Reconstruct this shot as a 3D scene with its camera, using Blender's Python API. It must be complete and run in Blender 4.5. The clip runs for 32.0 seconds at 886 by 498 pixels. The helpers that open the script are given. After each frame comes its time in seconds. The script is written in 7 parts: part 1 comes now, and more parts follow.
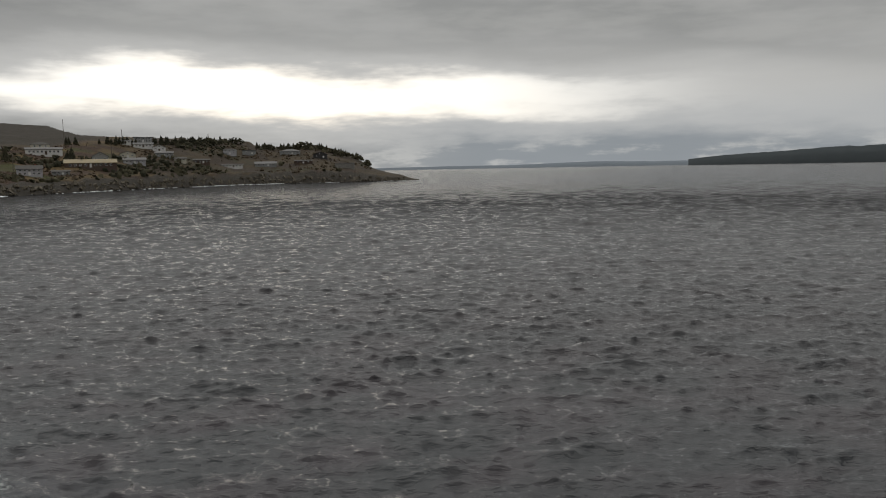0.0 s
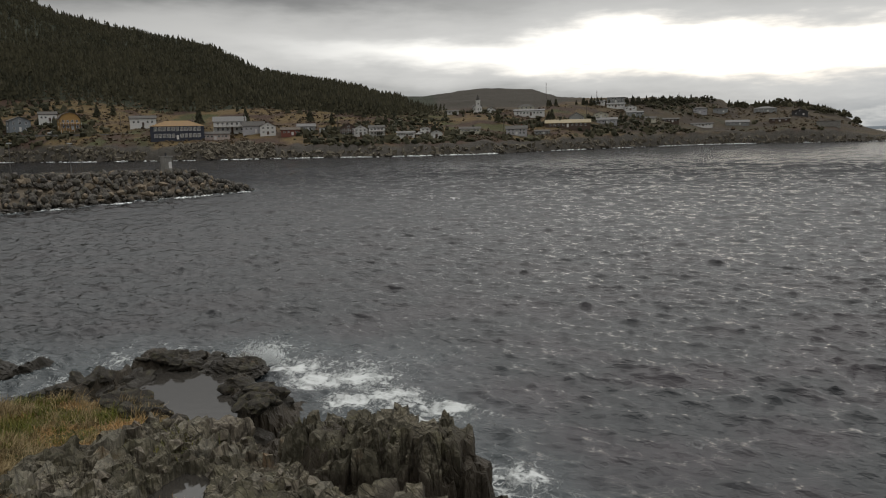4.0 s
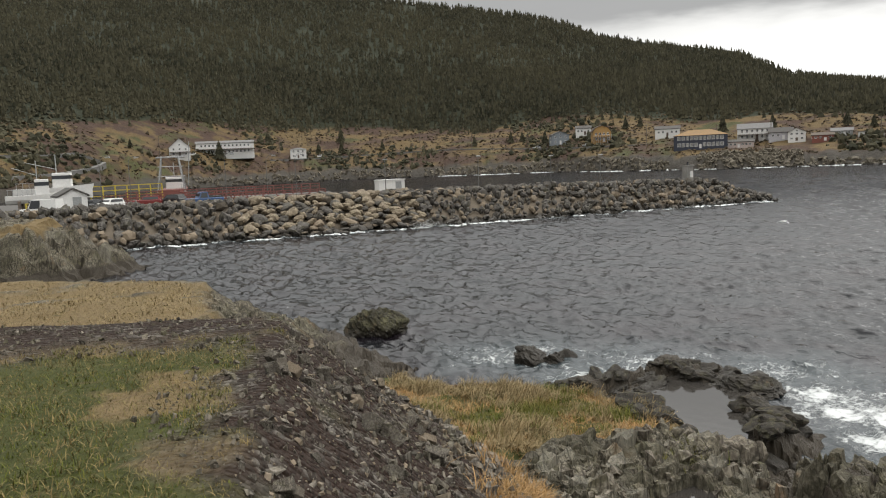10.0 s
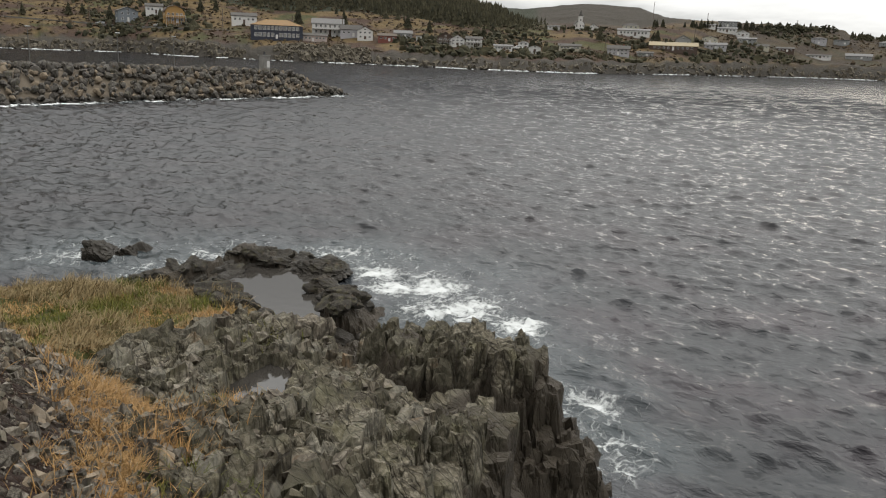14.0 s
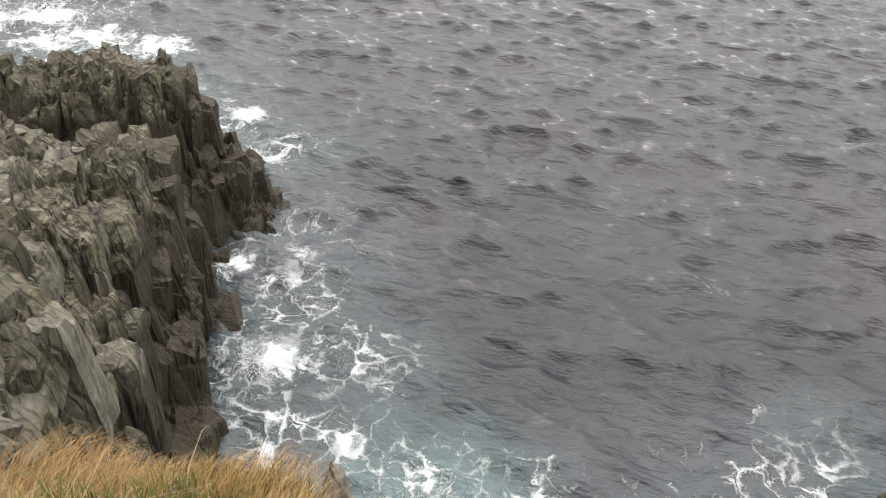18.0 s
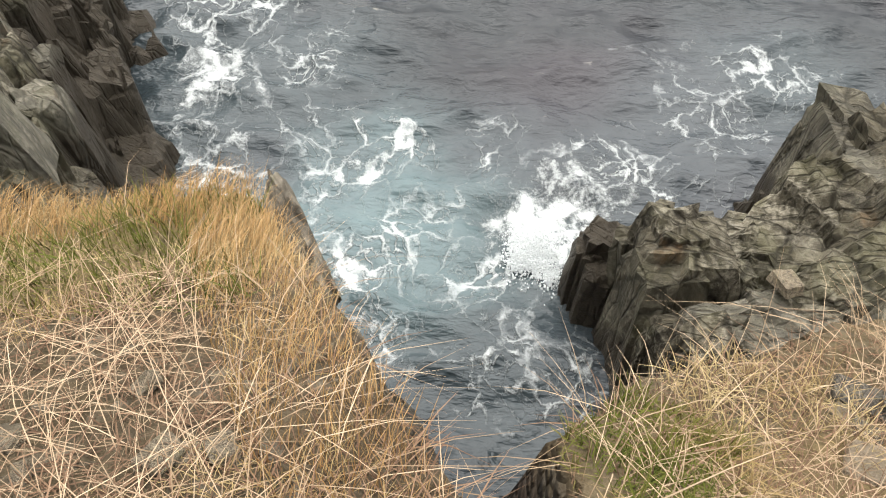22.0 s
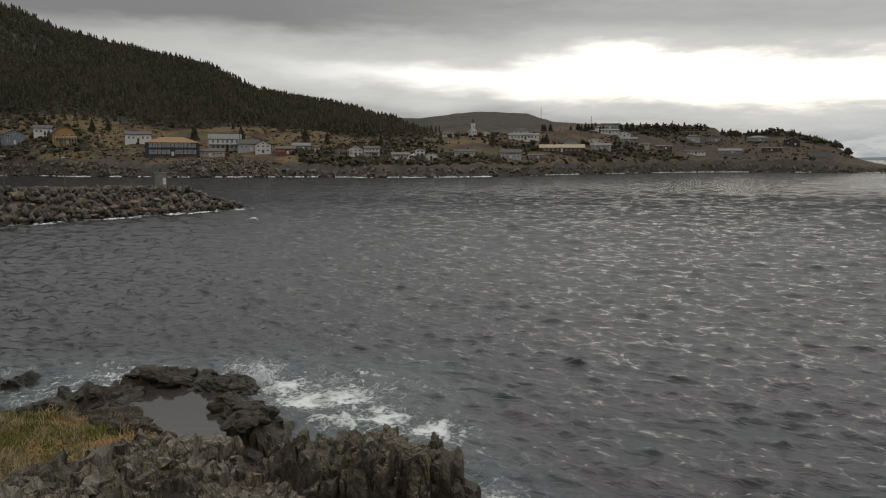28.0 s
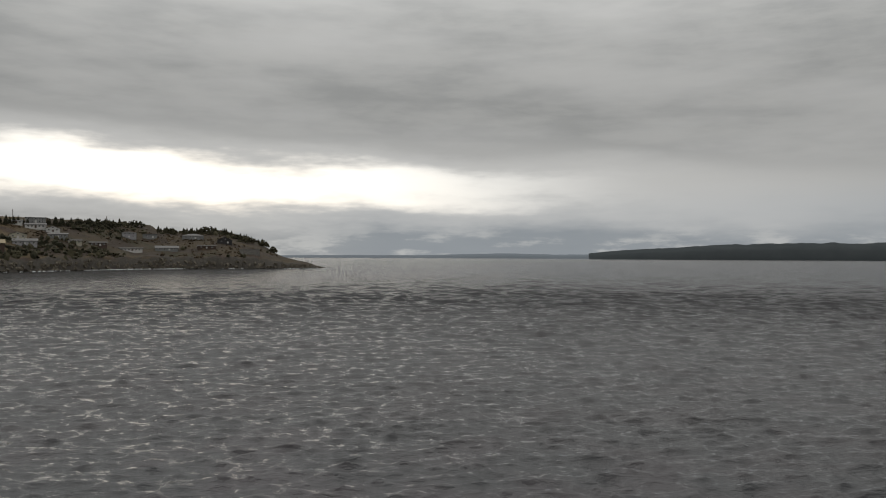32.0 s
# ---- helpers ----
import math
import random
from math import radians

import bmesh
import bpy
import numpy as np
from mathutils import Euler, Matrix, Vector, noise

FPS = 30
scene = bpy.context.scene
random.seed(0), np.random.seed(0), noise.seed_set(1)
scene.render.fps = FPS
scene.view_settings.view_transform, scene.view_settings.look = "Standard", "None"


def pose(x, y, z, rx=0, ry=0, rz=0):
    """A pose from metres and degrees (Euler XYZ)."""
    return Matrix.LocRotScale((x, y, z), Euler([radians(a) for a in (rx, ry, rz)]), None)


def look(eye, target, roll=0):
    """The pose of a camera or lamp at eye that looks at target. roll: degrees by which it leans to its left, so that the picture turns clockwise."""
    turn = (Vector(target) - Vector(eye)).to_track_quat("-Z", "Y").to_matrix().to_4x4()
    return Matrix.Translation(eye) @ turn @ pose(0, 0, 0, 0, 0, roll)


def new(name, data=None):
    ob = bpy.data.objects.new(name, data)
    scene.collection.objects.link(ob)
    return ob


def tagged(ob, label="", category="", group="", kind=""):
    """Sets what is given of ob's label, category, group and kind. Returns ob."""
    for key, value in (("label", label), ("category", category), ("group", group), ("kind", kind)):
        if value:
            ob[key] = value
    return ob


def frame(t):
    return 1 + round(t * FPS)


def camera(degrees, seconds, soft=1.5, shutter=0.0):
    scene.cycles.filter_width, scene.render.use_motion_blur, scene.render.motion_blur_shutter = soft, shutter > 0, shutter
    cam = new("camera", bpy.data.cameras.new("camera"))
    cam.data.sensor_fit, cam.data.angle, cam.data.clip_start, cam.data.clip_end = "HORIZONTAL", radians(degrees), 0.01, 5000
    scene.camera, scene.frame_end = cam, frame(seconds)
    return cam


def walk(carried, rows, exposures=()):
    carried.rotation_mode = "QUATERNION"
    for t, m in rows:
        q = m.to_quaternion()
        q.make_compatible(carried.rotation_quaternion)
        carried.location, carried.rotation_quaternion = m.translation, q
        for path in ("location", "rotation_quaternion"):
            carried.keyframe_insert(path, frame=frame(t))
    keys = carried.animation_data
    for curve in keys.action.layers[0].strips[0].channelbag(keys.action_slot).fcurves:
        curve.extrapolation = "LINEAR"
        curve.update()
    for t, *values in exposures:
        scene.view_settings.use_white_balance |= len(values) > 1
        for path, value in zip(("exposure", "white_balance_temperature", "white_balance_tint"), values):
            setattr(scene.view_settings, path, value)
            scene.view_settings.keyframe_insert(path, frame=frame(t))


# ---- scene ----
cam = camera(58.36, 32.0, soft=1.1)


def aim(az, pitch, roll, x, y, z):
    """A camera pose: compass turn from +Y (clockwise), pitch up and lean, in degrees."""
    a, p = radians(az), radians(pitch)
    eye = Vector((x, y, z))
    return look(eye, eye + Vector((math.sin(a) * math.cos(p), math.cos(a) * math.cos(p), math.sin(p))), roll)


walk(cam, [
    (0, aim(75.00, -5.83, -1.07, -0.00, -0.08, 7.49)),
    (0.5, aim(70.30, -5.89, -1.02, 0.00, -0.09, 7.48)),
    (1, aim(65.83, -6.05, -1.30, 0.02, -0.10, 7.46)),
    (1.5, aim(62.27, -6.11, -1.11, 0.03, -0.07, 7.47)),
    (2, aim(58.43, -6.73, -1.58, 0.05, -0.05, 7.46)),
    (2.5, aim(54.11, -7.30, -1.16, 0.05, 0.01, 7.46)),
    (3, aim(50.28, -7.50, -1.19, 0.10, 0.04, 7.47)),
    (3.5, aim(46.85, -7.94, -1.02, 0.10, 0.05, 7.47)),
    (4, aim(42.28, -8.07, -1.22, 0.06, 0.02, 7.48)),
    (4.5, aim(36.76, -8.80, -1.83, 0.04, -0.00, 7.51)),
    (6.5, aim(21.39, -8.90, -2.69, -0.00, -0.12, 7.59)),
    (7, aim(18.57, -8.13, -2.60, 0.00, -0.07, 7.59)),
    (7.5, aim(16.42, -7.44, -2.35, 0.02, 0.01, 7.56)),
    (8, aim(13.27, -7.16, -2.13, 0.03, 0.07, 7.54)),
    (8.5, aim(11.86, -6.82, -2.11, 0.02, 0.10, 7.54)),
    (9, aim(8.61, -6.44, -2.35, 0.03, 0.14, 7.53)),
    (9.5, aim(6.75, -6.30, -2.40, 0.02, 0.15, 7.52)),
    (10, aim(6.02, -6.26, -2.46, 0.03, 0.14, 7.52)),
    (10.5, aim(6.19, -6.54, -2.43, 0.02, 0.12, 7.53)),
    (11, aim(7.66, -7.03, -2.38, 0.02, 0.07, 7.55)),
    (11.5, aim(9.81, -7.22, -1.63, -0.03, -0.01, 7.56)),
    (12, aim(15.69, -8.46, -0.75, -0.03, -0.06, 7.57)),
    (12.5, aim(23.56, -10.77, 0.21, 0.02, 0.02, 7.52)),
    (13, aim(30.48, -12.47, 1.51, 0.02, 0.03, 7.52)),
    (13.5, aim(33.79, -13.71, 1.85, 0.04, 0.05, 7.51)),
    (15.5, aim(45.66, -15.78, 4.44, 0.04, 0.15, 7.44)),
    (16, aim(49.75, -18.24, 4.62, -0.03, 0.15, 7.43)),
    (16.5, aim(51.86, -22.08, 3.91, -0.03, 0.13, 7.39)),
    (17, aim(55.66, -27.02, 2.65, -0.07, 0.11, 7.45)),
    (17.5, aim(59.67, -30.89, 3.21, -0.09, 0.11, 7.47)),
    (18, aim(64.04, -33.39, 4.48, -0.10, 0.04, 7.48)),
    (19, aim(66.92, -45.73, -0.43, -0.06, -0.04, 7.47)),
    (19.5, aim(70.22, -51.67, 0.87, -0.04, -0.04, 7.46)),
    (20, aim(71.75, -53.62, 1.14, -0.03, -0.04, 7.46)),
    (20.5, aim(71.46, -55.98, 0.23, -0.01, -0.04, 7.47)),
    (21, aim(71.26, -56.22, -0.17, -0.01, -0.04, 7.48)),
    (21.5, aim(70.44, -56.41, -0.67, -0.00, -0.04, 7.48)),
    (22, aim(69.59, -56.04, -1.16, -0.01, -0.06, 7.47)),
    (22.5, aim(67.80, -54.77, -1.69, 0.01, -0.04, 7.47)),
    (23, aim(62.62, -48.55, -3.64, -0.00, 0.02, 7.44)),
    (23.5, aim(58.19, -41.97, -4.19, -0.01, 0.00, 7.46)),
    (24, aim(55.00, -37.39, -4.59, 0.00, 0.03, 7.49)),
    (24.5, aim(51.07, -33.00, -5.08, 0.02, 0.10, 7.62)),
    (26.5, aim(43.22, -18.22, -0.96, -0.04, -0.12, 7.48)),
    (27, aim(42.58, -11.77, -0.43, -0.09, -0.14, 7.52)),
    (27.5, aim(42.55, -8.70, -0.61, -0.07, -0.10, 7.52)),
    (28, aim(42.84, -6.51, 0.02, -0.02, -0.05, 7.51)),
    (28.5, aim(43.65, -3.69, 0.54, -0.04, -0.07, 7.54)),
    (29, aim(44.88, -3.40, 0.95, -0.03, -0.04, 7.53)),
    (29.5, aim(47.53, -3.32, 0.73, 0.03, 0.01, 7.48)),
    (30, aim(51.50, -1.81, 0.67, 0.06, -0.01, 7.56)),
    (30.5, aim(57.86, 0.36, 0.69, 0.03, -0.01, 7.53)),
    (31, aim(66.48, 0.56, 0.92, 0.03, -0.01, 7.51)),
    (31.5, aim(73.88, 0.44, 0.94, 0.03, -0.01, 7.50)),
    (32, aim(81.79, 0.57, 0.23, 0.03, -0.01, 7.49)),
], exposures=[(0, -0.2), (2, -0.15), (4, 0.1), (6.5, 0.72), (9, 1.05), (11.5, 1.08), (13, 0.9), (15.5, 0.85), (16.5, 1.15), (18, 1.6), (20, 1.9), (22.5, 1.9), (24.5, 1.6), (26.5, 0.75), (27.2, 0.45), (28, 0.08), (30, -0.18), (32, -0.2)])

EYE = 7.5          # the eye's height above the sea
SUN_AZ, SUN_EL = 64.0, 16.0


# ---- light ----
class Nodes:
    """A short hand for building node trees."""

    def __init__(self, tree):
        self.tree = tree
        tree.nodes.clear()

    def add(self, kind, **props):
        n = self.tree.nodes.new(kind)
        for k, v in props.items():
            setattr(n, k, v)
        return n

    def put(self, socket, value):
        if isinstance(value, bpy.types.NodeSocket):
            self.tree.links.new(value, socket)
        elif value is not None:
            socket.default_value = value

    def math(self, op, a, b=None, c=None, clamp=False):
        n = self.add("ShaderNodeMath", operation=op, use_clamp=clamp)
        for i, v in enumerate((a, b, c)):
            self.put(n.inputs[i], v)
        return n.outputs[0]

    def vmath(self, op, a, b=None, scale=None):
        n = self.add("ShaderNodeVectorMath", operation=op)
        self.put(n.inputs[0], a)
        self.put(n.inputs[1], b)
        if scale is not None:
            self.put(n.inputs["Scale"], scale)
        return n.outputs["Value"] if op in ("LENGTH", "DISTANCE", "DOT_PRODUCT") else n.outputs[0]

    def mix(self, f, a, b, blend="MIX"):
        n = self.add("ShaderNodeMix", data_type="RGBA", blend_type=blend)
        self.put(n.inputs[0], f)
        self.put(n.inputs[6], (*a, 1) if isinstance(a, tuple) and len(a) == 3 else a)
        self.put(n.inputs[7], (*b, 1) if isinstance(b, tuple) and len(b) == 3 else b)
        return n.outputs[2]

    def ramp(self, f, lo, hi, a=0.0, b=1.0):
        n = self.add("ShaderNodeMapRange", interpolation_type="SMOOTHSTEP")
        for i, v in enumerate((f, lo, hi, a, b)):
            self.put(n.inputs[i], v)
        return n.outputs[0]

    def noise(self, vec, scale, detail=4.0, rough=0.55, distort=0.0, out="Fac"):
        n = self.add("ShaderNodeTexNoise")
        self.put(n.inputs["Vector"], vec)
        for k, v in (("Scale", scale), ("Detail", detail), ("Roughness", rough), ("Distortion", distort)):
            self.put(n.inputs[k], v)
        return n.outputs[out]

    def voronoi(self, vec, scale, feature="F1", out="Distance", rand=1.0):
        n = self.add("ShaderNodeTexVoronoi", feature=feature)
        self.put(n.inputs["Vector"], vec)
        self.put(n.inputs["Scale"], scale)
        self.put(n.inputs["Randomness"], rand)
        return n.outputs[out]

    def scaled(self, vec, x, y, z, rz=0.0):
        n = self.add("ShaderNodeMapping")
        self.put(n.inputs["Vector"], vec)
        n.inputs["Scale"].default_value = (x, y, z)
        n.inputs["Rotation"].default_value = (0, 0, radians(rz))
        return n.outputs[0]

    def bump(self, height, strength=0.5, dist=0.05, normal=None):
        n = self.add("ShaderNodeBump")
        self.put(n.inputs["Height"], height)
        n.inputs["Strength"].default_value = strength
        n.inputs["Distance"].default_value = dist
        self.put(n.inputs["Normal"], normal)
        return n.outputs[0]


def build_sky():
    """Low overcast with one long bright gap in the east, and the sky behind it."""
    world = bpy.data.worlds.new("sky")
    scene.world = world
    world.use_nodes = True
    t = Nodes(world.node_tree)
    sky = t.add("ShaderNodeTexSky", sky_type="NISHITA", sun_disc=False,
                sun_elevation=radians(SUN_EL), sun_rotation=radians(SUN_AZ))
    d = t.vmath("NORMALIZE", t.add("ShaderNodeTexCoord").outputs["Generated"])
    xyz = t.add("ShaderNodeSeparateXYZ")
    t.put(xyz.inputs[0], d)
    x, y, z = xyz.outputs
    az = t.math("MULTIPLY", t.math("ARCTAN2", x, y), 57.2958)
    el = t.math("MULTIPLY", t.math("ARCSINE", z), 57.2958)
    flat = t.add("ShaderNodeCombineXYZ")
    t.put(flat.inputs[0], t.math("MULTIPLY", az, 0.05))
    t.put(flat.inputs[1], t.math("MULTIPLY", el, 0.22))
    big = t.noise(flat.outputs[0], 1.0, 5.0, 0.55)
    fine = t.noise(flat.outputs[0], 3.4, 6.0, 0.6)
    wob = t.math("ADD", t.math("MULTIPLY", t.math("SUBTRACT", big, 0.5), 6.5), t.math("MULTIPLY", t.math("SUBTRACT", fine, 0.5), 1.6))
    elw = t.math("ADD", el, wob)
    # the gap: an ellipse in azimuth and elevation with ragged edges
    da = t.math("DIVIDE", t.math("SUBTRACT", az, 62.0), 21.0)
    low = t.math("MULTIPLY_ADD", t.math("SUBTRACT", az, 60.0), -0.03, 5.5)
    de = t.math("DIVIDE", t.math("SUBTRACT", elw, low), 1.25)
    rr = t.math("ADD", t.math("MULTIPLY", da, da), t.math("MULTIPLY", de, de))
    gap = t.math("POWER", t.ramp(rr, 3.6, 0.0), 2.1)
    halo = t.ramp(rr, 10.0, 0.8)
    cloud = t.mix(t.ramp(big, 0.3, 0.7), (0.31, 0.315, 0.31), (0.46, 0.46, 0.45))
    cloud = t.mix(t.ramp(fine, 0.35, 0.7, 0.0, 0.5), cloud, (0.45, 0.45, 0.435))
    bank = t.math("MULTIPLY", t.ramp(el, 5.5, 3.0), t.ramp(az, 62.0, 80.0))
    cloud = t.mix(t.math("MULTIPLY", bank, 0.75), cloud, (0.29, 0.325, 0.36))
    streak = t.math("MULTIPLY", t.ramp(el, 2.6, 0.6), t.ramp(fine, 0.48, 0.62))
    cloud = t.mix(t.math("MULTIPLY", streak, 0.7), cloud, (0.62, 0.62, 0.60))
    heavy = t.math("MULTIPLY", t.ramp(az, 56.0, 28.0), t.math("MULTIPLY", t.ramp(el, 5.0, 9.0), t.ramp(el, 26.0, 15.0)))
    cloud = t.mix(t.math("MULTIPLY", heavy, 0.9), cloud, (0.185, 0.187, 0.187))
    cloud = t.mix(t.math("MULTIPLY", halo, 0.7), cloud, (0.68, 0.675, 0.655))
    cloud = t.mix(gap, cloud, (1.15, 1.135, 1.10))
    below = t.ramp(el, 0.0, -1.5)
    cloud = t.mix(below, cloud, (0.06, 0.065, 0.065))
    # above the low cloud the overcast brightens, most on the side where the sun stands
    sunward = t.ramp(t.vmath("DOT_PRODUCT", d, (math.sin(radians(SUN_AZ)), math.cos(radians(SUN_AZ)), 0.0)), -0.2, 0.75, 0.55, 1.15)
    lift = t.math("MULTIPLY_ADD", t.ramp(z, 0.17, 0.50), sunward, 1.0)
    lifted = t.add("ShaderNodeVectorMath", operation="SCALE")
    t.put(lifted.inputs[0], cloud)
    t.put(lifted.inputs["Scale"], lift)
    thin = t.mix(t.math("MULTIPLY", gap, 0.012), lifted.outputs[0], sky.outputs[0])
    bg = t.add("ShaderNodeBackground")
    t.put(bg.inputs[0], thin)
    bg.inputs[1].default_value = 1.0
    t.put(t.add("ShaderNodeOutputWorld").inputs[0], bg.outputs[0])


build_sky()
sun = new("sun", bpy.data.lights.new("sun", "SUN"))
sun.data.energy, sun.data.angle, sun.data.color = 0.9, radians(80), (1.0, 0.97, 0.93)
sun.matrix_world = look((0, 0, 0), (-math.sin(radians(SUN_AZ)), -math.cos(radians(SUN_AZ)), -math.tan(radians(SUN_EL + 56))))


# ---- number tools ----
RNG = np.random.RandomState(7)
TAB = RNG.rand(256, 256)
TAB2 = RNG.rand(256, 256)
TAB3 = RNG.rand(256, 256)


def vnoise(x, y, seed=0):
    """Smooth noise of the plane, 0 to 1, on arrays."""
    x, y = np.asarray(x, float) + seed * 17.3, np.asarray(y, float) + seed * 9.7
    xi, yi = np.floor(x).astype(int), np.floor(y).astype(int)
    fx, fy = x - xi, y - yi
    fx, fy = fx * fx * (3 - 2 * fx), fy * fy * (3 - 2 * fy)
    a, b = TAB[xi & 255, yi & 255], TAB[(xi + 1) & 255, yi & 255]
    c, d = TAB[xi & 255, (yi + 1) & 255], TAB[(xi + 1) & 255, (yi + 1) & 255]
    return (a * (1 - fx) + b * fx) * (1 - fy) + (c * (1 - fx) + d * fx) * fy


def fbm(x, y, octaves=4, seed=0, gain=0.5):
    total, amp, norm = 0.0, 1.0, 0.0
    for o in range(octaves):
        total = total + amp * vnoise(x * 2 ** o, y * 2 ** o, seed + o * 3)
        norm += amp
        amp *= gain
    return total / norm


def facets(x, y, seed=0):
    """Broken blocks: each cell is a tilted plane of its own height. About -0.5 to 0.5."""
    x, y = x + seed * 31.7, y + seed * 12.9
    xi, yi = np.floor(x).astype(int), np.floor(y).astype(int)
    best = np.full(x.shape, 1e9)
    out = np.zeros(x.shape)
    for i in (-1, 0, 1):
        for j in (-1, 0, 1):
            a, b = (xi + i) & 255, (yi + j) & 255
            cx, cy = xi + i + TAB[a, b], yi + j + TAB2[a, b]
            dx, dy = x - cx, y - cy
            d = dx * dx + dy * dy
            plane = TAB3[a, b] - 0.5 + dx * (TAB[b, a] - 0.5) * 0.7 + dy * (TAB2[b, a] - 0.5) * 0.7
            near = d < best
            out = np.where(near, plane, out)
            best = np.where(near, d, best)
    return out


def cells(x, y, across, along, seed=0):
    """The middle of the slate block that each point belongs to, and the block's own random number."""
    c = math.sqrt(0.5)
    a, b = c * (x - y) / across + seed * 17.3, c * (x + y) / along + seed * 29.1
    ai, bi = np.floor(a).astype(int), np.floor(b).astype(int)
    best = np.full(a.shape, 1e9)
    ca, cb, rnd = np.zeros(a.shape), np.zeros(a.shape), np.zeros(a.shape)
    for i in (-1, 0, 1):
        for j in (-1, 0, 1):
            p, q = (ai + i) & 255, (bi + j) & 255
            xa, xb = ai + i + 0.1 + 0.8 * TAB[p, q], bi + j + 0.1 + 0.8 * TAB2[p, q]
            d = (a - xa) ** 2 + (b - xb) ** 2
            near = d < best
            ca, cb, rnd = np.where(near, xa, ca), np.where(near, xb, cb), np.where(near, TAB3[p, q], rnd)
            best = np.where(near, d, best)
    ca, cb = (ca - seed * 17.3) * across, (cb - seed * 29.1) * along
    return c * (ca + cb), c * (cb - ca), rnd


def sdist(x, y, poly):
    """Signed distance to a polygon, negative inside."""
    best = np.full(np.shape(x), 1e9)
    inside = np.zeros(np.shape(x), bool)
    n = len(poly)
    for i in range(n):
        ax, ay = poly[i]
        bx, by = poly[(i + 1) % n]
        ex, ey = bx - ax, by - ay
        t = np.clip(((x - ax) * ex + (y - ay) * ey) / (ex * ex + ey * ey), 0, 1)
        best = np.minimum(best, np.hypot(x - ax - t * ex, y - ay - t * ey))
        cross = (ay > y) != (by > y)
        with np.errstate(divide="ignore", invalid="ignore"):
            xi = ex * (y - ay) / (ey if ey else 1e-9) + ax
        inside ^= cross & (x < xi)
    return np.where(inside, -best, best)


def smooth(lo, hi, v):
    t = np.clip((v - lo) / (hi - lo), 0, 1)
    return t * t * (3 - 2 * t)


def polar(az, d):
    return d * math.sin(radians(az)), d * math.cos(radians(az))


# ---- mesh tools ----
def mesh_of(name, verts, faces, mat=None, soft=False, attrs=None):
    """A mesh from arrays of corners and of faces (all with the same number of corners)."""
    me = bpy.data.meshes.new(name)
    verts, faces = np.asarray(verts, np.float32), np.asarray(faces, np.int32)
    n = faces.shape[1]
    me.vertices.add(len(verts))
    me.vertices.foreach_set("co", verts.ravel())
    me.loops.add(faces.size)
    me.loops.foreach_set("vertex_index", faces.ravel())
    me.polygons.add(len(faces))
    me.polygons.foreach_set("loop_start", np.arange(0, faces.size, n, dtype=np.int32))
    me.polygons.foreach_set("loop_total", np.full(len(faces), n, np.int32))
    me.polygons.foreach_set("use_smooth", np.full(len(faces), soft, bool))
    for key, values in (attrs or {}).items():
        a = me.attributes.new(key, "FLOAT", "POINT")
        a.data.foreach_set("value", np.asarray(values, np.float32).ravel())
    me.update(calc_edges=True)
    if mat:
        me.materials.append(mat)
    return me


def part(name, data, material, parent, label=""):
    """Links a bmesh or a mesh as one object under a thing or a part."""
    if isinstance(data, bmesh.types.BMesh):
        me = bpy.data.meshes.new(name)
        data.to_mesh(me)
        data.free()
        data = me
    if material and not data.materials:
        data.materials.append(material)
    ob = new(name, data)
    ob.parent = parent
    return tagged(ob, label)


def thing(name, m, label, category, group="", kind=""):
    ob = new(name)
    ob.empty_display_size = 0.2
    ob.matrix_world = m
    return tagged(ob, label, category, group, kind)


def box(bm, x0, x1, y0, y1, z0, z1):
    """Adds a box to a bmesh."""
    v = [bm.verts.new(p) for p in ((x0, y0, z0), (x1, y0, z0), (x1, y1, z0), (x0, y1, z0),
                                   (x0, y0, z1), (x1, y0, z1), (x1, y1, z1), (x0, y1, z1))]
    for f in ((3, 2, 1, 0), (4, 5, 6, 7), (0, 1, 5, 4), (1, 2, 6, 5), (2, 3, 7, 6), (3, 0, 4, 7)):
        bm.faces.new([v[i] for i in f])
    return v


def boxes(*dims, bevel=0.0):
    bm = bmesh.new()
    for d in dims:
        box(bm, *d)
    if bevel:
        bmesh.ops.bevel(bm, geom=bm.edges[:], offset=bevel, segments=1, affect="EDGES")
    return bm


def rod(bm, a, b, r0, r1=None, n=6):
    """Adds a tapered rod from a to b."""
    a, b = Vector(a), Vector(b)
    r1 = r0 if r1 is None else r1
    q = (b - a).to_track_quat("Z", "Y")
    rings = []
    for p, r in ((a, r0), (b, r1)):
        rings.append([bm.verts.new(p + q @ Vector((r * math.cos(i * math.tau / n), r * math.sin(i * math.tau / n), 0))) for i in range(n)])
    for i in range(n):
        bm.faces.new((rings[0][i], rings[0][(i + 1) % n], rings[1][(i + 1) % n], rings[1][i]))
    bm.faces.new(rings[1])
    bm.faces.new(rings[0][::-1])


def rods(*spans, n=6):
    bm = bmesh.new()
    for a, b, r in spans:
        rod(bm, a, b, r, n=n)
    return bm


def grid_faces(nu, nv):
    i = np.arange(nu - 1)[:, None] * nv + np.arange(nv - 1)[None, :]
    return np.stack([i, i + nv, i + nv + 1, i + 1], -1).reshape(-1, 4)


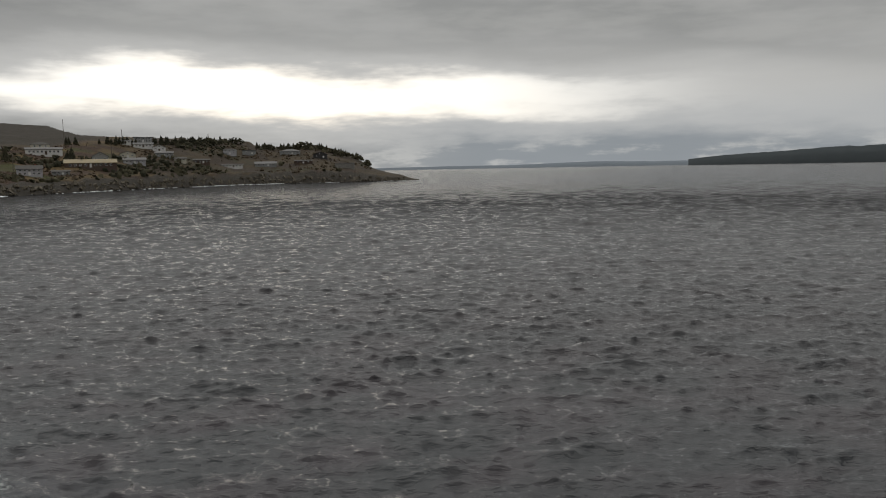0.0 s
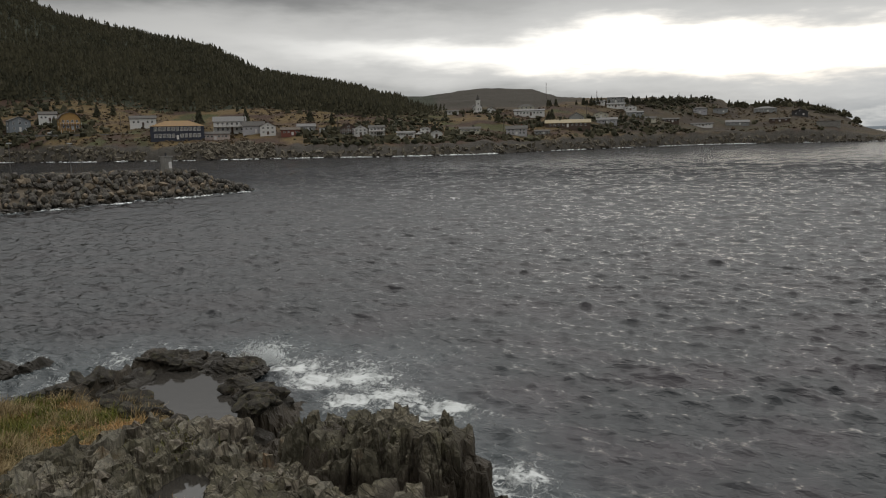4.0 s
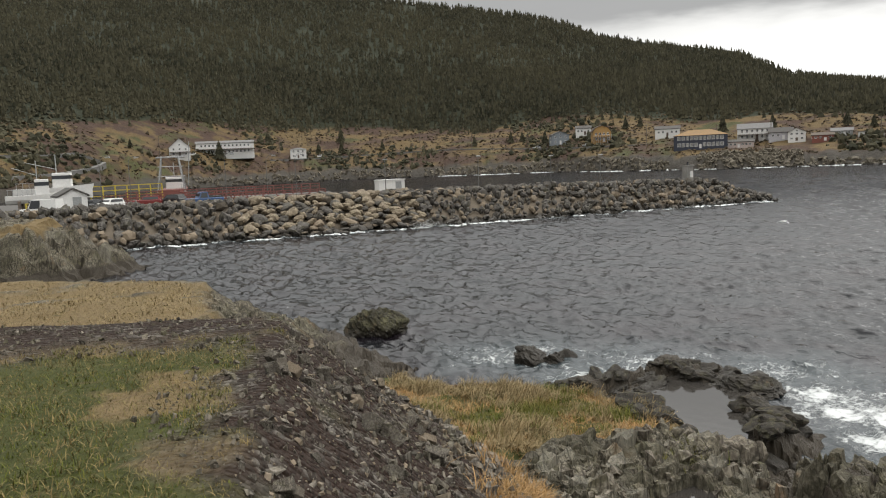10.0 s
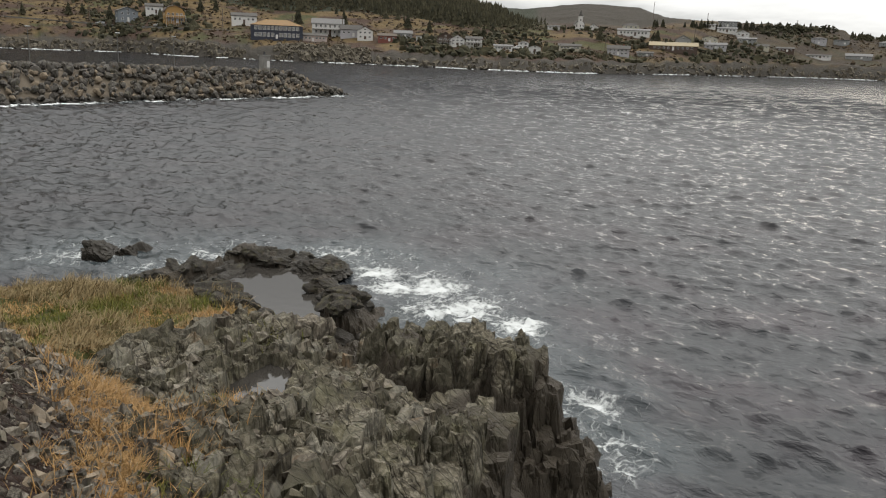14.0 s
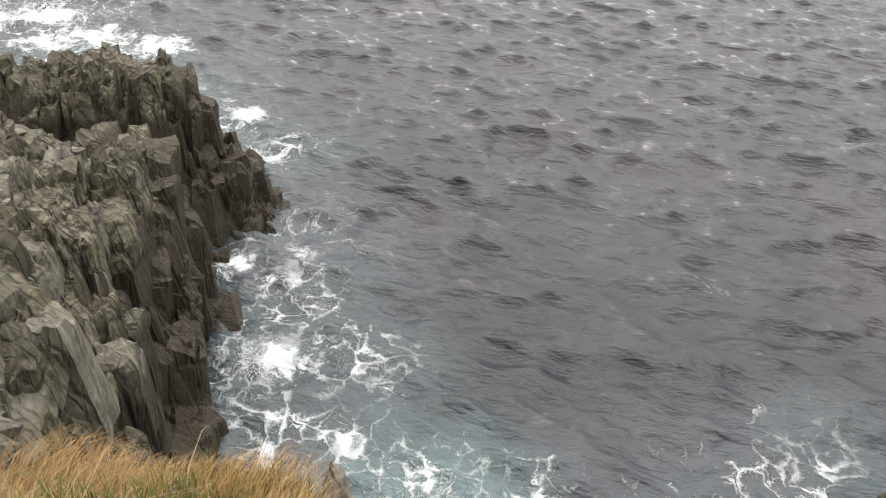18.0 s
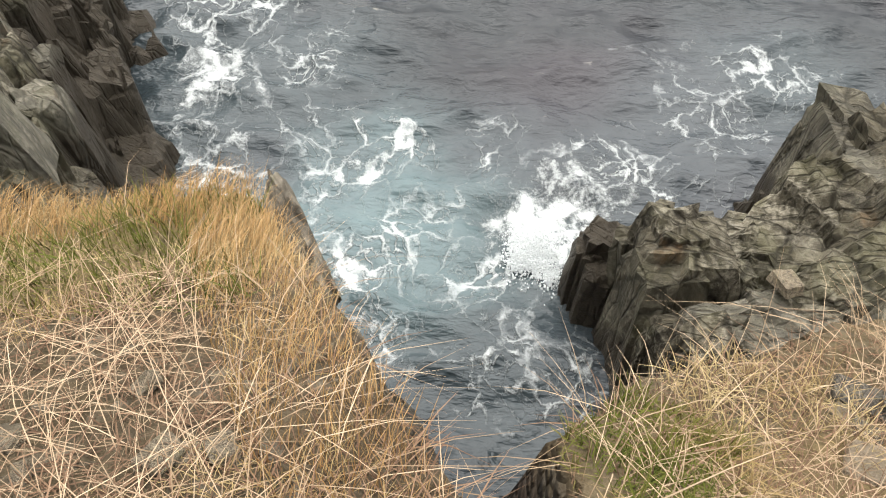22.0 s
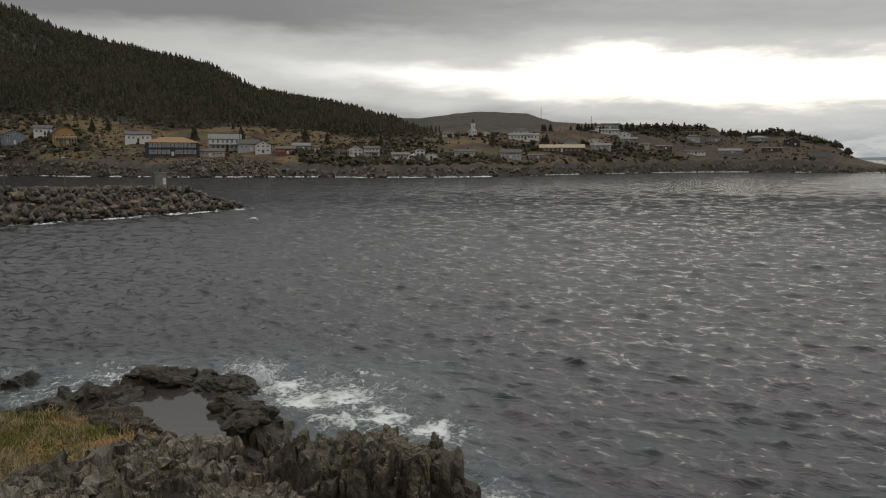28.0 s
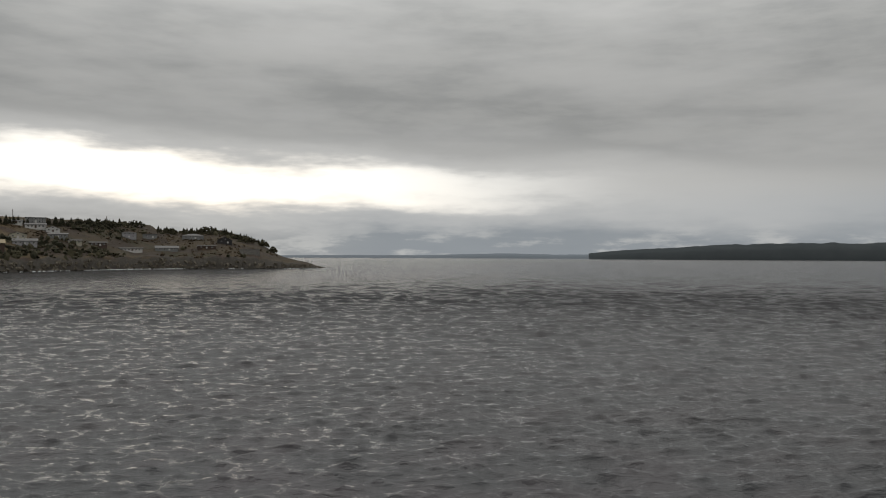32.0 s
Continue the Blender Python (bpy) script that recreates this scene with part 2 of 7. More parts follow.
def lines(lo, hi, core_lo, core_hi, step, growth):
    """Grid lines: even in the core, widening outwards."""
    core = np.arange(core_lo, core_hi, step)
    up, s = [core[-1]], step
    while up[-1] < hi:
        s *= growth
        up.append(up[-1] + s)
    down, s = [core[0]], step
    while down[-1] > lo:
        s *= growth
        down.append(down[-1] - s)
    return np.concatenate([down[:0:-1], core, up[1:]])


ICO = {}


def ico(level):
    if level not in ICO:
        bm = bmesh.new()
        bmesh.ops.create_icosphere(bm, subdivisions=level, radius=1)
        bm.verts.ensure_lookup_table()
        ICO[level] = (np.array([v.co[:] for v in bm.verts]), np.array([[v.index for v in f.verts] for f in bm.faces]))
        bm.free()
    return ICO[level]


def boulder_verts(level, seed, planes=16, rough=0.05):
    """Corners of a broken stone of about unit radius: a ball cut by random planes."""
    r = np.random.RandomState(seed)
    v, f = ico(level)
    n = r.normal(size=(planes, 3))
    n /= np.linalg.norm(n, axis=1)[:, None]
    off = r.uniform(0.62, 0.95, planes)
    dots = v @ n.T
    rad = np.min(np.where(dots > 0.05, off / np.maximum(dots, 0.05), 9.0), axis=1)
    rad = np.minimum(rad, 1.15)
    a, b = v[:, 0] * 3 + v[:, 2] * 2 + seed, v[:, 1] * 3 - v[:, 2] * 2.3
    rad = rad * (1 + rough * 2 * (fbm(a, b, 3, seed) - 0.5) + rough * (facets(a * 1.6, b * 1.6, seed)))
    return v * rad[:, None], f


# ---- materials ----
def material(name, build):
    m = bpy.data.materials.new(name)
    m.use_nodes = True
    t = Nodes(m.node_tree)
    s = t.add("ShaderNodeBsdfPrincipled")
    t.put(t.add("ShaderNodeOutputMaterial").inputs[0], s.outputs[0])
    build(t, s)
    return m


def obj_vec(t):
    return t.add("ShaderNodeTexCoord").outputs["Object"]


def world_vec(t):
    return t.add("ShaderNodeNewGeometry").outputs["Position"]


def attr(t, name):
    return t.add("ShaderNodeAttribute", attribute_name=name).outputs["Fac"]


def plain(name, color, rough=0.6, grain=0.12, scale=6.0, metal=0.0, vary=0.0):
    """Paint, metal or plastic with faint grain and stains."""
    def build(t, s):
        v = obj_vec(t)
        f = t.noise(v, scale, 5, 0.6)
        g = t.noise(v, scale * 9, 3, 0.6)
        dark = tuple(c * (1 - 2.2 * grain) for c in color)
        col = t.mix(t.ramp(f, 0.35, 0.7), dark, color)
        col = t.mix(t.math("MULTIPLY", g, grain), col, (0.25, 0.22, 0.18))
        if vary:
            r = t.add("ShaderNodeObjectInfo").outputs["Random"]
            col = t.mix(t.math("MULTIPLY", r, vary), col, (0.03, 0.028, 0.025))
        t.put(s.inputs["Base Color"], col)
        t.put(s.inputs["Roughness"], t.ramp(f, 0.2, 0.8, rough * 0.8, min(1.0, rough * 1.2)))
        s.inputs["Metallic"].default_value = metal
        t.put(s.inputs["Normal"], t.bump(g, 0.25, 0.01))
    return material(name, build)


def rock_color(t, v, pale, mid, dark):
    """Slate: streaks along the cleavage, cracks, lichen and iron stains."""
    st = t.scaled(v, 3.2, 1.2, 0.5, 45)
    streak = t.noise(st, 2.6, 8, 0.66, 0.08)
    blot = t.noise(v, 0.9, 5, 0.6)
    grain = t.noise(v, 11.0, 6, 0.72)
    warp = t.vmath("ADD", st, t.vmath("SCALE", t.noise(v, 2.0, 3, 0.6, out="Color"), scale=0.25))
    crack = t.ramp(t.voronoi(warp, 0.9, "DISTANCE_TO_EDGE"), 0.0, 0.045, 0.3, 1.0)
    crack2 = t.ramp(t.voronoi(warp, 3.0, "DISTANCE_TO_EDGE"), 0.0, 0.08, 0.55, 1.0)
    col = t.mix(t.ramp(streak, 0.36, 0.64), dark, mid)
    col = t.mix(t.math("MULTIPLY", t.ramp(grain, 0.42, 0.68), t.ramp(blot, 0.32, 0.62)), col, pale)
    green = t.noise(v, 1.7, 4, 0.6, 0.3)
    col = t.mix(t.ramp(green, 0.48, 0.68, 0.0, 0.45), col, (0.125, 0.118, 0.062))
    rust = t.noise(t.vmath("ADD", v, (3.1, 7.7, 1.9)), 1.3, 5, 0.65)
    col = t.mix(t.ramp(rust, 0.60, 0.74, 0.0, 0.6), col, (0.20, 0.12, 0.06))
    col = t.mix(t.math("MULTIPLY", crack, crack2), tuple(c * 0.45 for c in dark), col)
    h = t.math("ADD", t.math("MULTIPLY", streak, 0.8), t.math("MULTIPLY", t.math("MULTIPLY", crack, crack2), 0.35))
    return col, h, grain


def ground_build(t, s):
    v = world_vec(t)
    grass, soil, wet = attr(t, "grass"), attr(t, "soil"), attr(t, "wet")
    col, streak, grain = rock_color(t, v, (0.31, 0.278, 0.215), (0.13, 0.113, 0.080), (0.032, 0.027, 0.019))
    tint = attr(t, "tint")
    col = t.mix(t.ramp(tint, 0.55, 0.85, 0.0, 0.35), col, (0.25, 0.235, 0.195))
    col = t.mix(t.ramp(tint, 0.45, 0.15, 0.0, 0.6), col, (0.060, 0.055, 0.038))
    n1 = t.noise(v, 2.4, 6, 0.65)
    peb = t.voronoi(v, 16.0, out="Color")
    pebd = t.voronoi(v, 16.0)
    bw = t.add("ShaderNodeSeparateColor")
    t.put(bw.inputs[0], peb)
    scree = t.mix(t.ramp(bw.outputs[0], 0.45, 0.95), (0.042, 0.031, 0.024), (0.20, 0.18, 0.155))
    scree = t.mix(t.ramp(n1, 0.45, 0.62), (0.044, 0.028, 0.021), scree)
    col = t.mix(soil, col, scree)
    straw = t.mix(t.noise(v, 6.0, 6, 0.7), (0.085, 0.062, 0.035), (0.25, 0.18, 0.085))
    green = t.mix(t.noise(v, 9.0, 6, 0.7), (0.028, 0.034, 0.009), (0.080, 0.085, 0.022))
    turf = t.mix(t.ramp(t.math("ADD", attr(t, "green"), t.math("MULTIPLY", t.math("SUBTRACT", n1, 0.5), 2.2)), 0.2, 0.85), straw, green)
    col = t.mix(grass, col, turf)
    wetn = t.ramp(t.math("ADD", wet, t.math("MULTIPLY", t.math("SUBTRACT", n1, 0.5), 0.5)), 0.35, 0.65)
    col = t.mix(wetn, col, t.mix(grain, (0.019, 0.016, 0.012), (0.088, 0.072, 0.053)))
    t.put(s.inputs["Base Color"], col)
    t.put(s.inputs["Roughness"], t.math("MULTIPLY_ADD", wetn, -0.35, 0.85))
    s.inputs["Specular IOR Level"].default_value = 0.18
    h = t.math("ADD", t.math("MULTIPLY", streak, 1.0), t.math("MULTIPLY", grain, 0.35))
    h = t.math("ADD", h, t.math("MULTIPLY", t.math("MULTIPLY", soil, pebd), -1.5))
    t.put(s.inputs["Normal"], t.bump(h, 0.9, 0.12))


def stone_build(pale, mid, dark, wet_top, vary):
    def build(t, s):
        v = obj_vec(t)
        p = world_vec(t)
        col, streak, grain = rock_color(t, v, pale, mid, dark)
        if vary > 0.5:
            r = t.math("ADD", t.add("ShaderNodeObjectInfo").outputs["Random"], t.add("ShaderNodeNewGeometry").outputs["Random Per Island"])
            r = t.math("FRACT", r)
            col = t.mix(t.math("MULTIPLY", r, vary), col, (0.045, 0.04, 0.036))
            col = t.mix(t.ramp(r, 0.72, 0.95, 0.0, 0.5), col, (0.36, 0.28, 0.19))
        xyz = t.add("ShaderNodeSeparateXYZ")
        t.put(xyz.inputs[0], p)
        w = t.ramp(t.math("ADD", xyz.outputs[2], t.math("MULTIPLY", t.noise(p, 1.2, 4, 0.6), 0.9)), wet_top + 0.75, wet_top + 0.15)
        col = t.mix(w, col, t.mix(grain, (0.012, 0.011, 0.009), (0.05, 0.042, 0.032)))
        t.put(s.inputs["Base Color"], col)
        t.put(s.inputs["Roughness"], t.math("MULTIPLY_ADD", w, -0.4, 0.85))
        s.inputs["Specular IOR Level"].default_value = 0.25
        t.put(s.inputs["Normal"], t.bump(t.math("ADD", streak, t.math("MULTIPLY", grain, 0.4)), 0.7, 0.05))
    return build


GROUND = material("headland", ground_build)
SCREE_STONE = material("scree_stone", stone_build((0.38, 0.345, 0.29), (0.19, 0.165, 0.128), (0.05, 0.041, 0.032), -3.0, 0.55))
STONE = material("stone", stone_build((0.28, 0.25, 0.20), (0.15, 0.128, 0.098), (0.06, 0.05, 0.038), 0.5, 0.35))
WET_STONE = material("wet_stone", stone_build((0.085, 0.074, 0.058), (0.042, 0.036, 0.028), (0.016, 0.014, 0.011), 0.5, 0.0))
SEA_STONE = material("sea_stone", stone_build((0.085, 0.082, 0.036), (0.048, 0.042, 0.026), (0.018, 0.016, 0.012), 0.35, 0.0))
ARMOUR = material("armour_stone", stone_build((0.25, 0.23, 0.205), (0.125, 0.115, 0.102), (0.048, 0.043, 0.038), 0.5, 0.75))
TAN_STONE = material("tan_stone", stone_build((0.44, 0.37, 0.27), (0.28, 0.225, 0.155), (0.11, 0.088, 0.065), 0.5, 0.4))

# where the sea is broken white: centre and reach of each patch of foam
FOAM = ((14.5, 20.5, 4.2), (12.5, 15.6, 3.4), (14.0, 24.8, 3.0), (10.0, 27.5, 3.2), (6.0, 29.5, 3.4), (7.6, 26.0, 2.6),
        (11.6, 12.2, 2.6), (11.2, 9.6, 1.8), (8.4, 6.8, 1.9), (6.6, 5.7, 1.6), (5.0, 4.6, 1.7), (4.2, 2.6, 1.3), (6.4, -0.1, 1.5), (3.7, 0.3, 1.5), (5.4, 0.7, 0.9),
        (5.7, 3.8, 1.3), (4.9, 2.2, 1.5), (5.8, 2.7, 1.2), (7.5, 6.2, 1.7), (9.2, 7.4, 1.7), (7.6, -0.9, 1.6), (3.4, 2.0, 0.9), (7.0, 4.4, 1.2), (5.3, 3.2, 1.5), (6.2, 1.6, 1.0), (4.4, 1.2, 1.2), (8.6, -1.4, 1.3), (5.6, 5.4, 1.2))


def sea_build(t, s):
    v, p = obj_vec(t), world_vec(t)
    pf = t.vmath("MULTIPLY", p, (1, 1, 0))
    near = None
    for x, y, r in FOAM:
        d = t.math("DIVIDE", t.vmath("DISTANCE", pf, (x, y, 0)), r)
        near = d if near is None else t.math("SMOOTH_MIN", near, d, 0.35)
    # the wash along the breakwater's foot and the far shore
    xyz = t.add("ShaderNodeSeparateXYZ")
    t.put(xyz.inputs[0], p)
    foot = t.math("ABSOLUTE", t.math("SUBTRACT", t.math("MULTIPLY_ADD", xyz.outputs[0], 0.28, 90.6), xyz.outputs[1]))
    foot = t.math("ADD", t.math("DIVIDE", foot, 1.5), t.ramp(xyz.outputs[0], 58.0, 66.0, 0.0, 3.0))
    near = t.math("MINIMUM", near, foot)
    big = t.noise(v, 0.5, 4, 0.6, 0.4)
    fizz = t.noise(v, 5.0, 6, 0.75)
    m = t.ramp(t.math("ADD", near, t.math("MULTIPLY", t.math("SUBTRACT", big, 0.5), 1.9)), 1.25, 0.0)
    # a torn net of foam: cells of two sizes, pulled out of shape by the swirl
    warp = t.vmath("ADD", v, t.vmath("SCALE", t.noise(v, 0.8, 3, 0.55, out="Color"), scale=1.1))
    warp = t.vmath("MULTIPLY", t.vmath("ADD", warp, t.vmath("SCALE", t.noise(v, 3.0, 5, 0.65, out="Color"), scale=0.42)), (1, 1, 0))
    net = t.math("MINIMUM", t.math("MULTIPLY", t.voronoi(warp, 2.6, "DISTANCE_TO_EDGE"), 2.8),
                 t.math("MULTIPLY_ADD", t.voronoi(warp, 7.0, "DISTANCE_TO_EDGE"), 2.8, 0.08))
    shred = t.noise(warp, 2.0, 5, 0.65)
    thick = t.math("ADD", t.math("MULTIPLY_ADD", m, 0.54, -0.30), t.math("MULTIPLY", t.math("SUBTRACT", shred, 0.5), 1.25))
    thick = t.math("ADD", thick, t.math("MULTIPLY", t.math("SUBTRACT", fizz, 0.5), 0.55))
    foam = t.ramp(t.math("SUBTRACT", thick, net), -0.12, 0.34)
    foam = t.math("MULTIPLY", foam, t.math("MULTIPLY", t.ramp(m, 0.02, 0.22), t.ramp(t.noise(v, 1.1, 4, 0.6), 0.36, 0.62, 0.30, 1.0)))
    # where waves fall over and the water is white through and through
    for x, y, r in ((5.55, 0.6, 0.62), (6.35, 5.6, 0.38), (7.9, 7.7, 0.35), (13.2, 20.6, 0.9), (12.9, 18.2, 0.8), (13.6, 22.3, 0.9), (14.3, 19.9, 1.0), (13.9, 17.6, 0.9), (14.4, 15.8, 0.8), (12.5, 11.2, 0.5)):
        d = t.math("DIVIDE", t.vmath("DISTANCE", pf, (x, y, 0)), r)
        d = t.math("ADD", d, t.math("MULTIPLY", t.math("SUBTRACT", fizz, 0.5), 3.0))
        d = t.math("ADD", d, t.math("MULTIPLY", t.math("SUBTRACT", shred, 0.5), 4.0))
        foam = t.math("MAXIMUM", foam, t.ramp(d, 1.25, 0.2, 0.0, 0.92))
    caps = t.math("MULTIPLY", t.ramp(t.noise(t.scaled(v, 1.1, 0.4, 1, 10), 0.9, 5, 0.6), 0.66, 0.74), t.ramp(fizz, 0.45, 0.62))
    foam = t.math("MAXIMUM", foam, t.math("MULTIPLY", caps, 0.3))
    aer = t.ramp(t.math("ADD", near, t.math("MULTIPLY", t.math("SUBTRACT", big, 0.5), 0.8)), 1.5, 0.3)
    shoal = t.ramp(t.noise(pf, 0.22, 3, 0.5), 0.42, 0.62)
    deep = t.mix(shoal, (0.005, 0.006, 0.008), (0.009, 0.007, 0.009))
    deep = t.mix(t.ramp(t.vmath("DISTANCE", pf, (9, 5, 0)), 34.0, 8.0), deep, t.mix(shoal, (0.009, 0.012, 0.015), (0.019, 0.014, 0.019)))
    deep = t.mix(t.math("MULTIPLY", aer, 0.5), deep, (0.066, 0.085, 0.092))
    milky = t.ramp(t.math("ADD", t.vmath("DISTANCE", pf, (4.9, 2.5, 0)), t.math("MULTIPLY", t.math("SUBTRACT", big, 0.5), 3.0)), 2.3, 0.2)
    deep = t.mix(t.math("MULTIPLY", milky, 0.75), deep, (0.125, 0.18, 0.187))
    col = t.mix(foam, deep, (0.64, 0.66, 0.655))
    t.put(s.inputs["Base Color"], col)
    t.put(s.inputs["Roughness"], t.math("ADD", t.math("MULTIPLY", foam, 0.7), t.math("MULTIPLY_ADD", attr(t, "wide"), 0.10, 0.05)))
    s.inputs["IOR"].default_value = 1.333
    t.put(s.inputs["Specular IOR Level"], t.math("MULTIPLY_ADD", attr(t, "wide"), -0.64, 0.68))
    # wavelets too small for the sheet, and out in the bay the waves past its cells; crests sharper than troughs
    h = None
    for turn, long, size, high in ((-6, 0.4, 0.10, 0.9), (9, 0.4, 0.30, 0.5), (12, 0.35, 1.7, 0.12), (-14, 0.38, 4.4, 0.055), (5, 0.5, 11.0, 0.018)):
        n = t.noise(t.scaled(v, 1.0, long, 1, turn), size, 4, 0.6, 0.25)
        crest = t.math("MULTIPLY", t.math("POWER", n, 1.6), high)
        if size < 0.6:
            crest = t.math("MULTIPLY", crest, attr(t, "open"))
        h = crest if h is None else t.math("ADD", h, crest)
    h = t.math("ADD", h, t.math("MULTIPLY", foam, 0.03))
    t.put(s.inputs["Normal"], t.bump(h, 1.0, 1.0))


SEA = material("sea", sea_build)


# ---- the sea ----
WAVE_AZ = 75.0       # where the waves come from


def wave_bands(size, n, edges, seed, peak, spread):
    """Square tiles of a wind sea, one for each band of wavelengths: height and the push towards the crests."""
    r = np.random.RandomState(seed)
    k = math.tau * np.fft.fftfreq(n, size / n)
    kx, ky = np.meshgrid(k, k, indexing="ij")
    kk = np.maximum(np.hypot(kx, ky), 1e-6)
    lam = math.tau / kk
    power = np.exp(-1.25 * (lam / peak) ** 2) / kk ** 3.1 * (np.abs(kx / kk) ** spread + 0.035)
    power[0, 0] = 0
    wave = np.sqrt(power) * (r.normal(size=kk.shape) + 1j * r.normal(size=kk.shape))
    norm = np.std(np.fft.ifft2(np.where((lam > edges[0]) & (lam < edges[-1]), wave, 0)).real)
    out = []
    for lo, hi in zip(edges, edges[1:]):
        w = np.where((lam >= lo) & (lam < hi), wave, 0) / norm
        out.append((lo, [np.fft.ifft2(f).real for f in (w, -1j * kx / kk * w, -1j * ky / kk * w)]))
    return out


def tile_at(tile, size, x, y):
    """Samples a tile that repeats over the plane."""
    n = tile.shape[0]
    u, v = x / size * n, y / size * n
    i, j = np.floor(u).astype(int), np.floor(v).astype(int)
    fu, fv = u - i, v - j
    i, j, i1, j1 = i % n, j % n, (i + 1) % n, (j + 1) % n
    return (tile[i, j] * (1 - fu) + tile[i1, j] * fu) * (1 - fv) + (tile[i, j1] * (1 - fu) + tile[i1, j1] * fu) * fv


SEA_BACK = 20.0      # the sheet's fan starts this far behind the headland


def build_sea():
    """One sheet to the horizon, a fan of fine cells with waves as geometry; it runs in before the wind."""
    th = np.radians(np.concatenate([np.arange(-180, -56, 4.0), np.arange(-56, 88, 0.15), np.arange(88, 181, 4.0)]))
    rad = [0.0, 6.0, 12.0]
    while rad[-1] < 4950:
        q = rad[-1]
        rad.append(q + (0.115 if q < 58 else 0.115 * (q / 58) ** 1.75 if q < 420 else q * 0.05))
    rad = np.array(rad)
    gr, gt = np.meshgrid(rad, th, indexing="ij")
    gu, gv = gr * np.cos(gt) - SEA_BACK, gr * np.sin(gt)
    cell = np.maximum(np.gradient(rad)[:, None], gr * np.gradient(th)[None, :])
    dist = np.hypot(gu - 10, gv)
    z, du, dv = np.zeros_like(gu), np.zeros_like(gu), np.zeros_like(gu)
    gust = 0.75 + 0.5 * fbm(gu * 0.06, gv * 0.09, 3, 5)
    drift = 7 * (fbm(gu * 0.012, gv * 0.012, 2, 6) - 0.5)
    short = 0.054 * gust * (1 + 0.35 * smooth(30, 120, dist))
    long = (0.012 + 0.085 * smooth(22, 150, dist)) * gust
    for size, turn, seed, peak, edges, rise in ((53.0, 0.10, 11, 1.9, (0.28, 0.5, 0.9, 1.6, 4.0), short), (97.0, -0.08, 12, 5.5, (1.3, 2.4, 5.0, 14.0), long)):
        c, sn = math.cos(turn), math.sin(turn)
        x, y = c * gu + sn * gv + drift, -sn * gu + c * gv - drift
        for lo, (h, hx, hy) in wave_bands(size, 512, edges, seed, peak, 4.0):
            a = rise * np.clip(1.9 - 2.4 * cell / lo, 0, 1)
            z += a * tile_at(h, size, x, y)
            px, py = a * tile_at(hx, size, x, y), a * tile_at(hy, size, x, y)
            du -= 0.7 * (c * px - sn * py)
            dv -= 0.7 * (sn * px + c * py)
    verts = np.stack([gu + du, gv + dv, z], -1).reshape(-1, 3)
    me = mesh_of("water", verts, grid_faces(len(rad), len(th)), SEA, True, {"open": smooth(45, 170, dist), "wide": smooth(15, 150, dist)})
    return tagged(new("water", me), "dark grey-green choppy sea with foam round the rocks", "sea", kind="structure")


sea = build_sea()
SEA_TURN = 90 - WAVE_AZ


# ---- the headland ----
LAWN = [(-60, -30), (-60, 9.6), (-3.6, 9.5), (-0.9, 9.1), (-0.7, 7.0), (-0.75, 3.6), (0.1, 2.6), (-0.6, -30)]
KNOLL = [(-1.5, -1.5), (0.3, -0.5), (0.45, 0.1), (0.80, 0.5), (1.20, 0.93), (1.62, 1.36), (1.66, 1.5), (1.40, 1.9), (1.12, 2.28), (0.6, 2.5), (0.1, 3.2), (-1.5, 3.5)]
LEDGE = [(-1.2, -30), (-1.2, -0.6), (0.35, -0.3), (0.84, -0.06), (1.17, -0.26), (1.5, -0.6), (2.15, -1.4), (2.6, -3.2), (3.0, -30)]
CLIFF = [(-0.5, 3.4), (0.9, 3.4), (1.9, 3.95), (2.7, 4.7), (3.4, 5.9), (4.8, 6.8), (6.1, 7.5), (7.2, 8.6), (6.8, 10.0), (4.9, 9.6), (3.6, 9.2), (2.6, 10.8), (1.4, 11.0), (-0.5, 9)]
BENCH = [(2.2, 9.0), (4.0, 9.0), (6.6, 10.0), (7.3, 11.0), (6.9, 13.0), (6.2, 14.0), (3.0, 13.4), (2.0, 12.0)]
TERRACE = [(1.0, 20.3), (2.1, 19.2), (3.7, 19.4), (4.5, 19.1), (5.4, 18.0), (6.0, 17.2), (6.2, 15.4), (5.6, 14.0), (2.6, 13.4), (1.6, 12.0), (-0.5, 12.5), (-2.5, 20)]
SHELF = [(-60, 14), (-6, 15), (-4.0, 17), (-3.7, 20.2), (-5.2, 27.0), (-8, 28.6), (-12, 29.4), (-60, 34)]
SLAB = [(5.0, 19.5), (5.6, 24.3), (7.2, 25.0), (8.6, 24.6), (10.2, 25.9), (12.6, 23.8), (12.3, 22.9), (10.9, 22.4), (10.9, 19.7), (11.3, 19.3), (10.6, 18.3), (9.5, 17.4), (9.3, 16.4), (8.6, 15.0), (7.0, 13.4), (6.0, 14.0)]
POOL = [(6.9, 18.4), (7.6, 21.2), (8.6, 22.6), (9.6, 23.6), (11.0, 23.4), (11.4, 22.4), (10.2, 20.6), (9.9, 19.0), (8.8, 17.6)]
POOL2 = [(3.7, 9.9), (4.1, 11.1), (5.0, 11.6), (5.2, 11.1), (4.4, 10.0)]
OUTCROP = [(-80, 52), (-24.5, 61.5), (-22.5, 65), (-28, 70), (-32, 77), (-31, 82), (-36, 90), (-80, 92)]
EAST = [(3.7, -1.9), (3.5, -1.2), (4.0, -1.1), (5.0, -1.25), (5.9, -1.9), (6.5, -2.6), (8.5, -8), (2.0, -12), (1.6, -2.4)]


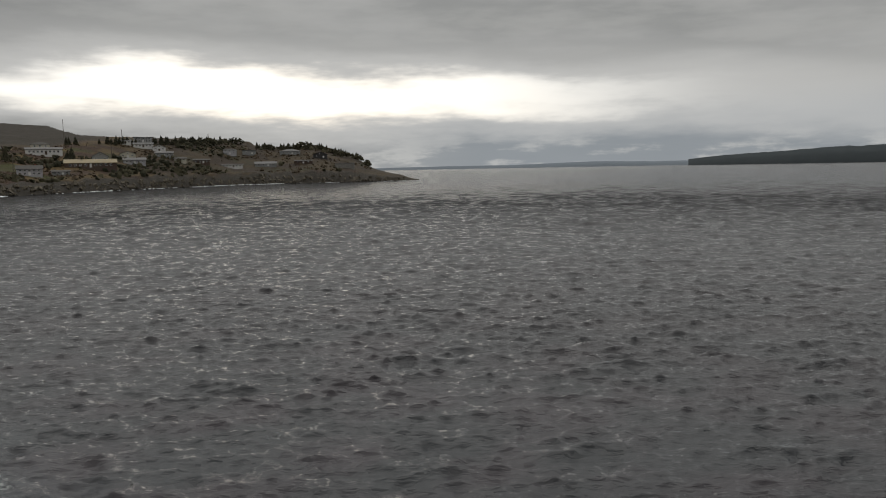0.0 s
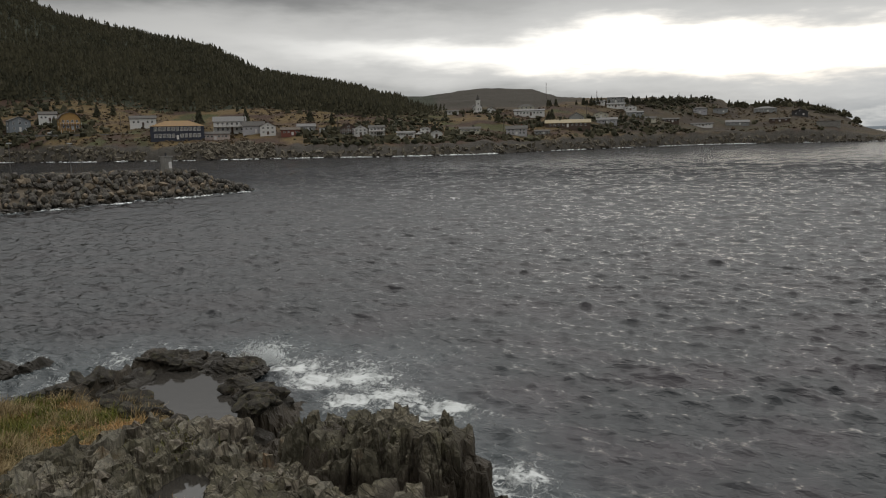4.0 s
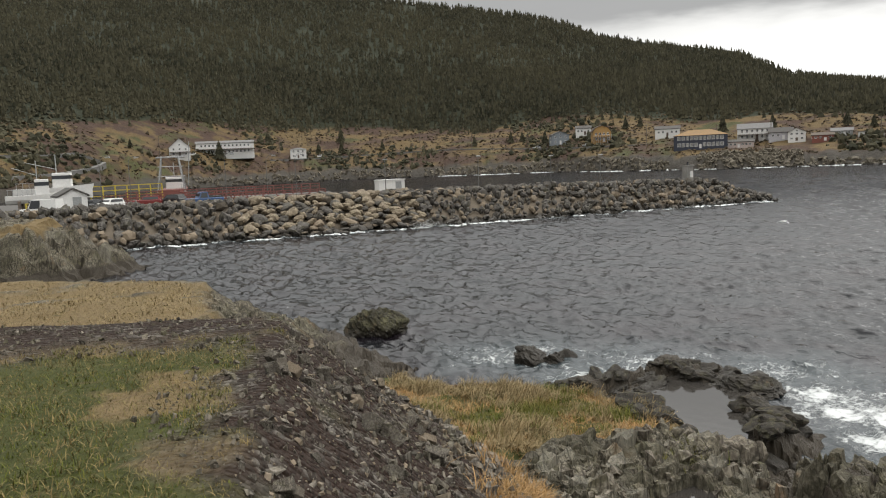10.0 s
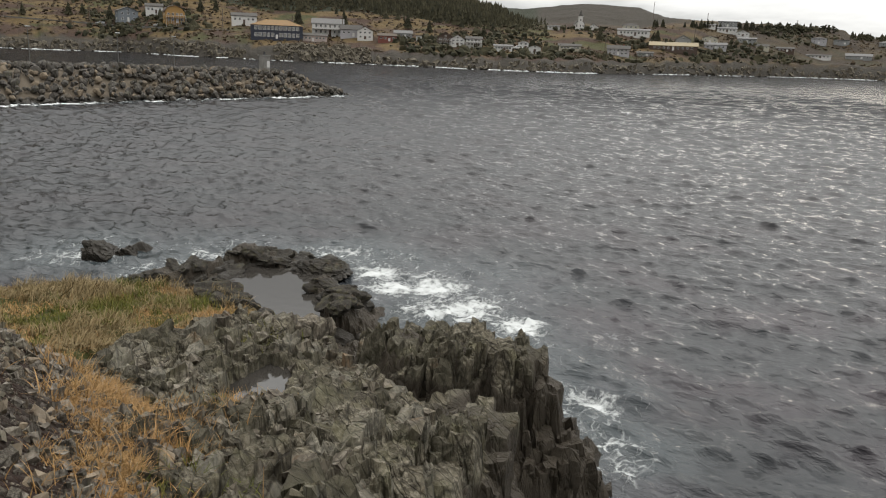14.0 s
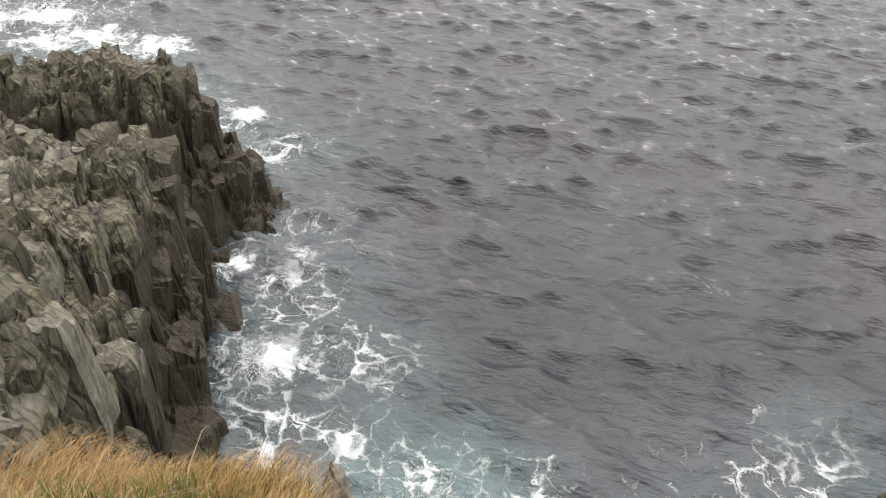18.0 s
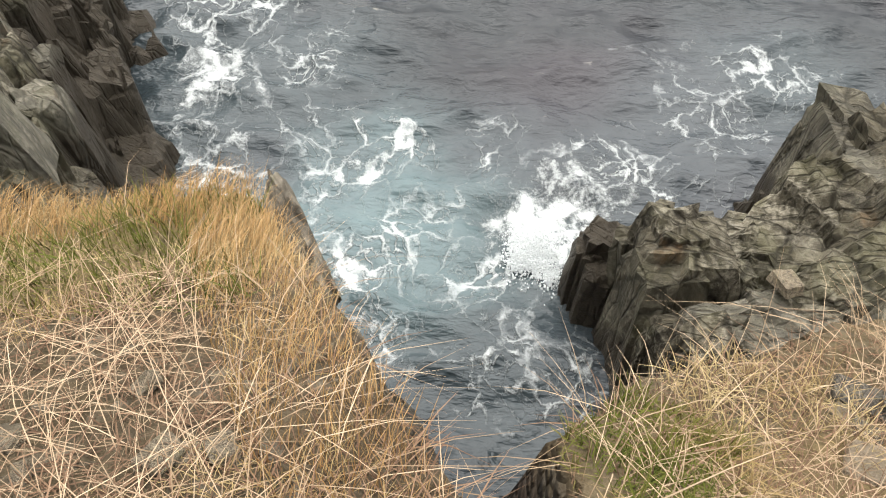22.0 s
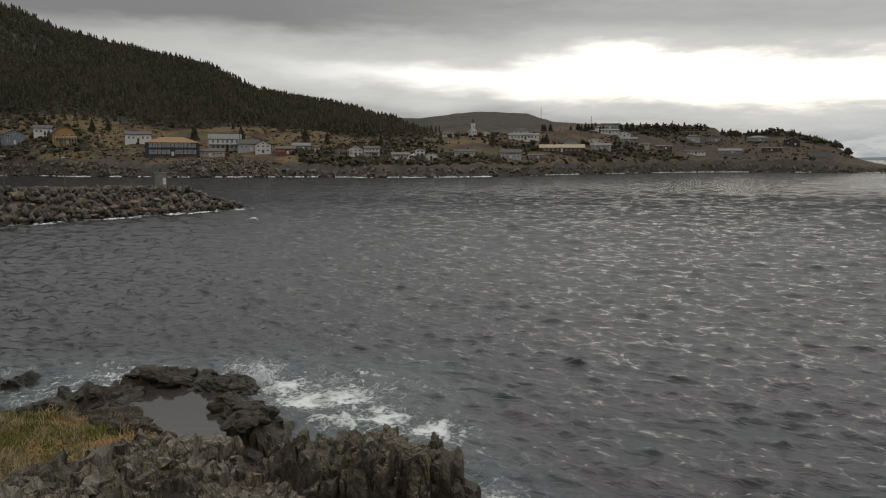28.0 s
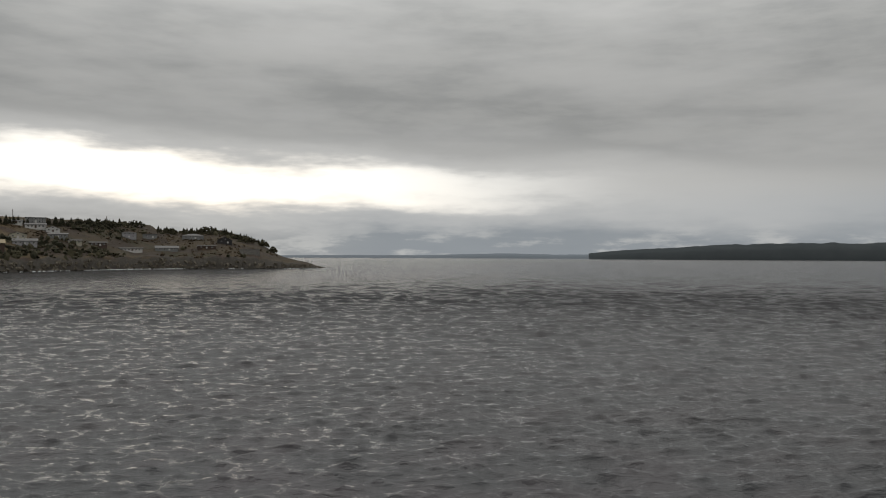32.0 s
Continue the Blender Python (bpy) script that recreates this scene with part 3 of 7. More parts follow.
def fall(x, y, poly, z, k, jag=0.0, seed=0, power=1.0):
    """A flat-topped mass that falls off outside its outline by k metres a metre."""
    s = sdist(x, y, poly)
    if jag:
        s = s + jag * (fbm(x * 1.3, y * 1.3, 4, seed) - 0.5) * 2
    return z - k * np.maximum(s, 0) ** power


def relief(x, y):
    """The blocky, finned surface of the slate: its cleavage runs north-east."""
    c = math.sqrt(0.5)
    a, b = c * (x - y), c * (x + y)          # across and along the cleavage
    wob = (fbm(x * 0.8, y * 0.8, 3, 4) - 0.5) * 0.4
    big = facets((a + wob) / 1.3, b / 2.2, 1)
    mid = facets((a + wob) / 0.5, b / 1.1, 2)
    small = facets((a + wob * 0.5) / 0.2, b / 0.45, 3)
    return 0.55 * big + 0.28 * mid + 0.10 * small + 0.04 * (fbm(x * 6, y * 6, 3, 9) - 0.5)


def stepped(x, y, mass):
    """A mass broken into upright blocks: large ones, and smaller ones within them."""
    wx, wy = x + 0.5 * (fbm(x * 0.7, y * 0.7, 3, 41) - 0.5), y + 0.5 * (fbm(x * 0.7, y * 0.7, 3, 42) - 0.5)
    x1, y1, _ = cells(wx, wy, 0.95, 1.5, 1)
    x2, y2, _ = cells(wx, wy, 0.36, 0.75, 2)
    x3, y3, _ = cells(x, y, 0.15, 0.34, 3)
    return 0.24 * mass(x, y) + 0.13 * mass(x3, y3) + 0.33 * mass(x2, y2) + 0.30 * mass(x1, y1) + 0.16 * (fbm(x * 3.5, y * 3.5, 4, 43) - 0.5)


def land(x, y):
    """Height of the headland, and how much of it is grass, loose soil and wet rock."""
    x, y = np.asarray(x, float), np.asarray(y, float)
    rel = relief(x, y)
    lawn = fall(x, y, LAWN, 5.86 + 0.06 * (fbm(x, y, 3) - 0.5), 0.84) - 2.6 * np.maximum(0, (x - 0.9) - 0.36 * (y - 3.6))
    knoll = fall(x, y, KNOLL, 6.1 - 0.6 * np.maximum(x, -0.3) - 0.2 * np.maximum(y, 0) + 0.10 * (fbm(x * 3, y * 3, 3, 2) - 0.5), 7.0, 0.05, 3)
    ledge = fall(x, y, LEDGE, 5.9 - 0.62 * np.maximum(x, 0) + 0.12 * (fbm(x * 3, y * 3, 3, 6) - 0.5), 6.0, 0.06, 5)
    cliff = stepped(x, y, lambda u, v: fall(u, v, CLIFF, 4.3 - 0.25 * u - 0.32 * np.maximum(v - 7.2, 0) - 0.9 * np.maximum(1.5 - u, 0), 2.7)) + 0.6 * rel
    bench = stepped(x, y, lambda u, v: fall(u, v, BENCH, 2.5 - 0.05 * (u - 4) - 0.55 * np.maximum(u - 5.6, 0), 1.6)) + 0.4 * rel
    terrace = fall(x, y, TERRACE, 3.55 - 0.085 * y - 0.07 * (x - 3) + 0.25 * (fbm(x * 0.9, y * 0.9, 3, 11) - 0.5), 2.0, 0.15, 9)
    shelf = fall(x, y, SHELF, 3.95 + 0.5 * (fbm(x * 0.3, y * 0.3, 3, 12) - 0.5), 1.3, 0.5, 10)
    shelf_rock = fall(x, y, SHELF, 3.6, 0.52, 0.9, 10) + 0.8 * rel
    slab = fall(x, y, SLAB, 0.42, 1.1, 0.35, 12) + 0.85 * rel + 0.25 * (fbm(x * 0.6, y * 0.6, 3, 13) - 0.5)
    slab = np.where(sdist(x, y, POOL) < 0, np.minimum(slab, 0.02 + 0.5 * np.maximum(slab - 0.55, 0)), slab)
    out = -0.6 + fall(x, y, OUTCROP, 3.9 + 1.2 * (fbm(x * 0.12, y * 0.12, 3, 14) - 0.5), 0.75, 1.5, 14) + 1.3 * rel
    east = stepped(x, y, lambda u, v: fall(u, v, EAST, 1.25 + 0.75 * np.clip(-1.2 - v, 0, 2.5), 1.9)) + 0.42 * rel
    bench = np.where(sdist(x, y, POOL2) < 0.0, np.minimum(bench, 2.2), bench)
    soft = np.stack([lawn, knoll, ledge, terrace, shelf])
    hard = np.stack([cliff, bench, slab, out, east, shelf_rock])
    zs, zh = soft.max(0), hard.max(0)
    which = soft.argmax(0)
    z = np.maximum(np.maximum(zs, zh), -1.6)
    over = smooth(-0.05, 0.12, zs - zh)
    ds, dk, dl = sdist(x, y, LAWN), sdist(x, y, KNOLL), sdist(x, y, LEDGE)
    dt, dh = sdist(x, y, TERRACE), sdist(x, y, SHELF)
    n = fbm(x * 1.2, y * 1.2, 4, 20)
    grass = np.zeros_like(z)
    grass = np.where(which == 0, smooth(0.25, -0.35, ds + (n - 0.5) * 2.0) * smooth(8.9, 7.4, y + (n - 0.5) * 2.6), grass)
    grass = np.where(which == 1, smooth(0.10, -0.03, dk), grass)
    grass = np.where(which == 2, smooth(0.08, -0.02, dl) * smooth(0.3, 0.5, n + 0.1), grass)
    grass = np.where(which == 3, smooth(0.7, 0.0, dt + (n - 0.5) * 1.0), grass)
    grass = np.where(which == 4, smooth(0.6, -0.6, dh + (n - 0.5) * 2.0), grass)
    bare = np.where(which == 1, smooth(1.2, 0.7, np.hypot(x - 0.15, y - 0.75) + 0.6 * (n - 0.5)), 0.0)
    bare = np.where(which == 2, 0.75 * smooth(0.62, 0.45, n), bare)
    grass = grass * over * (1 - 0.65 * bare)
    soil = np.where((which == 0) | (bare > 0.02), 1 - grass, 0.0) * over
    # loose stones lie thick on the bank below the lawn
    bank = (which == 0) & (ds > 0.1)
    z = z + np.where(bank, over * (0.05 * (fbm(x * 2.6, y * 2.6, 3, 21) - 0.5) + 0.03 * facets(x * 11, y * 11, 22)), 0)
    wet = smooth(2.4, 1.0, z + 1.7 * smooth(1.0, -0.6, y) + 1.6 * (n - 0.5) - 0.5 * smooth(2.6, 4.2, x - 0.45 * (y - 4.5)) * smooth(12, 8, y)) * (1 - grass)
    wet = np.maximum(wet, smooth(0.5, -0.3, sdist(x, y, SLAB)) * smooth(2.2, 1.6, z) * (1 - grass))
    green = np.where(which == 0, smooth(0.42, 0.62, fbm(x * 0.8, y * 0.8, 5, 30) + 0.09 * smooth(4.6, 5.4, y) - 0.10 * smooth(7.0, 8.2, y)), 0.12)
    green = np.where(which == 3, smooth(0.45, 0.6, fbm(x * 0.5 + 3, y * 0.5, 3, 31)) * 0.7, green)
    green = np.where((which == 2), 0.15, green)
    return z, grass, soil, wet, green


def tint_of(x, y):
    """Every block of the slate has its own shade."""
    return 0.55 * cells(x, y, 0.95, 1.5, 1)[2] + 0.45 * cells(x, y, 0.36, 0.75, 2)[2]


def blocky(gx, gy, z, amount=1.0):
    """Breaks steep faces into blocks and ledges by pushing them in and out."""
    dx = np.gradient(z, axis=0) / np.maximum(np.gradient(gx, axis=0), 1e-6)
    dy = np.gradient(z, axis=1) / np.maximum(np.gradient(gy, axis=1), 1e-6)
    for _ in range(8):          # a broad slope, not every crack
        dx = (dx + np.roll(dx, 3, 0) + np.roll(dx, -3, 0) + np.roll(dx, 3, 1) + np.roll(dx, -3, 1)) / 5
        dy = (dy + np.roll(dy, 3, 0) + np.roll(dy, -3, 0) + np.roll(dy, 3, 1) + np.roll(dy, -3, 1)) / 5
    g = np.hypot(dx, dy)
    steep = smooth(0.8, 2.0, g) * amount
    along = gx * 0.8 - gy * 0.6
    push = 0.34 * facets(along / 0.9, z / 1.1 + gx * 0.2, 25) + 0.12 * facets(along / 0.32, z / 0.6 + gy * 0.3, 26) + 0.03 * facets(along / 0.12, z / 0.25, 27)
    nx, ny = -dx / np.maximum(g, 1e-3), -dy / np.maximum(g, 1e-3)
    return gx + nx * push * steep, gy + ny * push * steep, z + 0.05 * steep * facets(gx / 0.3, z / 0.4, 28)


def build_headland():
    xs = lines(-75, 16, -3.0, 11.2, 0.062, 1.05)
    ys = lines(-30, 95, -3.4, 15.0, 0.062, 1.02)
    gx, gy = np.meshgrid(xs, ys, indexing="ij")
    z, grass, soil, wet, green = land(gx, gy)
    px, py, pz = blocky(gx, gy, z, (1 - grass) * (1 - 0.8 * soil))
    verts = np.stack([px, py, pz], -1).reshape(-1, 3)
    me = mesh_of("ground", verts, grid_faces(len(xs), len(ys)), GROUND, False,
                 {"grass": grass, "soil": soil, "wet": wet, "green": green, "tint": tint_of(gx, gy)})
    tagged(new("ground", me), "rocky headland with slate ledges, a scree bank and dry grass", "headland", kind="structure")


build_headland()

# ---- the far shore ----
# azimuth, shore distance, bluff top, elevation of the houses, of the forest's foot and of the ridge, ridge distance
SHORE = [
    (-34, 250, 8.0, 1.4, 3.4, 11.5, 900), (-20, 330, 9.0, 1.25, 3.6, 11.7, 900), (-12, 400, 10.5, 1.11, 3.7, 11.8, 900),
    (-5, 440, 10.6, 0.72, 2.8, 11.7, 900), (2, 440, 11.0, 0.75, 2.6, 11.2, 900), (9, 408, 10.5, 0.80, 2.1, 10.5, 880),
    (14, 405, 8.0, 0.86, 2.9, 9.4, 870), (18, 367, 6.0, 0.85, 2.8, 8.1, 860), (23.4, 340, 5.6, 0.20, 2.0, 7.1, 850), (26.8, 334, 5.8, 0.10, 2.1, 6.3, 840)]
SHORE += [
    (29.5, 332, 5.2, 0.33, 2.2, 4.75, 820), (33, 328, 4.6, 0.42, 2.0, 3.95, 800), (38, 318, 4.2, 0.12, 1.7, 2.95, 800), (41, 318, 4.5, 0.05, 1.5, 2.9, 950),
    (45, 326, 4.8, 0.12, 1.6, 3.35, 1000), (48.8, 355, 4.8, 0.05, 1.5, 3.1, 950), (51, 375, 5.4, 0.40, 2.0, 2.5, 620), (56, 420, 6.0, 0.70, 2.1, 2.4, 560)]
SHORE += [
    (60.5, 465, 7.0, 0.30, 1.9, 2.35, 570), (63, 478, 7.0, 0.34, 1.5, 1.85, 570), (66, 482, 6.9, 0.60, 1.6, 1.95, 570), (68.5, 486, 6.4, 0.35, 1.05, 1.3, 560),
    (70.2, 490, 4.6, -0.1, 0.0, 0.1, 540), (72, 497, 2.2, -0.45, -0.5, -0.6, 530), (73.4, 508, 0.5, -0.9, -1.2, -1.3, 530)]
SHORE_T = np.array(SHORE)


def far_land(az, d):
    """Height of the far shore at a compass turn and a distance."""
    az, d = np.asarray(az, float), np.asarray(d, float)
    c = [np.interp(az, SHORE_T[:, 0], SHORE_T[:, i]) for i in range(7)]
    shore = c[0 + 1] + 7 * (fbm(az * 0.9, az * 0 + 2, 4, 40) - 0.5)
    e = d - shore
    zb = c[2] * (0.75 + 0.5 * fbm(az * 1.6, az * 0, 3, 41))
    zh = EYE + (shore + 42) * np.tan(np.radians(c[3]))
    zf = EYE + (shore + 110) * np.tan(np.radians(c[4]))
    zr = EYE + c[6] * np.tan(np.radians(c[5]))
    bluff_w = 5 + 9 * fbm(az * 1.1, az * 0 + 5, 3, 43) + 20 * smooth(18, 9, az)
    z = np.where(e < 0, -1.5 + 1.5 * np.clip((e + 8) / 8, 0, 1), 0)
    z = np.where(e >= 0, zb * np.clip(e / bluff_w, 0, 1) ** 0.7, z)
    t1 = np.clip((e - bluff_w) / (42 - bluff_w), 0, 1)
    z = np.where(e > bluff_w, zb + (zh - zb) * t1, z)
    t2 = np.clip((e - 42) / 68, 0, 1)
    z = np.where(e > 42, zh + (zf - zh) * t2, z)
    t3 = np.clip((d - shore - 110) / np.maximum(c[6] - shore - 110, 20), 0, 1.6)
    z = np.where(e > 110, zf + (zr - zf) * (np.minimum(t3, 1) ** 0.95) - 80 * np.maximum(t3 - 1, 0) ** 1.3, z)
    x, y = d * np.sin(np.radians(az)), d * np.cos(np.radians(az))
    up = smooth(0, 25, e)
    z = z + up * 2.2 * (fbm(x * 0.05, y * 0.05, 4, 44) - 0.5) + smooth(100, 220, e) * 7 * (fbm(x * 0.012, y * 0.012, 4, 45) - 0.5) * smooth(1.2, 3.0, c[5] - 0.6)
    return z, e


def spot(az, el):
    """The place on the far shore that lies at this turn and elevation as the eye sees it."""
    d = np.arange(np.interp(az, SHORE_T[:, 0], SHORE_T[:, 1]) + 14, 900, 1.0)
    z, _ = far_land(np.full_like(d, az), d)
    up = np.degrees(np.arctan2(z - EYE, d))
    i = int(np.argmax(up >= el)) if (up >= el).any() else len(d) // 3
    x, y = polar(az, d[i])
    return x, y, float(z[i]), float(d[i])


def far_build(t, s):
    v = world_vec(t)
    wood, cliffy = attr(t, "wood"), attr(t, "bluff")
    n1, n2 = t.noise(v, 0.05, 5, 0.6), t.noise(v, 0.35, 5, 0.65)
    dry = t.mix(n2, (0.052, 0.039, 0.019), (0.165, 0.112, 0.050))
    lush = t.noise(t.vmath("ADD", v, (310, 90, 0)), 0.035, 4, 0.6)
    dry = t.mix(t.ramp(lush, 0.52, 0.60), dry, t.mix(n2, (0.036, 0.038, 0.015), (0.076, 0.074, 0.03)))
    brush = t.mix(n2, (0.026, 0.019, 0.014), (0.080, 0.046, 0.032))
    col = t.mix(t.ramp(n1, 0.42, 0.56), brush, dry)
    col = t.mix(attr(t, "heath"), col, t.mix(n2, (0.030, 0.027, 0.021), (0.058, 0.048, 0.037)))
    rk = t.noise(t.scaled(v, 1, 1, 2.5), 0.5, 5, 0.65)
    col = t.mix(cliffy, col, t.mix(rk, (0.020, 0.018, 0.015), (0.085, 0.076, 0.064)))
    floor_col = t.mix(n2, (0.015, 0.019, 0.012), (0.04, 0.043, 0.025))
    col = t.mix(t.ramp(t.math("ADD", wood, t.math("MULTIPLY", t.math("SUBTRACT", n2, 0.5), 0.6)), 0.35, 0.65), col, floor_col)
    t.put(s.inputs["Base Color"], col)
    s.inputs["Roughness"].default_value = 0.95
    s.inputs["Specular IOR Level"].default_value = 0.2
    t.put(s.inputs["Normal"], t.bump(t.math("ADD", n2, rk), 0.6, 0.8))


FAR = material("far_shore", far_build)


def build_far_shore():
    az = np.arange(-34, 73.5, 0.16)
    off = np.concatenate([np.arange(-8, 46, 1.6), np.arange(46, 120, 4.0), np.arange(120, 900, 11.0)])
    ga, go = np.meshgrid(az, off, indexing="ij")
    base = np.interp(ga, SHORE_T[:, 0], SHORE_T[:, 1])
    d = base + go
    z, e = far_land(ga, d)
    wood = smooth(95, 125, e) * smooth(43.5, 40.5, ga)
    heath = smooth(120, 190, e) * smooth(39, 42, ga) * smooth(54, 51, ga)
    heath = np.maximum(heath, 0.7 * smooth(49, 57, ga) * smooth(6, 20, e))
    bluff = smooth(16, 8, e + 14 * (fbm(ga * 1.4, go * 0.15, 4, 47) - 0.5))
    verts = np.stack([d * np.sin(np.radians(ga)), d * np.cos(np.radians(ga)), z], -1).reshape(-1, 3)
    me = mesh_of("far_shore", verts, grid_faces(len(az), len(off)), FAR, False, {"wood": wood, "bluff": bluff, "heath": heath})
    tagged(new("far_shore", me), "hilly far shore with dark low bluffs and dry grass slopes", "hillside", kind="structure")


build_far_shore()


# ---- rocks that stand alone ----
def rock(name, label, x, y, z, size, turn=(0, 0, 0), seed=1, level=5, mat=None, planes=12, rough=0.12, group="", category="rock"):
    """A boulder or sea rock: a ball cut by planes, roughened along its cleavage."""
    v, f = boulder_verts(max(level, 4) if min(size) > 0.25 else level, seed, planes, rough)
    v = v * np.array(size)
    s = min(size)
    n = v / np.linalg.norm(v, axis=1)[:, None]
    fins = facets(v[:, 0] * 4 + v[:, 2], v[:, 1] * 1.6 + v[:, 2] * 1.3, seed) * 0.17 * min(s, 0.6)
    fins = fins + facets(v[:, 0] * 10 + v[:, 2] * 2, v[:, 1] * 5 + v[:, 2] * 3.3, seed + 1) * 0.08 * min(s, 0.6)
    fins = fins + (fbm(v[:, 0] * 6 + v[:, 2] * 3, v[:, 1] * 6 - v[:, 2] * 3, 4, seed) - 0.5) * 0.07 * min(s, 0.6)
    v = v + n * fins[:, None]
    ob = new(name, mesh_of(name, v, f, mat or STONE))
    ob.matrix_world = pose(x, y, z, *turn)
    return tagged(ob, label, category, group)


def fin_verts(q, w, l, top, down, turn):
    """Corners of an upright split block of slate: a grooved outline drawn up in rings, with a broken, tilted top."""
    n = 12
    out = []
    for i in range(n):
        u = math.tau * (i + 0.5) / n
        c, sn = math.cos(u), math.sin(u)
        k = 1 / max(abs(c), abs(sn)) ** 0.85 * q.uniform(0.78, 1.12)
        out.append((c * k * w / 2, sn * k * l / 2))
    out = np.array(out)
    tilt = q.normal(0, 0.2, 2)
    lean = q.normal(0, 0.05, 2)
    rings = []
    for f, k in ((1.0, 1.10), (0.62, 1.06), (0.30, 1.02), (0.08, 0.97), (0.0, 0.80)):
        p = out * k * (1 + q.normal(0, 0.075, (n, 1)))
        z = -down * f + (out @ tilt) * (1 if f < 0.5 else 0.3) + q.normal(0, 0.012 + 0.02 * (f < 0.5), n)
        if f == 0.0:
            z = z + 0.04 * (l + w)
        rings.append(np.column_stack([p - lean * down * f * 2, z]))
    v = np.concatenate(rings + [[[0, 0, 0.05 * (l + w) + q.normal(0, 0.02)]]])
    c, sn = math.cos(turn), math.sin(turn)
    return np.column_stack([v[:, 0] * c - v[:, 1] * sn, v[:, 0] * sn + v[:, 1] * c, v[:, 2] + top])


FIN_F = [(r * 12 + i, (r + 1) * 12 + i, (r + 1) * 12 + (i + 1) % 12) for r in range(4) for i in range(12)]
FIN_F += [(r * 12 + i, (r + 1) * 12 + (i + 1) % 12, r * 12 + (i + 1) % 12) for r in range(4) for i in range(12)]
FIN_F = np.array([f[::-1] for f in FIN_F] + [(48 + i, 48 + (i + 1) % 12, 60) for i in range(12)])


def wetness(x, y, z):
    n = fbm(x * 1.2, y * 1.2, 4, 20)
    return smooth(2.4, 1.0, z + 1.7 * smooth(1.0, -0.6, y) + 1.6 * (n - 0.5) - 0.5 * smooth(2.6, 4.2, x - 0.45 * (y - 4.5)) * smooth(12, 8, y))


def fin_mesh(name, vs, tints, dark=0.0):
    """One mesh of one or more split blocks, each with its own shade."""
    v = np.concatenate(vs)
    f = np.concatenate([FIN_F + 61 * i for i in range(len(vs))])
    zero = np.zeros(len(v))
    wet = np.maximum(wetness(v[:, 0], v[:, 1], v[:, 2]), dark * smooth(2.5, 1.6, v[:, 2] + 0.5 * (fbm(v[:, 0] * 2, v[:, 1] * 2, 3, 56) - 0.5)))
    return mesh_of(name, v, f, GROUND, False, {"grass": zero, "soil": zero, "wet": wet, "green": zero, "tint": np.repeat(tints, 61)})


def cleft_grid(lo, hi, across, along, q):
    """Jittered places on a grid that follows the cleavage, north-east."""
    c = math.sqrt(0.5)
    span = np.hypot(hi[0] - lo[0], hi[1] - lo[1])
    a, b = np.meshgrid(np.arange(-span, span, across), np.arange(-span, span, along), indexing="ij")
    b = b + (np.arange(a.shape[0]) % 2)[:, None] * along * 0.5
    a = (a + q.uniform(-0.3, 0.3, a.shape) * across).ravel()
    b = (b + q.uniform(-0.35, 0.35, b.shape) * along).ravel()
    x, y = (lo[0] + hi[0]) / 2 + c * (a + b), (lo[1] + hi[1]) / 2 + c * (b - a)
    ok = (x > lo[0]) & (x < hi[0]) & (y > lo[1]) & (y < hi[1])
    return x[ok], y[ok]


CRAG = [(6.9, 10.9), (7.2, 12.0), (8.7, 11.3), (9.5, 10.4), (9.3, 9.6), (8.3, 9.6)]
CRAG_LOW = [(8.3, 9.6), (9.3, 10.2), (10.0, 10.0), (9.6, 8.6), (8.9, 8.4), (8.0, 8.8)]


def crag_height(x, y):
    """The crag's mass: a level top in the west that steps down to a spike and a low shoulder."""
    top = fall(x, y, CRAG, 2.40 - 0.16 * np.maximum(x - 8.2, 0), 2.6)
    return np.maximum(top, fall(x, y, CRAG_LOW, 1.0 - 0.2 * (9.8 - y), 1.7))


def build_crag():
    """The finned crag at the water's edge: many upright fins on a core."""
    top = thing("crag", Matrix(), "dark finned slate crag standing in white water", "rock")
    xs, ys = np.arange(6.2, 11.6, 0.09), np.arange(7.6, 13.2, 0.09)
    gx, gy = np.meshgrid(xs, ys, indexing="ij")
    z = np.maximum(crag_height(gx, gy) - 0.10 + 0.3 * facets(gx * 2, gy * 2, 51), -1.2)
    zero = np.zeros_like(z)
    part("core", mesh_of("core", np.stack([gx, gy, z], -1).reshape(-1, 3), grid_faces(len(xs), len(ys)), GROUND, False,
                         {"grass": zero, "soil": zero, "wet": zero + 1, "green": zero, "tint": zero}), None, top)
    q = np.random.RandomState(57)
    for across, along, wide, long, lift in ((0.42, 0.75, (0.36, 0.56), (0.6, 1.1), -0.03), (0.26, 0.46, (0.18, 0.34), (0.35, 0.7), 0.0), (0.15, 0.28, (0.09, 0.17), (0.18, 0.36), -0.04)):
        x, y = cleft_grid((6.2, 7.6), (11.4, 13.0), across, along, q)
        h = crag_height(x, y) + q.normal(0, 0.07, len(x)) + lift + 0.22 * facets(x * 0.9, y * 0.9, 58)
        for i in np.nonzero(h > -0.25)[0]:
            v = fin_verts(q, q.uniform(*wide), q.uniform(*long), h[i], min(1.5, h[i] + 1.0), -math.pi / 4 + q.normal(0, 0.12))
            v[:, :2] += (x[i], y[i])
            part("fin", fin_mesh("fin", [v], [0.55 * q.rand()], 0.9), None, top)
    v = fin_verts(q, 0.17, 0.30, 2.44, 1.2, -math.pi / 4)
    v[:, :2] += (9.38, 10.3)
    part("fin", fin_mesh("fin", [v], [0.2], 0.9), None, top, "pointed fin of dark slate")


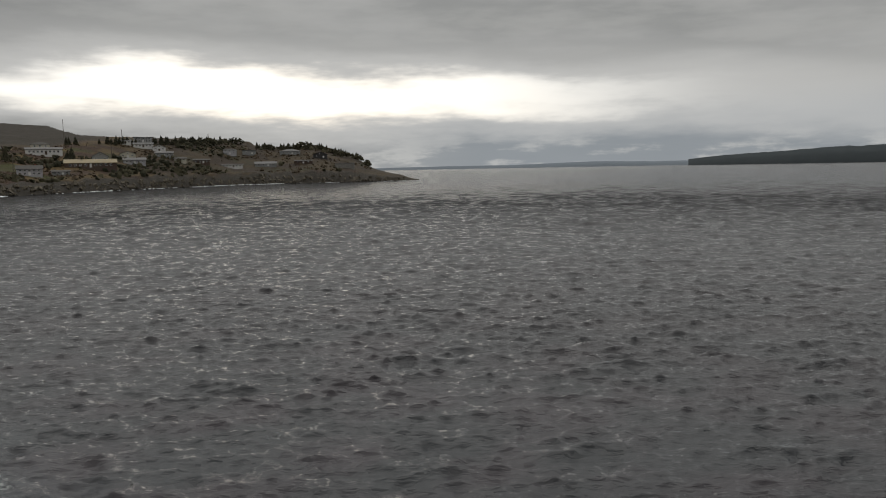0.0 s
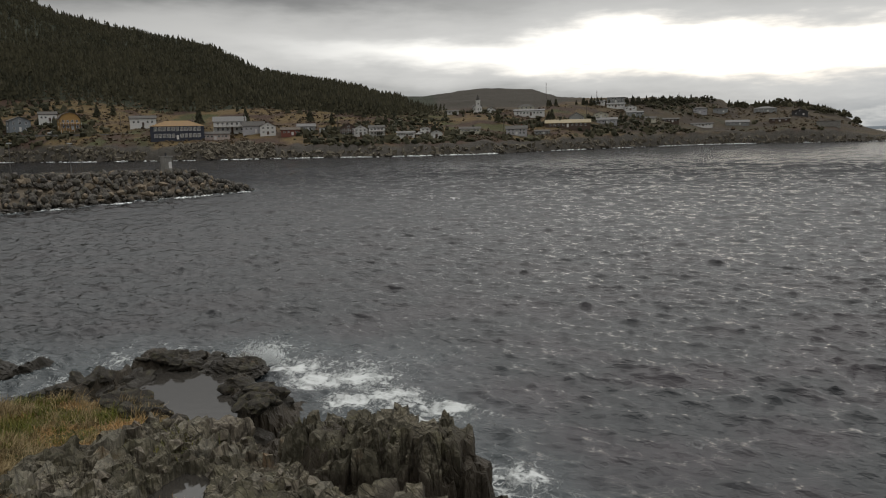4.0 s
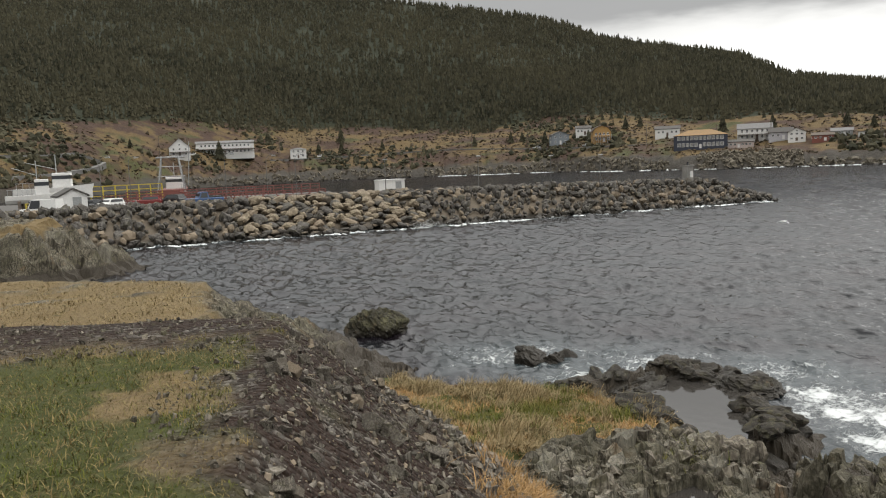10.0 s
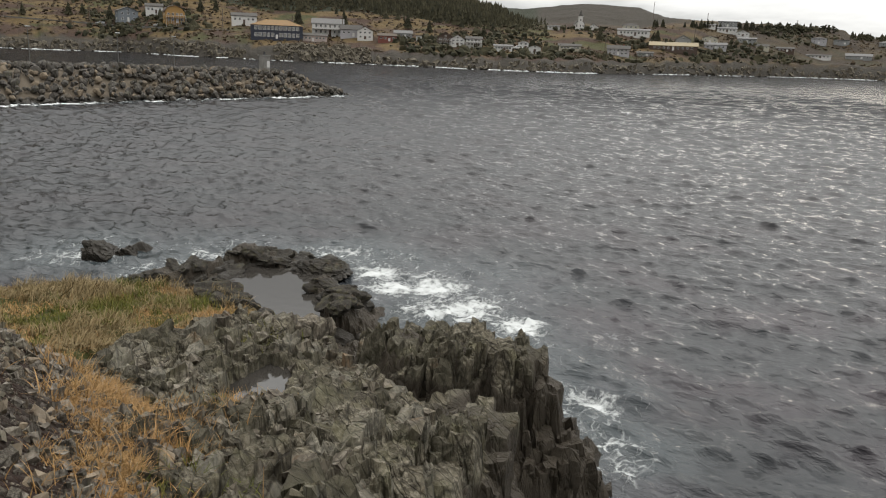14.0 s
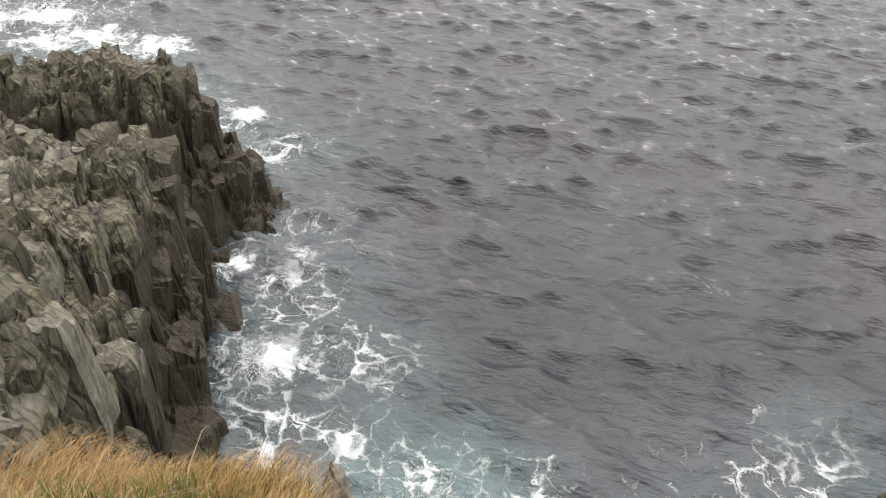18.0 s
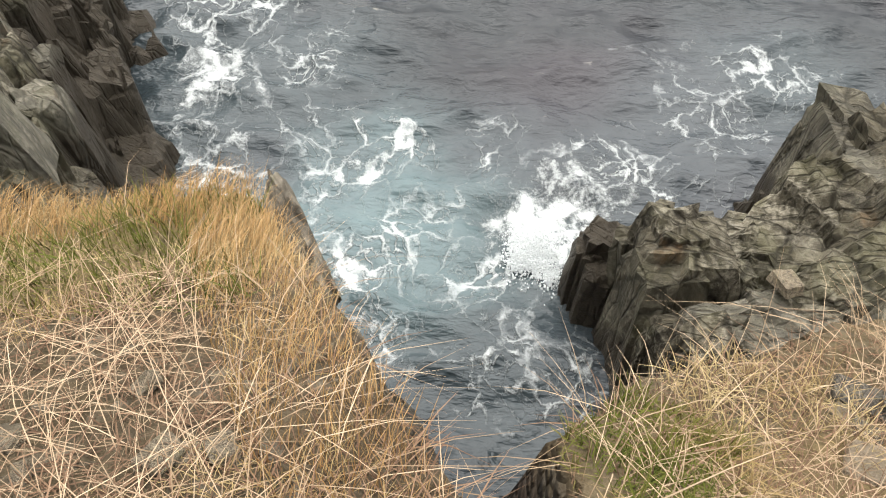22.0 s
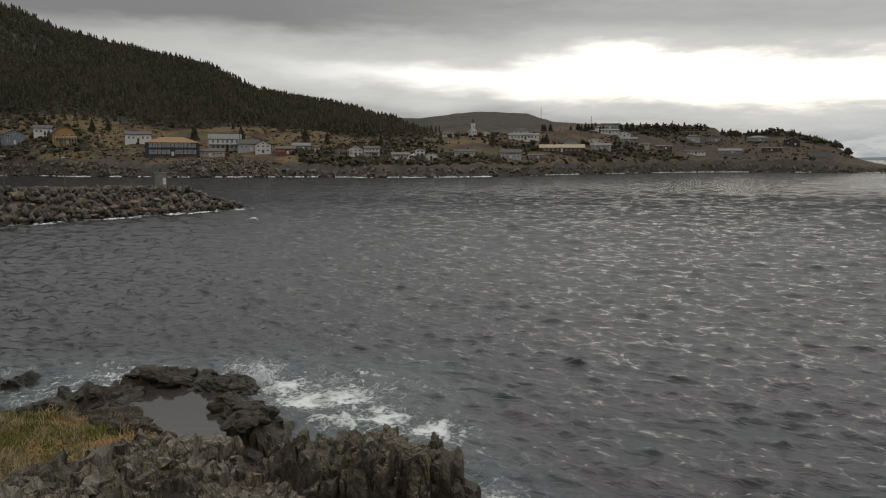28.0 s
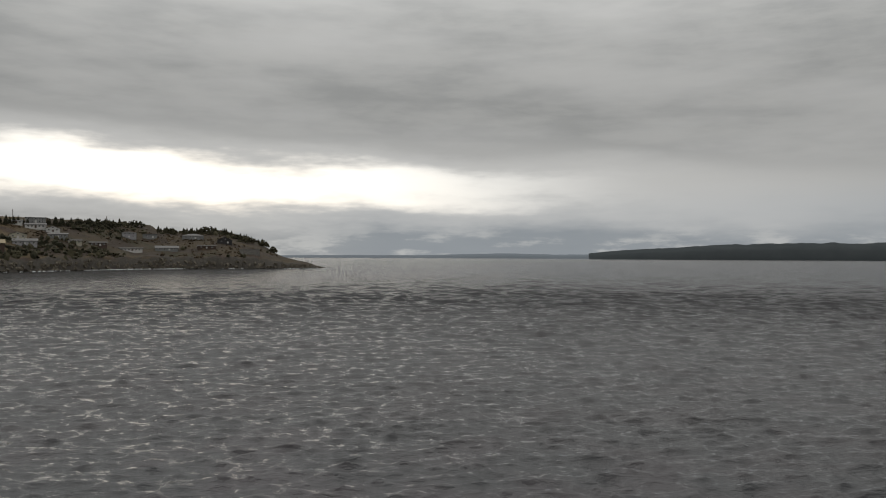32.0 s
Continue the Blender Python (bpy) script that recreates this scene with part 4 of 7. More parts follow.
build_crag()
rock("islet", "rounded sea rock with yellow-green weed, standing off the shore", 0.55, 35.2, 0.15, (1.75, 1.3, 1.35), (0, 6, 10), 5, 5, SEA_STONE, 70, 0.14)
rock("surf_rock", "small black wet rock washed by the surf", 6.15, 28.7, 0.0, (0.85, 0.5, 0.52), (6, 12, 30), 8, 5, WET_STONE, 12)
rock("surf_rock", "low black wet rock washed by the surf", 7.1, 28.6, -0.1, (0.85, 0.45, 0.5), (0, -8, 5), 9, 5, WET_STONE, 12)
rock("pool_rock", "flat dark rock lying in the tide pool", 8.55, 20.1, 0.02, (0.75, 0.36, 0.22), (0, 0, 20), 11, 5, WET_STONE, 12)
rock("ledge_rock", "flat black wet rock at the edge of the surf", 11.6, 22.7, 0.25, (1.2, 0.6, 0.36), (0, 0, -15), 12, 5, WET_STONE, 14)
rock("surf_rock", "low dark rock awash beside the crag", 10.6, 15.0, 0.0, (0.62, 0.4, 0.28), (0, 0, 40), 13, 5, WET_STONE, 12)
rock("surf_rock", "low dark rock awash beside the crag", 10.2, 13.5, 0.0, (0.7, 0.4, 0.42), (0, 0, 10), 14, 5, WET_STONE, 12)
rock("surf_rock", "small dark rock awash beside the slab", 9.9, 16.9, 0.02, (0.3, 0.22, 0.2), (0, 0, 0), 15, 3, WET_STONE, 12)
rock("block", "large pale square-cut block of slate on the ledge", 6.25, 13.1, 1.75, (0.75, 0.62, 0.75), (4, 8, 20), 16, 5, STONE, 8)


def split_rock(name, label, x, y, top, w, l, turn, seed, n=16, fall_off=0.5, dark=0.0):
    """A standing rock split along its cleavage: a tight bundle of upright blocks."""
    q = np.random.RandomState(seed)
    ob = thing(name, Matrix(), label, "rock")
    a = radians(turn)
    for i in range(n):
        big = i < n // 3
        u, v = q.uniform(-0.5, 0.5, 2) * (0.55 if big else 0.95)
        h = top - fall_off * (abs(u) ** 1.5 + abs(v) ** 1.5) * 2 + q.normal(0, 0.05)
        size = q.uniform(0.42, 0.6) if big else q.uniform(0.16, 0.32)
        f = fin_verts(q, w * size, l * size * 1.2, h, h + 0.7, a + q.normal(0, 0.14))
        f[:, 0] += x + u * w * math.cos(a) - v * l * math.sin(a)
        f[:, 1] += y + u * w * math.sin(a) + v * l * math.cos(a)
        part("block", fin_mesh("block", [f], [q.uniform(0.25, 0.8)], dark), None, ob)
    return ob


split_rock("cove_boulder", "brown cracked boulder standing over the cove", 4.42, -0.66, 1.95, 1.0, 0.95, 30, 21, 22, 0.75)
split_rock("cove_boulder", "black wet boulder at the water in the cove", 4.72, -0.02, 0.95, 0.7, 0.6, 10, 23, 14, 0.4, 1.0)
split_rock("slab_rock", "pale grey rough slab of rock above the cove", 4.85, -1.45, 1.45, 1.0, 0.8, -20, 24, 18, 0.3)
split_rock("fin_rock", "tall brown fin of slate with a pale broken edge", 5.95, -2.15, 1.95, 0.9, 1.3, -55, 25, 22, 0.6)
split_rock("fin_rock", "brown slab of slate leaning on the fin", 5.3, -1.85, 1.6, 0.5, 1.2, -50, 26, 14, 0.5)
split_rock("side_rock", "grey-brown flat-faced rock below the grassy ledge", 3.55, -1.15, 1.75, 0.95, 0.9, 25, 28, 16, 0.6)
split_rock("foot_rock", "dark wet rock at the head of the cove", 3.05, -0.75, 0.95, 0.6, 0.6, 10, 29, 12, 0.5, 1.0)
rock("edge_stone", "pale grey slab of stone sticking out under the turf", 1.60, 1.24, 4.62, (0.10, 0.34, 0.16), (0, 18, -42), 30, 5, STONE, 9)

# ---- loose stones of the bank ----
def scatter(n, poly, seed, margin=0.0):
    """Random places inside an outline."""
    r = np.random.RandomState(seed)
    p = np.array(poly)
    lo, hi = p.min(0), p.max(0)
    out = []
    while sum(map(len, out)) < n:
        q = r.uniform(lo, hi, (n * 2, 2))
        out.append(q[sdist(q[:, 0], q[:, 1], poly) < -margin])
    return np.concatenate(out)[:n]


CUBE = np.array([(x, y, z) for x in (-1, 1) for y in (-1, 1) for z in (-1, 1)], float)
CUBE_F = np.array([(0, 1, 3), (0, 3, 2), (4, 6, 7), (4, 7, 5), (0, 4, 5), (0, 5, 1), (2, 3, 7), (2, 7, 6), (0, 2, 6), (0, 6, 4), (1, 5, 7), (1, 7, 3)])


def shard(seed):
    """Corners of an angular flake of stone."""
    q = np.random.RandomState(seed)
    return (CUBE + q.uniform(-0.55, 0.55, CUBE.shape)) * (0.95, 0.7, 0.42), CUBE_F


def block_mesh(seed, mat):
    """A split block of slate: six skewed faces, each broken a little."""
    q = np.random.RandomState(seed)
    bm = bmesh.new()
    bmesh.ops.create_cube(bm, size=2.0)
    for v in bm.verts:
        v.co += Vector(q.uniform(-0.28, 0.28, 3))
    bmesh.ops.bevel(bm, geom=bm.edges[:], offset=0.10, segments=1, affect="EDGES")
    bmesh.ops.triangulate(bm, faces=bm.faces[:])
    bmesh.ops.subdivide_edges(bm, edges=bm.edges[:], cuts=2, use_grid_fill=True)
    for v in bm.verts:
        v.co += v.co.normalized() * float(0.16 * (fbm(np.array([v.co.x * 2.2 + v.co.z]), np.array([v.co.y * 2.2 - v.co.z]), 3, seed)[0] - 0.5))
    me = bpy.data.meshes.new("slate_block")
    bm.to_mesh(me)
    bm.free()
    me.materials.append(mat)
    return me


def joined_stones(name, label, pts, sizes, mat, seed, level=1, sink=0.25, category="stones"):
    r = np.random.RandomState(seed)
    vs, fs, base = [], [], 0
    shapes = [boulder_verts(level, seed * 10 + k, 11, 0.03) if level else shard(seed * 10 + k) for k in range(8)]
    for (x, y, z), s in zip(pts, sizes):
        v, f = shapes[r.randint(8)]
        q = np.array(Euler(r.uniform(0, 6.28, 3)).to_matrix())
        v = (v * r.uniform(0.55, 1.15, 3)) @ q.T * s
        vs.append(v + (x, y, z + s * (0.5 - sink)))
        fs.append(f + base)
        base += len(v)
    ob = new(name, mesh_of(name, np.concatenate(vs), np.concatenate(fs), mat))
    return tagged(ob, label, category, kind="stuff")


BANK = [(-0.7, 3.2), (-0.8, 9.2), (-0.1, 10.3), (1.6, 10.6), (2.6, 9.6), (2.2, 7.2), (1.2, 5.0), (0.6, 3.6)]
pts = scatter(6000, BANK, 60)
zz = land(pts[:, 0], pts[:, 1])[0]
size = 0.008 + 0.062 * np.random.RandomState(61).rand(6000) ** 5 * (0.5 + 0.9 * smooth(0.0, 1.4, pts[:, 0]))
joined_stones("scree", "grey angular loose stones on the earth bank", np.column_stack([pts, zz]), size, SCREE_STONE, 6, 0)
big_stones = [block_mesh(70 + k, SCREE_STONE) for k in range(6)]
pts = scatter(150, BANK, 62)
bank_z = land(pts[:, 0], pts[:, 1])[0]
for i, (x, y) in enumerate(pts):
    r = np.random.RandomState(300 + i)
    s = r.uniform(0.024, 0.064) * (1.5 if i % 11 == 0 else 1)
    ob = new("stone", big_stones[i % 6])
    ob.matrix_world = pose(x, y, float(bank_z[i]) + 0.25 * s, *r.uniform(0, 360, 3)) @ Matrix.Diagonal((s * 1.3, s, s * 0.7, 1))
    tagged(ob, "pale grey angular stone lying on the scree bank", "stone", "larger stones of the bank")
ROCKY = [(1.2, 4.4), (3.0, 5.6), (5.6, 7.6), (6.6, 9.6), (6.4, 13.4), (8.6, 15.6), (8.8, 17.2), (6.4, 16.0), (4.6, 13.2), (2.2, 11.2), (1.6, 8.0)]
pts = scatter(900, ROCKY, 63)
joined_stones("rubble", "broken slate lying in the hollows of the ledges", np.column_stack([pts, land(pts[:, 0], pts[:, 1])[0]]),
              0.03 + 0.16 * np.random.RandomState(64).rand(900) ** 4, STONE, 7, 0)


TANS = [block_mesh(520 + k, TAN_STONE) for k in range(5)]


def chip(name, label, x, y, z, sz, turn, i, group=""):
    """A small broken flat stone."""
    ob = new(name, TANS[i % 5])
    ob.matrix_world = pose(x, y, z, *turn) @ Matrix.Diagonal((sz, sz * 0.7, sz * 0.38, 1))
    return tagged(ob, label, "stone", group)


chip("loose_stone", "small tan stone lying on the grey slab", 4.25, -1.56, 1.72, 0.13, (8, 20, 35), 0)
for i, (x, y, sz) in enumerate(((0.35, 0.75, 0.050), (0.40, 0.62, 0.045), (0.26, 1.12, 0.035), (0.52, 0.95, 0.035), (0.20, 1.00, 0.03), (0.12, 0.86, 0.03), (0.60, 0.70, 0.025))):
    chip("straw_stone", "pale broken stone lying in the matted straw", x, y, float(land(np.array([x]), np.array([y]))[0][0]) + 0.012, sz, (12, 18, 50 * i), i, "stones in the straw")

FACE = [(1.3, 4.2), (2.2, 4.0), (3.1, 4.6), (4.2, 5.9), (6.0, 6.6), (7.6, 8.0), (8.0, 9.6), (7.4, 12.6), (8.4, 15.2), (6.6, 16.4), (5.6, 13.6), (3.0, 12.6), (2.2, 10.6), (2.6, 8.6), (1.6, 6.4)]


def build_cliff():
    """The upright split blocks of the cliff and of the ledges behind it."""
    q = np.random.RandomState(510)
    rest, tints, count = [], [], 0
    for across, along, wide, long, down, share in ((0.62, 0.95, (0.5, 0.85), (0.7, 1.2), 1.5, 0.75), (0.34, 0.55, (0.26, 0.44), (0.4, 0.75), 1.1, 0.8), (0.19, 0.34, (0.10, 0.22), (0.2, 0.42), 0.7, 0.7)):
        x, y = cleft_grid((0.8, 3.4), (9.0, 16.8), across, along, q)
        edge = sdist(x, y, FACE)
        z, grass, soil, wet, green = land(x, y)
        ok = (edge < 0.4) & (z > 0.0) & (grass < 0.25) & (soil < 0.25) & (q.rand(len(x)) < np.where((y < 6.8) & (wide[1] > 0.6), 0.12, share)) & (sdist(x, y, POOL2) > 0.15) & (sdist(x, y, POOL) > 0.3)
        for i in np.nonzero(ok)[0]:
            w, l = q.uniform(*wide), q.uniform(*long)
            v = fin_verts(q, w, l, z[i] + q.uniform(-0.08, 0.10) - 0.10 * (w > 0.46), min(down, z[i] + 1.2), -math.pi / 4 + q.normal(0, 0.16))
            v[:, :2] += (x[i], y[i])
            shade = q.rand()
            if w > 0.25 and count < 300 and y[i] < 12:
                ob = new("slate_block", fin_mesh("slate_block", [v], [shade]))
                tagged(ob, "upright split block of grey-brown slate in the cliff", "rock", "blocks of the cliff")
                count += 1
            else:
                rest.append(v)
                tints.append(shade)
    ob = new("slate_fins", fin_mesh("slate_fins", rest, tints))
    tagged(ob, "small split fins of slate between the larger blocks", "rock", kind="stuff")


build_cliff()


DARKS = [mesh_of("wet_rock", *boulder_verts(3, 540 + k, 8, 0.16), WET_STONE) for k in range(7)]
slab_pts = scatter(270, SLAB, 545)
slab_pts = slab_pts[sdist(slab_pts[:, 0], slab_pts[:, 1], POOL) > -0.25]
slab_z = land(slab_pts[:, 0], slab_pts[:, 1])[0]
for i, (x, y) in enumerate(slab_pts):
    r = np.random.RandomState(1300 + i)
    s = r.uniform(0.12, 0.34)
    ob = new("wet_rock", DARKS[i % 7])
    ob.matrix_world = pose(x, y, float(slab_z[i]) + 0.05 * s, *r.uniform(-20, 20, 2), r.uniform(0, 360)) @ Matrix.Diagonal((s * 1.5, s, s * r.uniform(0.4, 0.8), 1))
    tagged(ob, "black wet rock of the low slab by the pool", "rock", "wet rocks of the slab")


CREST = [(-7, 7.6), (-7, 9.6), (-3.6, 9.6), (-0.9, 9.4), (-0.2, 9.8), (0.2, 9.0), (-0.6, 7.6), (-0.8, 4.2), (-1.6, 5.6), (-1.4, 7.6)]
pts = scatter(2200, CREST, 65)
joined_stones("gravel", "dark gravel and clods along the top of the bank", np.column_stack([pts, land(pts[:, 0], pts[:, 1])[0]]),
              0.008 + 0.028 * np.random.RandomState(66).rand(2200) ** 4, STONE, 8, 0)
STONY = [(0.9, -0.9), (1.3, -0.8), (2.1, -1.5), (2.2, -2.6), (0.8, -2.6), (0.5, -1.4)]
pts = scatter(170, STONY, 67)
stony_z = land(pts[:, 0], pts[:, 1])[0]
for i, (x, y) in enumerate(pts):
    r = np.random.RandomState(600 + i)
    s = r.uniform(0.02, 0.065)
    ob = new("flat_stone", big_stones[i % 6])
    ob.matrix_world = pose(x, y, float(stony_z[i]) + 0.2 * s, *r.uniform(-25, 25, 2), r.uniform(0, 360)) @ Matrix.Diagonal((s * 1.5, s, s * 0.45, 1))
    tagged(ob, "pale flat stone lying among straw on the ledge", "stone", "flat stones of the ledge")


def build_outcrop():
    """The rocky point at the root of the breakwater."""
    xs, ys = np.arange(-46, -17, 0.30), np.arange(55, 93, 0.30)
    gx, gy = np.meshgrid(xs, ys, indexing="ij")
    rel = relief(gx * 0.45, gy * 0.45)
    z = fall(gx, gy, OUTCROP, 3.9 + 1.6 * (fbm(gx * 0.12, gy * 0.12, 3, 14) - 0.5), 0.85, 1.6, 14) + 1.7 * rel
    z = np.maximum(z, -1.2)
    px, py, pz = blocky(gx, gy, z, 1.0)
    grass = smooth(0.52, 0.64, fbm(gx * 0.3, gy * 0.3, 3, 15)) * smooth(2.6, 3.4, z)
    zero = np.zeros_like(z)
    me = mesh_of("outcrop", np.stack([px, py, pz], -1).reshape(-1, 3), grid_faces(len(xs), len(ys)), GROUND, False,
                 {"grass": grass, "soil": zero, "wet": smooth(1.3, 0.4, z), "green": zero, "tint": tint_of(gx * 0.4, gy * 0.4)})
    tagged(new("outcrop", me), "brown rocky point at the root of the breakwater", "rock")


build_outcrop()


# ---- pools ----
def pool_build(t, s):
    n = t.noise(world_vec(t), 3.0, 3, 0.5)
    t.put(s.inputs["Base Color"], t.mix(n, (0.03, 0.028, 0.025), (0.05, 0.045, 0.04)))
    s.inputs["Roughness"].default_value = 0.06
    t.put(s.inputs["Normal"], t.bump(n, 0.15, 0.03))


POOLS = material("pool_water", pool_build)


def pool(name, label, poly, z):
    bm = bmesh.new()
    bm.faces.new([bm.verts.new((x, y, z)) for x, y in poly])
    bmesh.ops.recalc_face_normals(bm, faces=bm.faces[:])
    me = bpy.data.meshes.new(name)
    bm.to_mesh(me)
    bm.free()
    me.materials.append(POOLS)
    tagged(new(name, me), label, "pool", kind="structure")


pool("tide_pool", "still grey tide pool in the black rock platform", [(6.6, 18.0), (7.2, 21.6), (8.4, 23.0), (9.6, 24.0), (11.2, 23.6), (11.6, 22.2), (10.6, 20.4), (10.1, 18.8), (8.8, 17.2)], 0.30)
pool("rock_pool", "still grey rain pool in a hollow of the slate", [(3.5, 9.8), (4.0, 11.2), (5.0, 11.8), (5.4, 11.1), (4.5, 9.8)], 2.33)


# ---- grass ----
def grass_mat(name, pale, dark, root):
    def build(t, s):
        r = t.add("ShaderNodeNewGeometry").outputs["Random Per Island"]
        v = world_vec(t)
        n = t.noise(v, 2.2, 4, 0.6)
        col = t.mix(r, dark, pale)
        col = t.mix(t.ramp(n, 0.4, 0.65, 0.0, 0.6), col, root)
        t.put(s.inputs["Base Color"], col)
        s.inputs["Roughness"].default_value = 0.75
        s.inputs["Specular IOR Level"].default_value = 0.1
    return material(name, build)


STRAW = grass_mat("dry_grass", (0.47, 0.365, 0.19), (0.17, 0.125, 0.06), (0.28, 0.185, 0.08))
FADED = grass_mat("faded_grass", (0.33, 0.255, 0.14), (0.13, 0.10, 0.05), (0.20, 0.145, 0.07))
RUSSET = grass_mat("russet_grass", (0.43, 0.28, 0.13), (0.19, 0.11, 0.042), (0.30, 0.165, 0.065))
PALE = grass_mat("straw_stalk", (0.54, 0.41, 0.28), (0.20, 0.135, 0.085), (0.26, 0.175, 0.10))
LITTER = grass_mat("straw_litter", (0.26, 0.165, 0.105), (0.07, 0.042, 0.027), (0.15, 0.085, 0.052))
GREEN = grass_mat("green_grass", (0.135, 0.145, 0.03), (0.05, 0.064, 0.013), (0.18, 0.145, 0.045))
TURF = grass_mat("short_turf", (0.23, 0.185, 0.08), (0.075, 0.075, 0.027), (0.24, 0.165, 0.08))


def blades(name, label, pts, mat, height, width, lean, seed, flow=None, flow_amt=0.0):
    """Blades of grass, each of three bent joints; flow(x, y) gives the way they lie over."""
    r = np.random.RandomState(seed)
    n = len(pts)
    h = height[0] + (height[1] - height[0]) * r.rand(n)
    h = h * (0.55 + 0.9 * smooth(0.3, 0.7, fbm(pts[:, 0] * 2.3, pts[:, 1] * 2.3, 3, seed)))
    w = width * r.uniform(0.6, 1.3, n)
    ang = r.uniform(0, math.tau, n)
    d = np.stack([np.cos(ang), np.sin(ang)], 1) * (lean * r.uniform(0.3, 1.4, n))[:, None]
    if flow is not None:
        d = d + np.asarray(flow(pts[:, 0], pts[:, 1])).T * flow_amt
    side = np.stack([-np.sin(ang), np.cos(ang)], 1)
    ln = np.hypot(d[:, 0], d[:, 1])
    rows = []
    for f, k in ((0.0, 1.0), (0.35, 0.9), (0.7, 0.6), (1.0, 0.12)):
        out = d * (h * f ** 1.5)[:, None]
        up = h * f * np.sqrt(np.maximum(1 - np.minimum(ln, 1.35) ** 2 * 0.55 * f, 0.03)) - h * np.maximum(ln - 0.9, 0) * f * f * 0.6
        c = np.column_stack([pts[:, 0] + out[:, 0], pts[:, 1] + out[:, 1], pts[:, 2] + up])
        o = np.column_stack([side * (w * k * 0.5)[:, None], np.zeros(n)])
        rows += [c - o, c + o]
    v = np.stack(rows, 1).reshape(-1, 3)
    q = np.array([[0, 1, 3, 2], [2, 3, 5, 4], [4, 5, 7, 6]])
    f = (np.arange(n)[:, None, None] * 8 + q[None]).reshape(-1, 4)
    return tagged(new(name, mesh_of(name, v, f, mat, True)), label, "grass", kind="stuff")


def on_land(n, poly, seed, want=None, margin=0.0):
    p = scatter(n, poly, seed, margin)
    z, grass, soil, wet, green = land(p[:, 0], p[:, 1])
    keep = grass > 0.3
    if want is not None:
        keep &= want(p[:, 0], p[:, 1], green)
    return np.column_stack([p, z - 0.01])[keep]


def downhill(x, y):
    return np.stack([0.9 * np.ones_like(x), 0.15 + 0.0 * y]) * smooth(0.0, 1.2, x)


KNOLL_IN = [(-1.0, -0.2), (0.2, -0.3), (0.45, 0.1), (0.80, 0.5), (1.20, 0.93), (1.60, 1.34), (1.66, 1.5), (1.40, 1.9), (1.12, 2.28), (0.6, 2.5), (0.1, 3.2), (-1.0, 3.3)]


def tufty(x, y):
    return fbm(x * 3.1, y * 3.1, 3, 80)


def matted(x, y):
    return smooth(1.35, 0.85, np.hypot(x - 0.05, y - 0.65) + 0.5 * (tufty(x, y) - 0.5))


blades("dry_grass", "long golden dry grass on the turf knoll", on_land(30000, KNOLL_IN, 81, lambda x, y, g: (tufty(x, y) > 0.40) & (tufty(x * 2, y + 9) > 0.6 * matted(x, y))),
       STRAW, (0.03, 0.085), 0.0024, 1.1, 82, downhill, 0.5)
blades("straw", "pale dead stalks matted over the knoll", on_land(5200, KNOLL_IN, 83, lambda x, y, g: tufty(x, y) < 0.25 + 0.5 * matted(x, y)),
       PALE, (0.10, 0.28), 0.0024, 1.75, 84)
blades("broken_straw", "short brown litter of broken stalks on the knoll", on_land(20000, KNOLL_IN, 183, lambda x, y, g: matted(x, y) > 0.3),
       LITTER, (0.03, 0.09), 0.0040, 1.8, 184)
blades("green_grass", "fresh green blades among the dry grass", on_land(14000, KNOLL_IN, 85, lambda x, y, g: (tufty(x * 0.6 + 5, y * 0.6) > 0.52) & (matted(x, y) < 0.8)), GREEN, (0.04, 0.12), 0.0045, 0.6, 86)
blades("dry_grass", "combed russet grass hanging over the knoll's edge", on_land(26000, KNOLL_IN, 87, lambda x, y, g: (sdist(x, y, KNOLL) > -0.34) & (tufty(x, y) > 0.3)),
       RUSSET, (0.05, 0.13), 0.0026, 0.45, 88, downhill, 1.15)
LEDGE_IN = [(0.2, -0.9), (0.5, -0.2), (0.84, -0.08), (1.17, -0.28), (1.5, -0.62), (2.1, -1.4), (2.3, -2.6), (0.4, -2.6)]
blades("green_grass", "tuft of fresh green grass on the ledge", on_land(40000, LEDGE_IN, 90, lambda x, y, g: np.hypot(x - 0.92, (y + 0.30) * 1.2) + 0.4 * (tufty(x, y) - 0.5) < 0.30), GREEN, (0.06, 0.17), 0.0045, 0.7, 91)
blades("dry_grass", "dry grass on the ledge over the cove", on_land(16000, LEDGE_IN, 92, lambda x, y, g: (tufty(x, y + 4) > 0.47) & (np.hypot(x - 0.92, (y + 0.30) * 1.2) > 0.22)), STRAW, (0.04, 0.14), 0.003, 1.0, 93)
blades("straw", "pale dead stalks lying across the ledge", on_land(2600, LEDGE_IN, 192), PALE, (0.10, 0.28), 0.0026, 1.6, 193)
blades("broken_straw", "short brown litter of broken stalks on the ledge", on_land(7000, LEDGE_IN, 194), LITTER, (0.03, 0.08), 0.004, 1.8, 195)
blades("dead_stems", "tall thin dead stems standing up from the ledge", on_land(90, LEDGE_IN, 94, lambda x, y, g: x > 0.6), PALE, (0.3, 0.65), 0.004, 0.45, 95)
LAWN_IN = [(-6, 2.0), (-6, 9.4), (-3.6, 9.4), (-0.9, 9.0), (-0.5, 7.0), (-0.5, 3.4), (-0.2, 2.4)]
blades("short_turf", "short patchy green and brown lawn grass", on_land(34000, LAWN_IN, 96), TURF, (0.02, 0.06), 0.007, 1.0, 97)
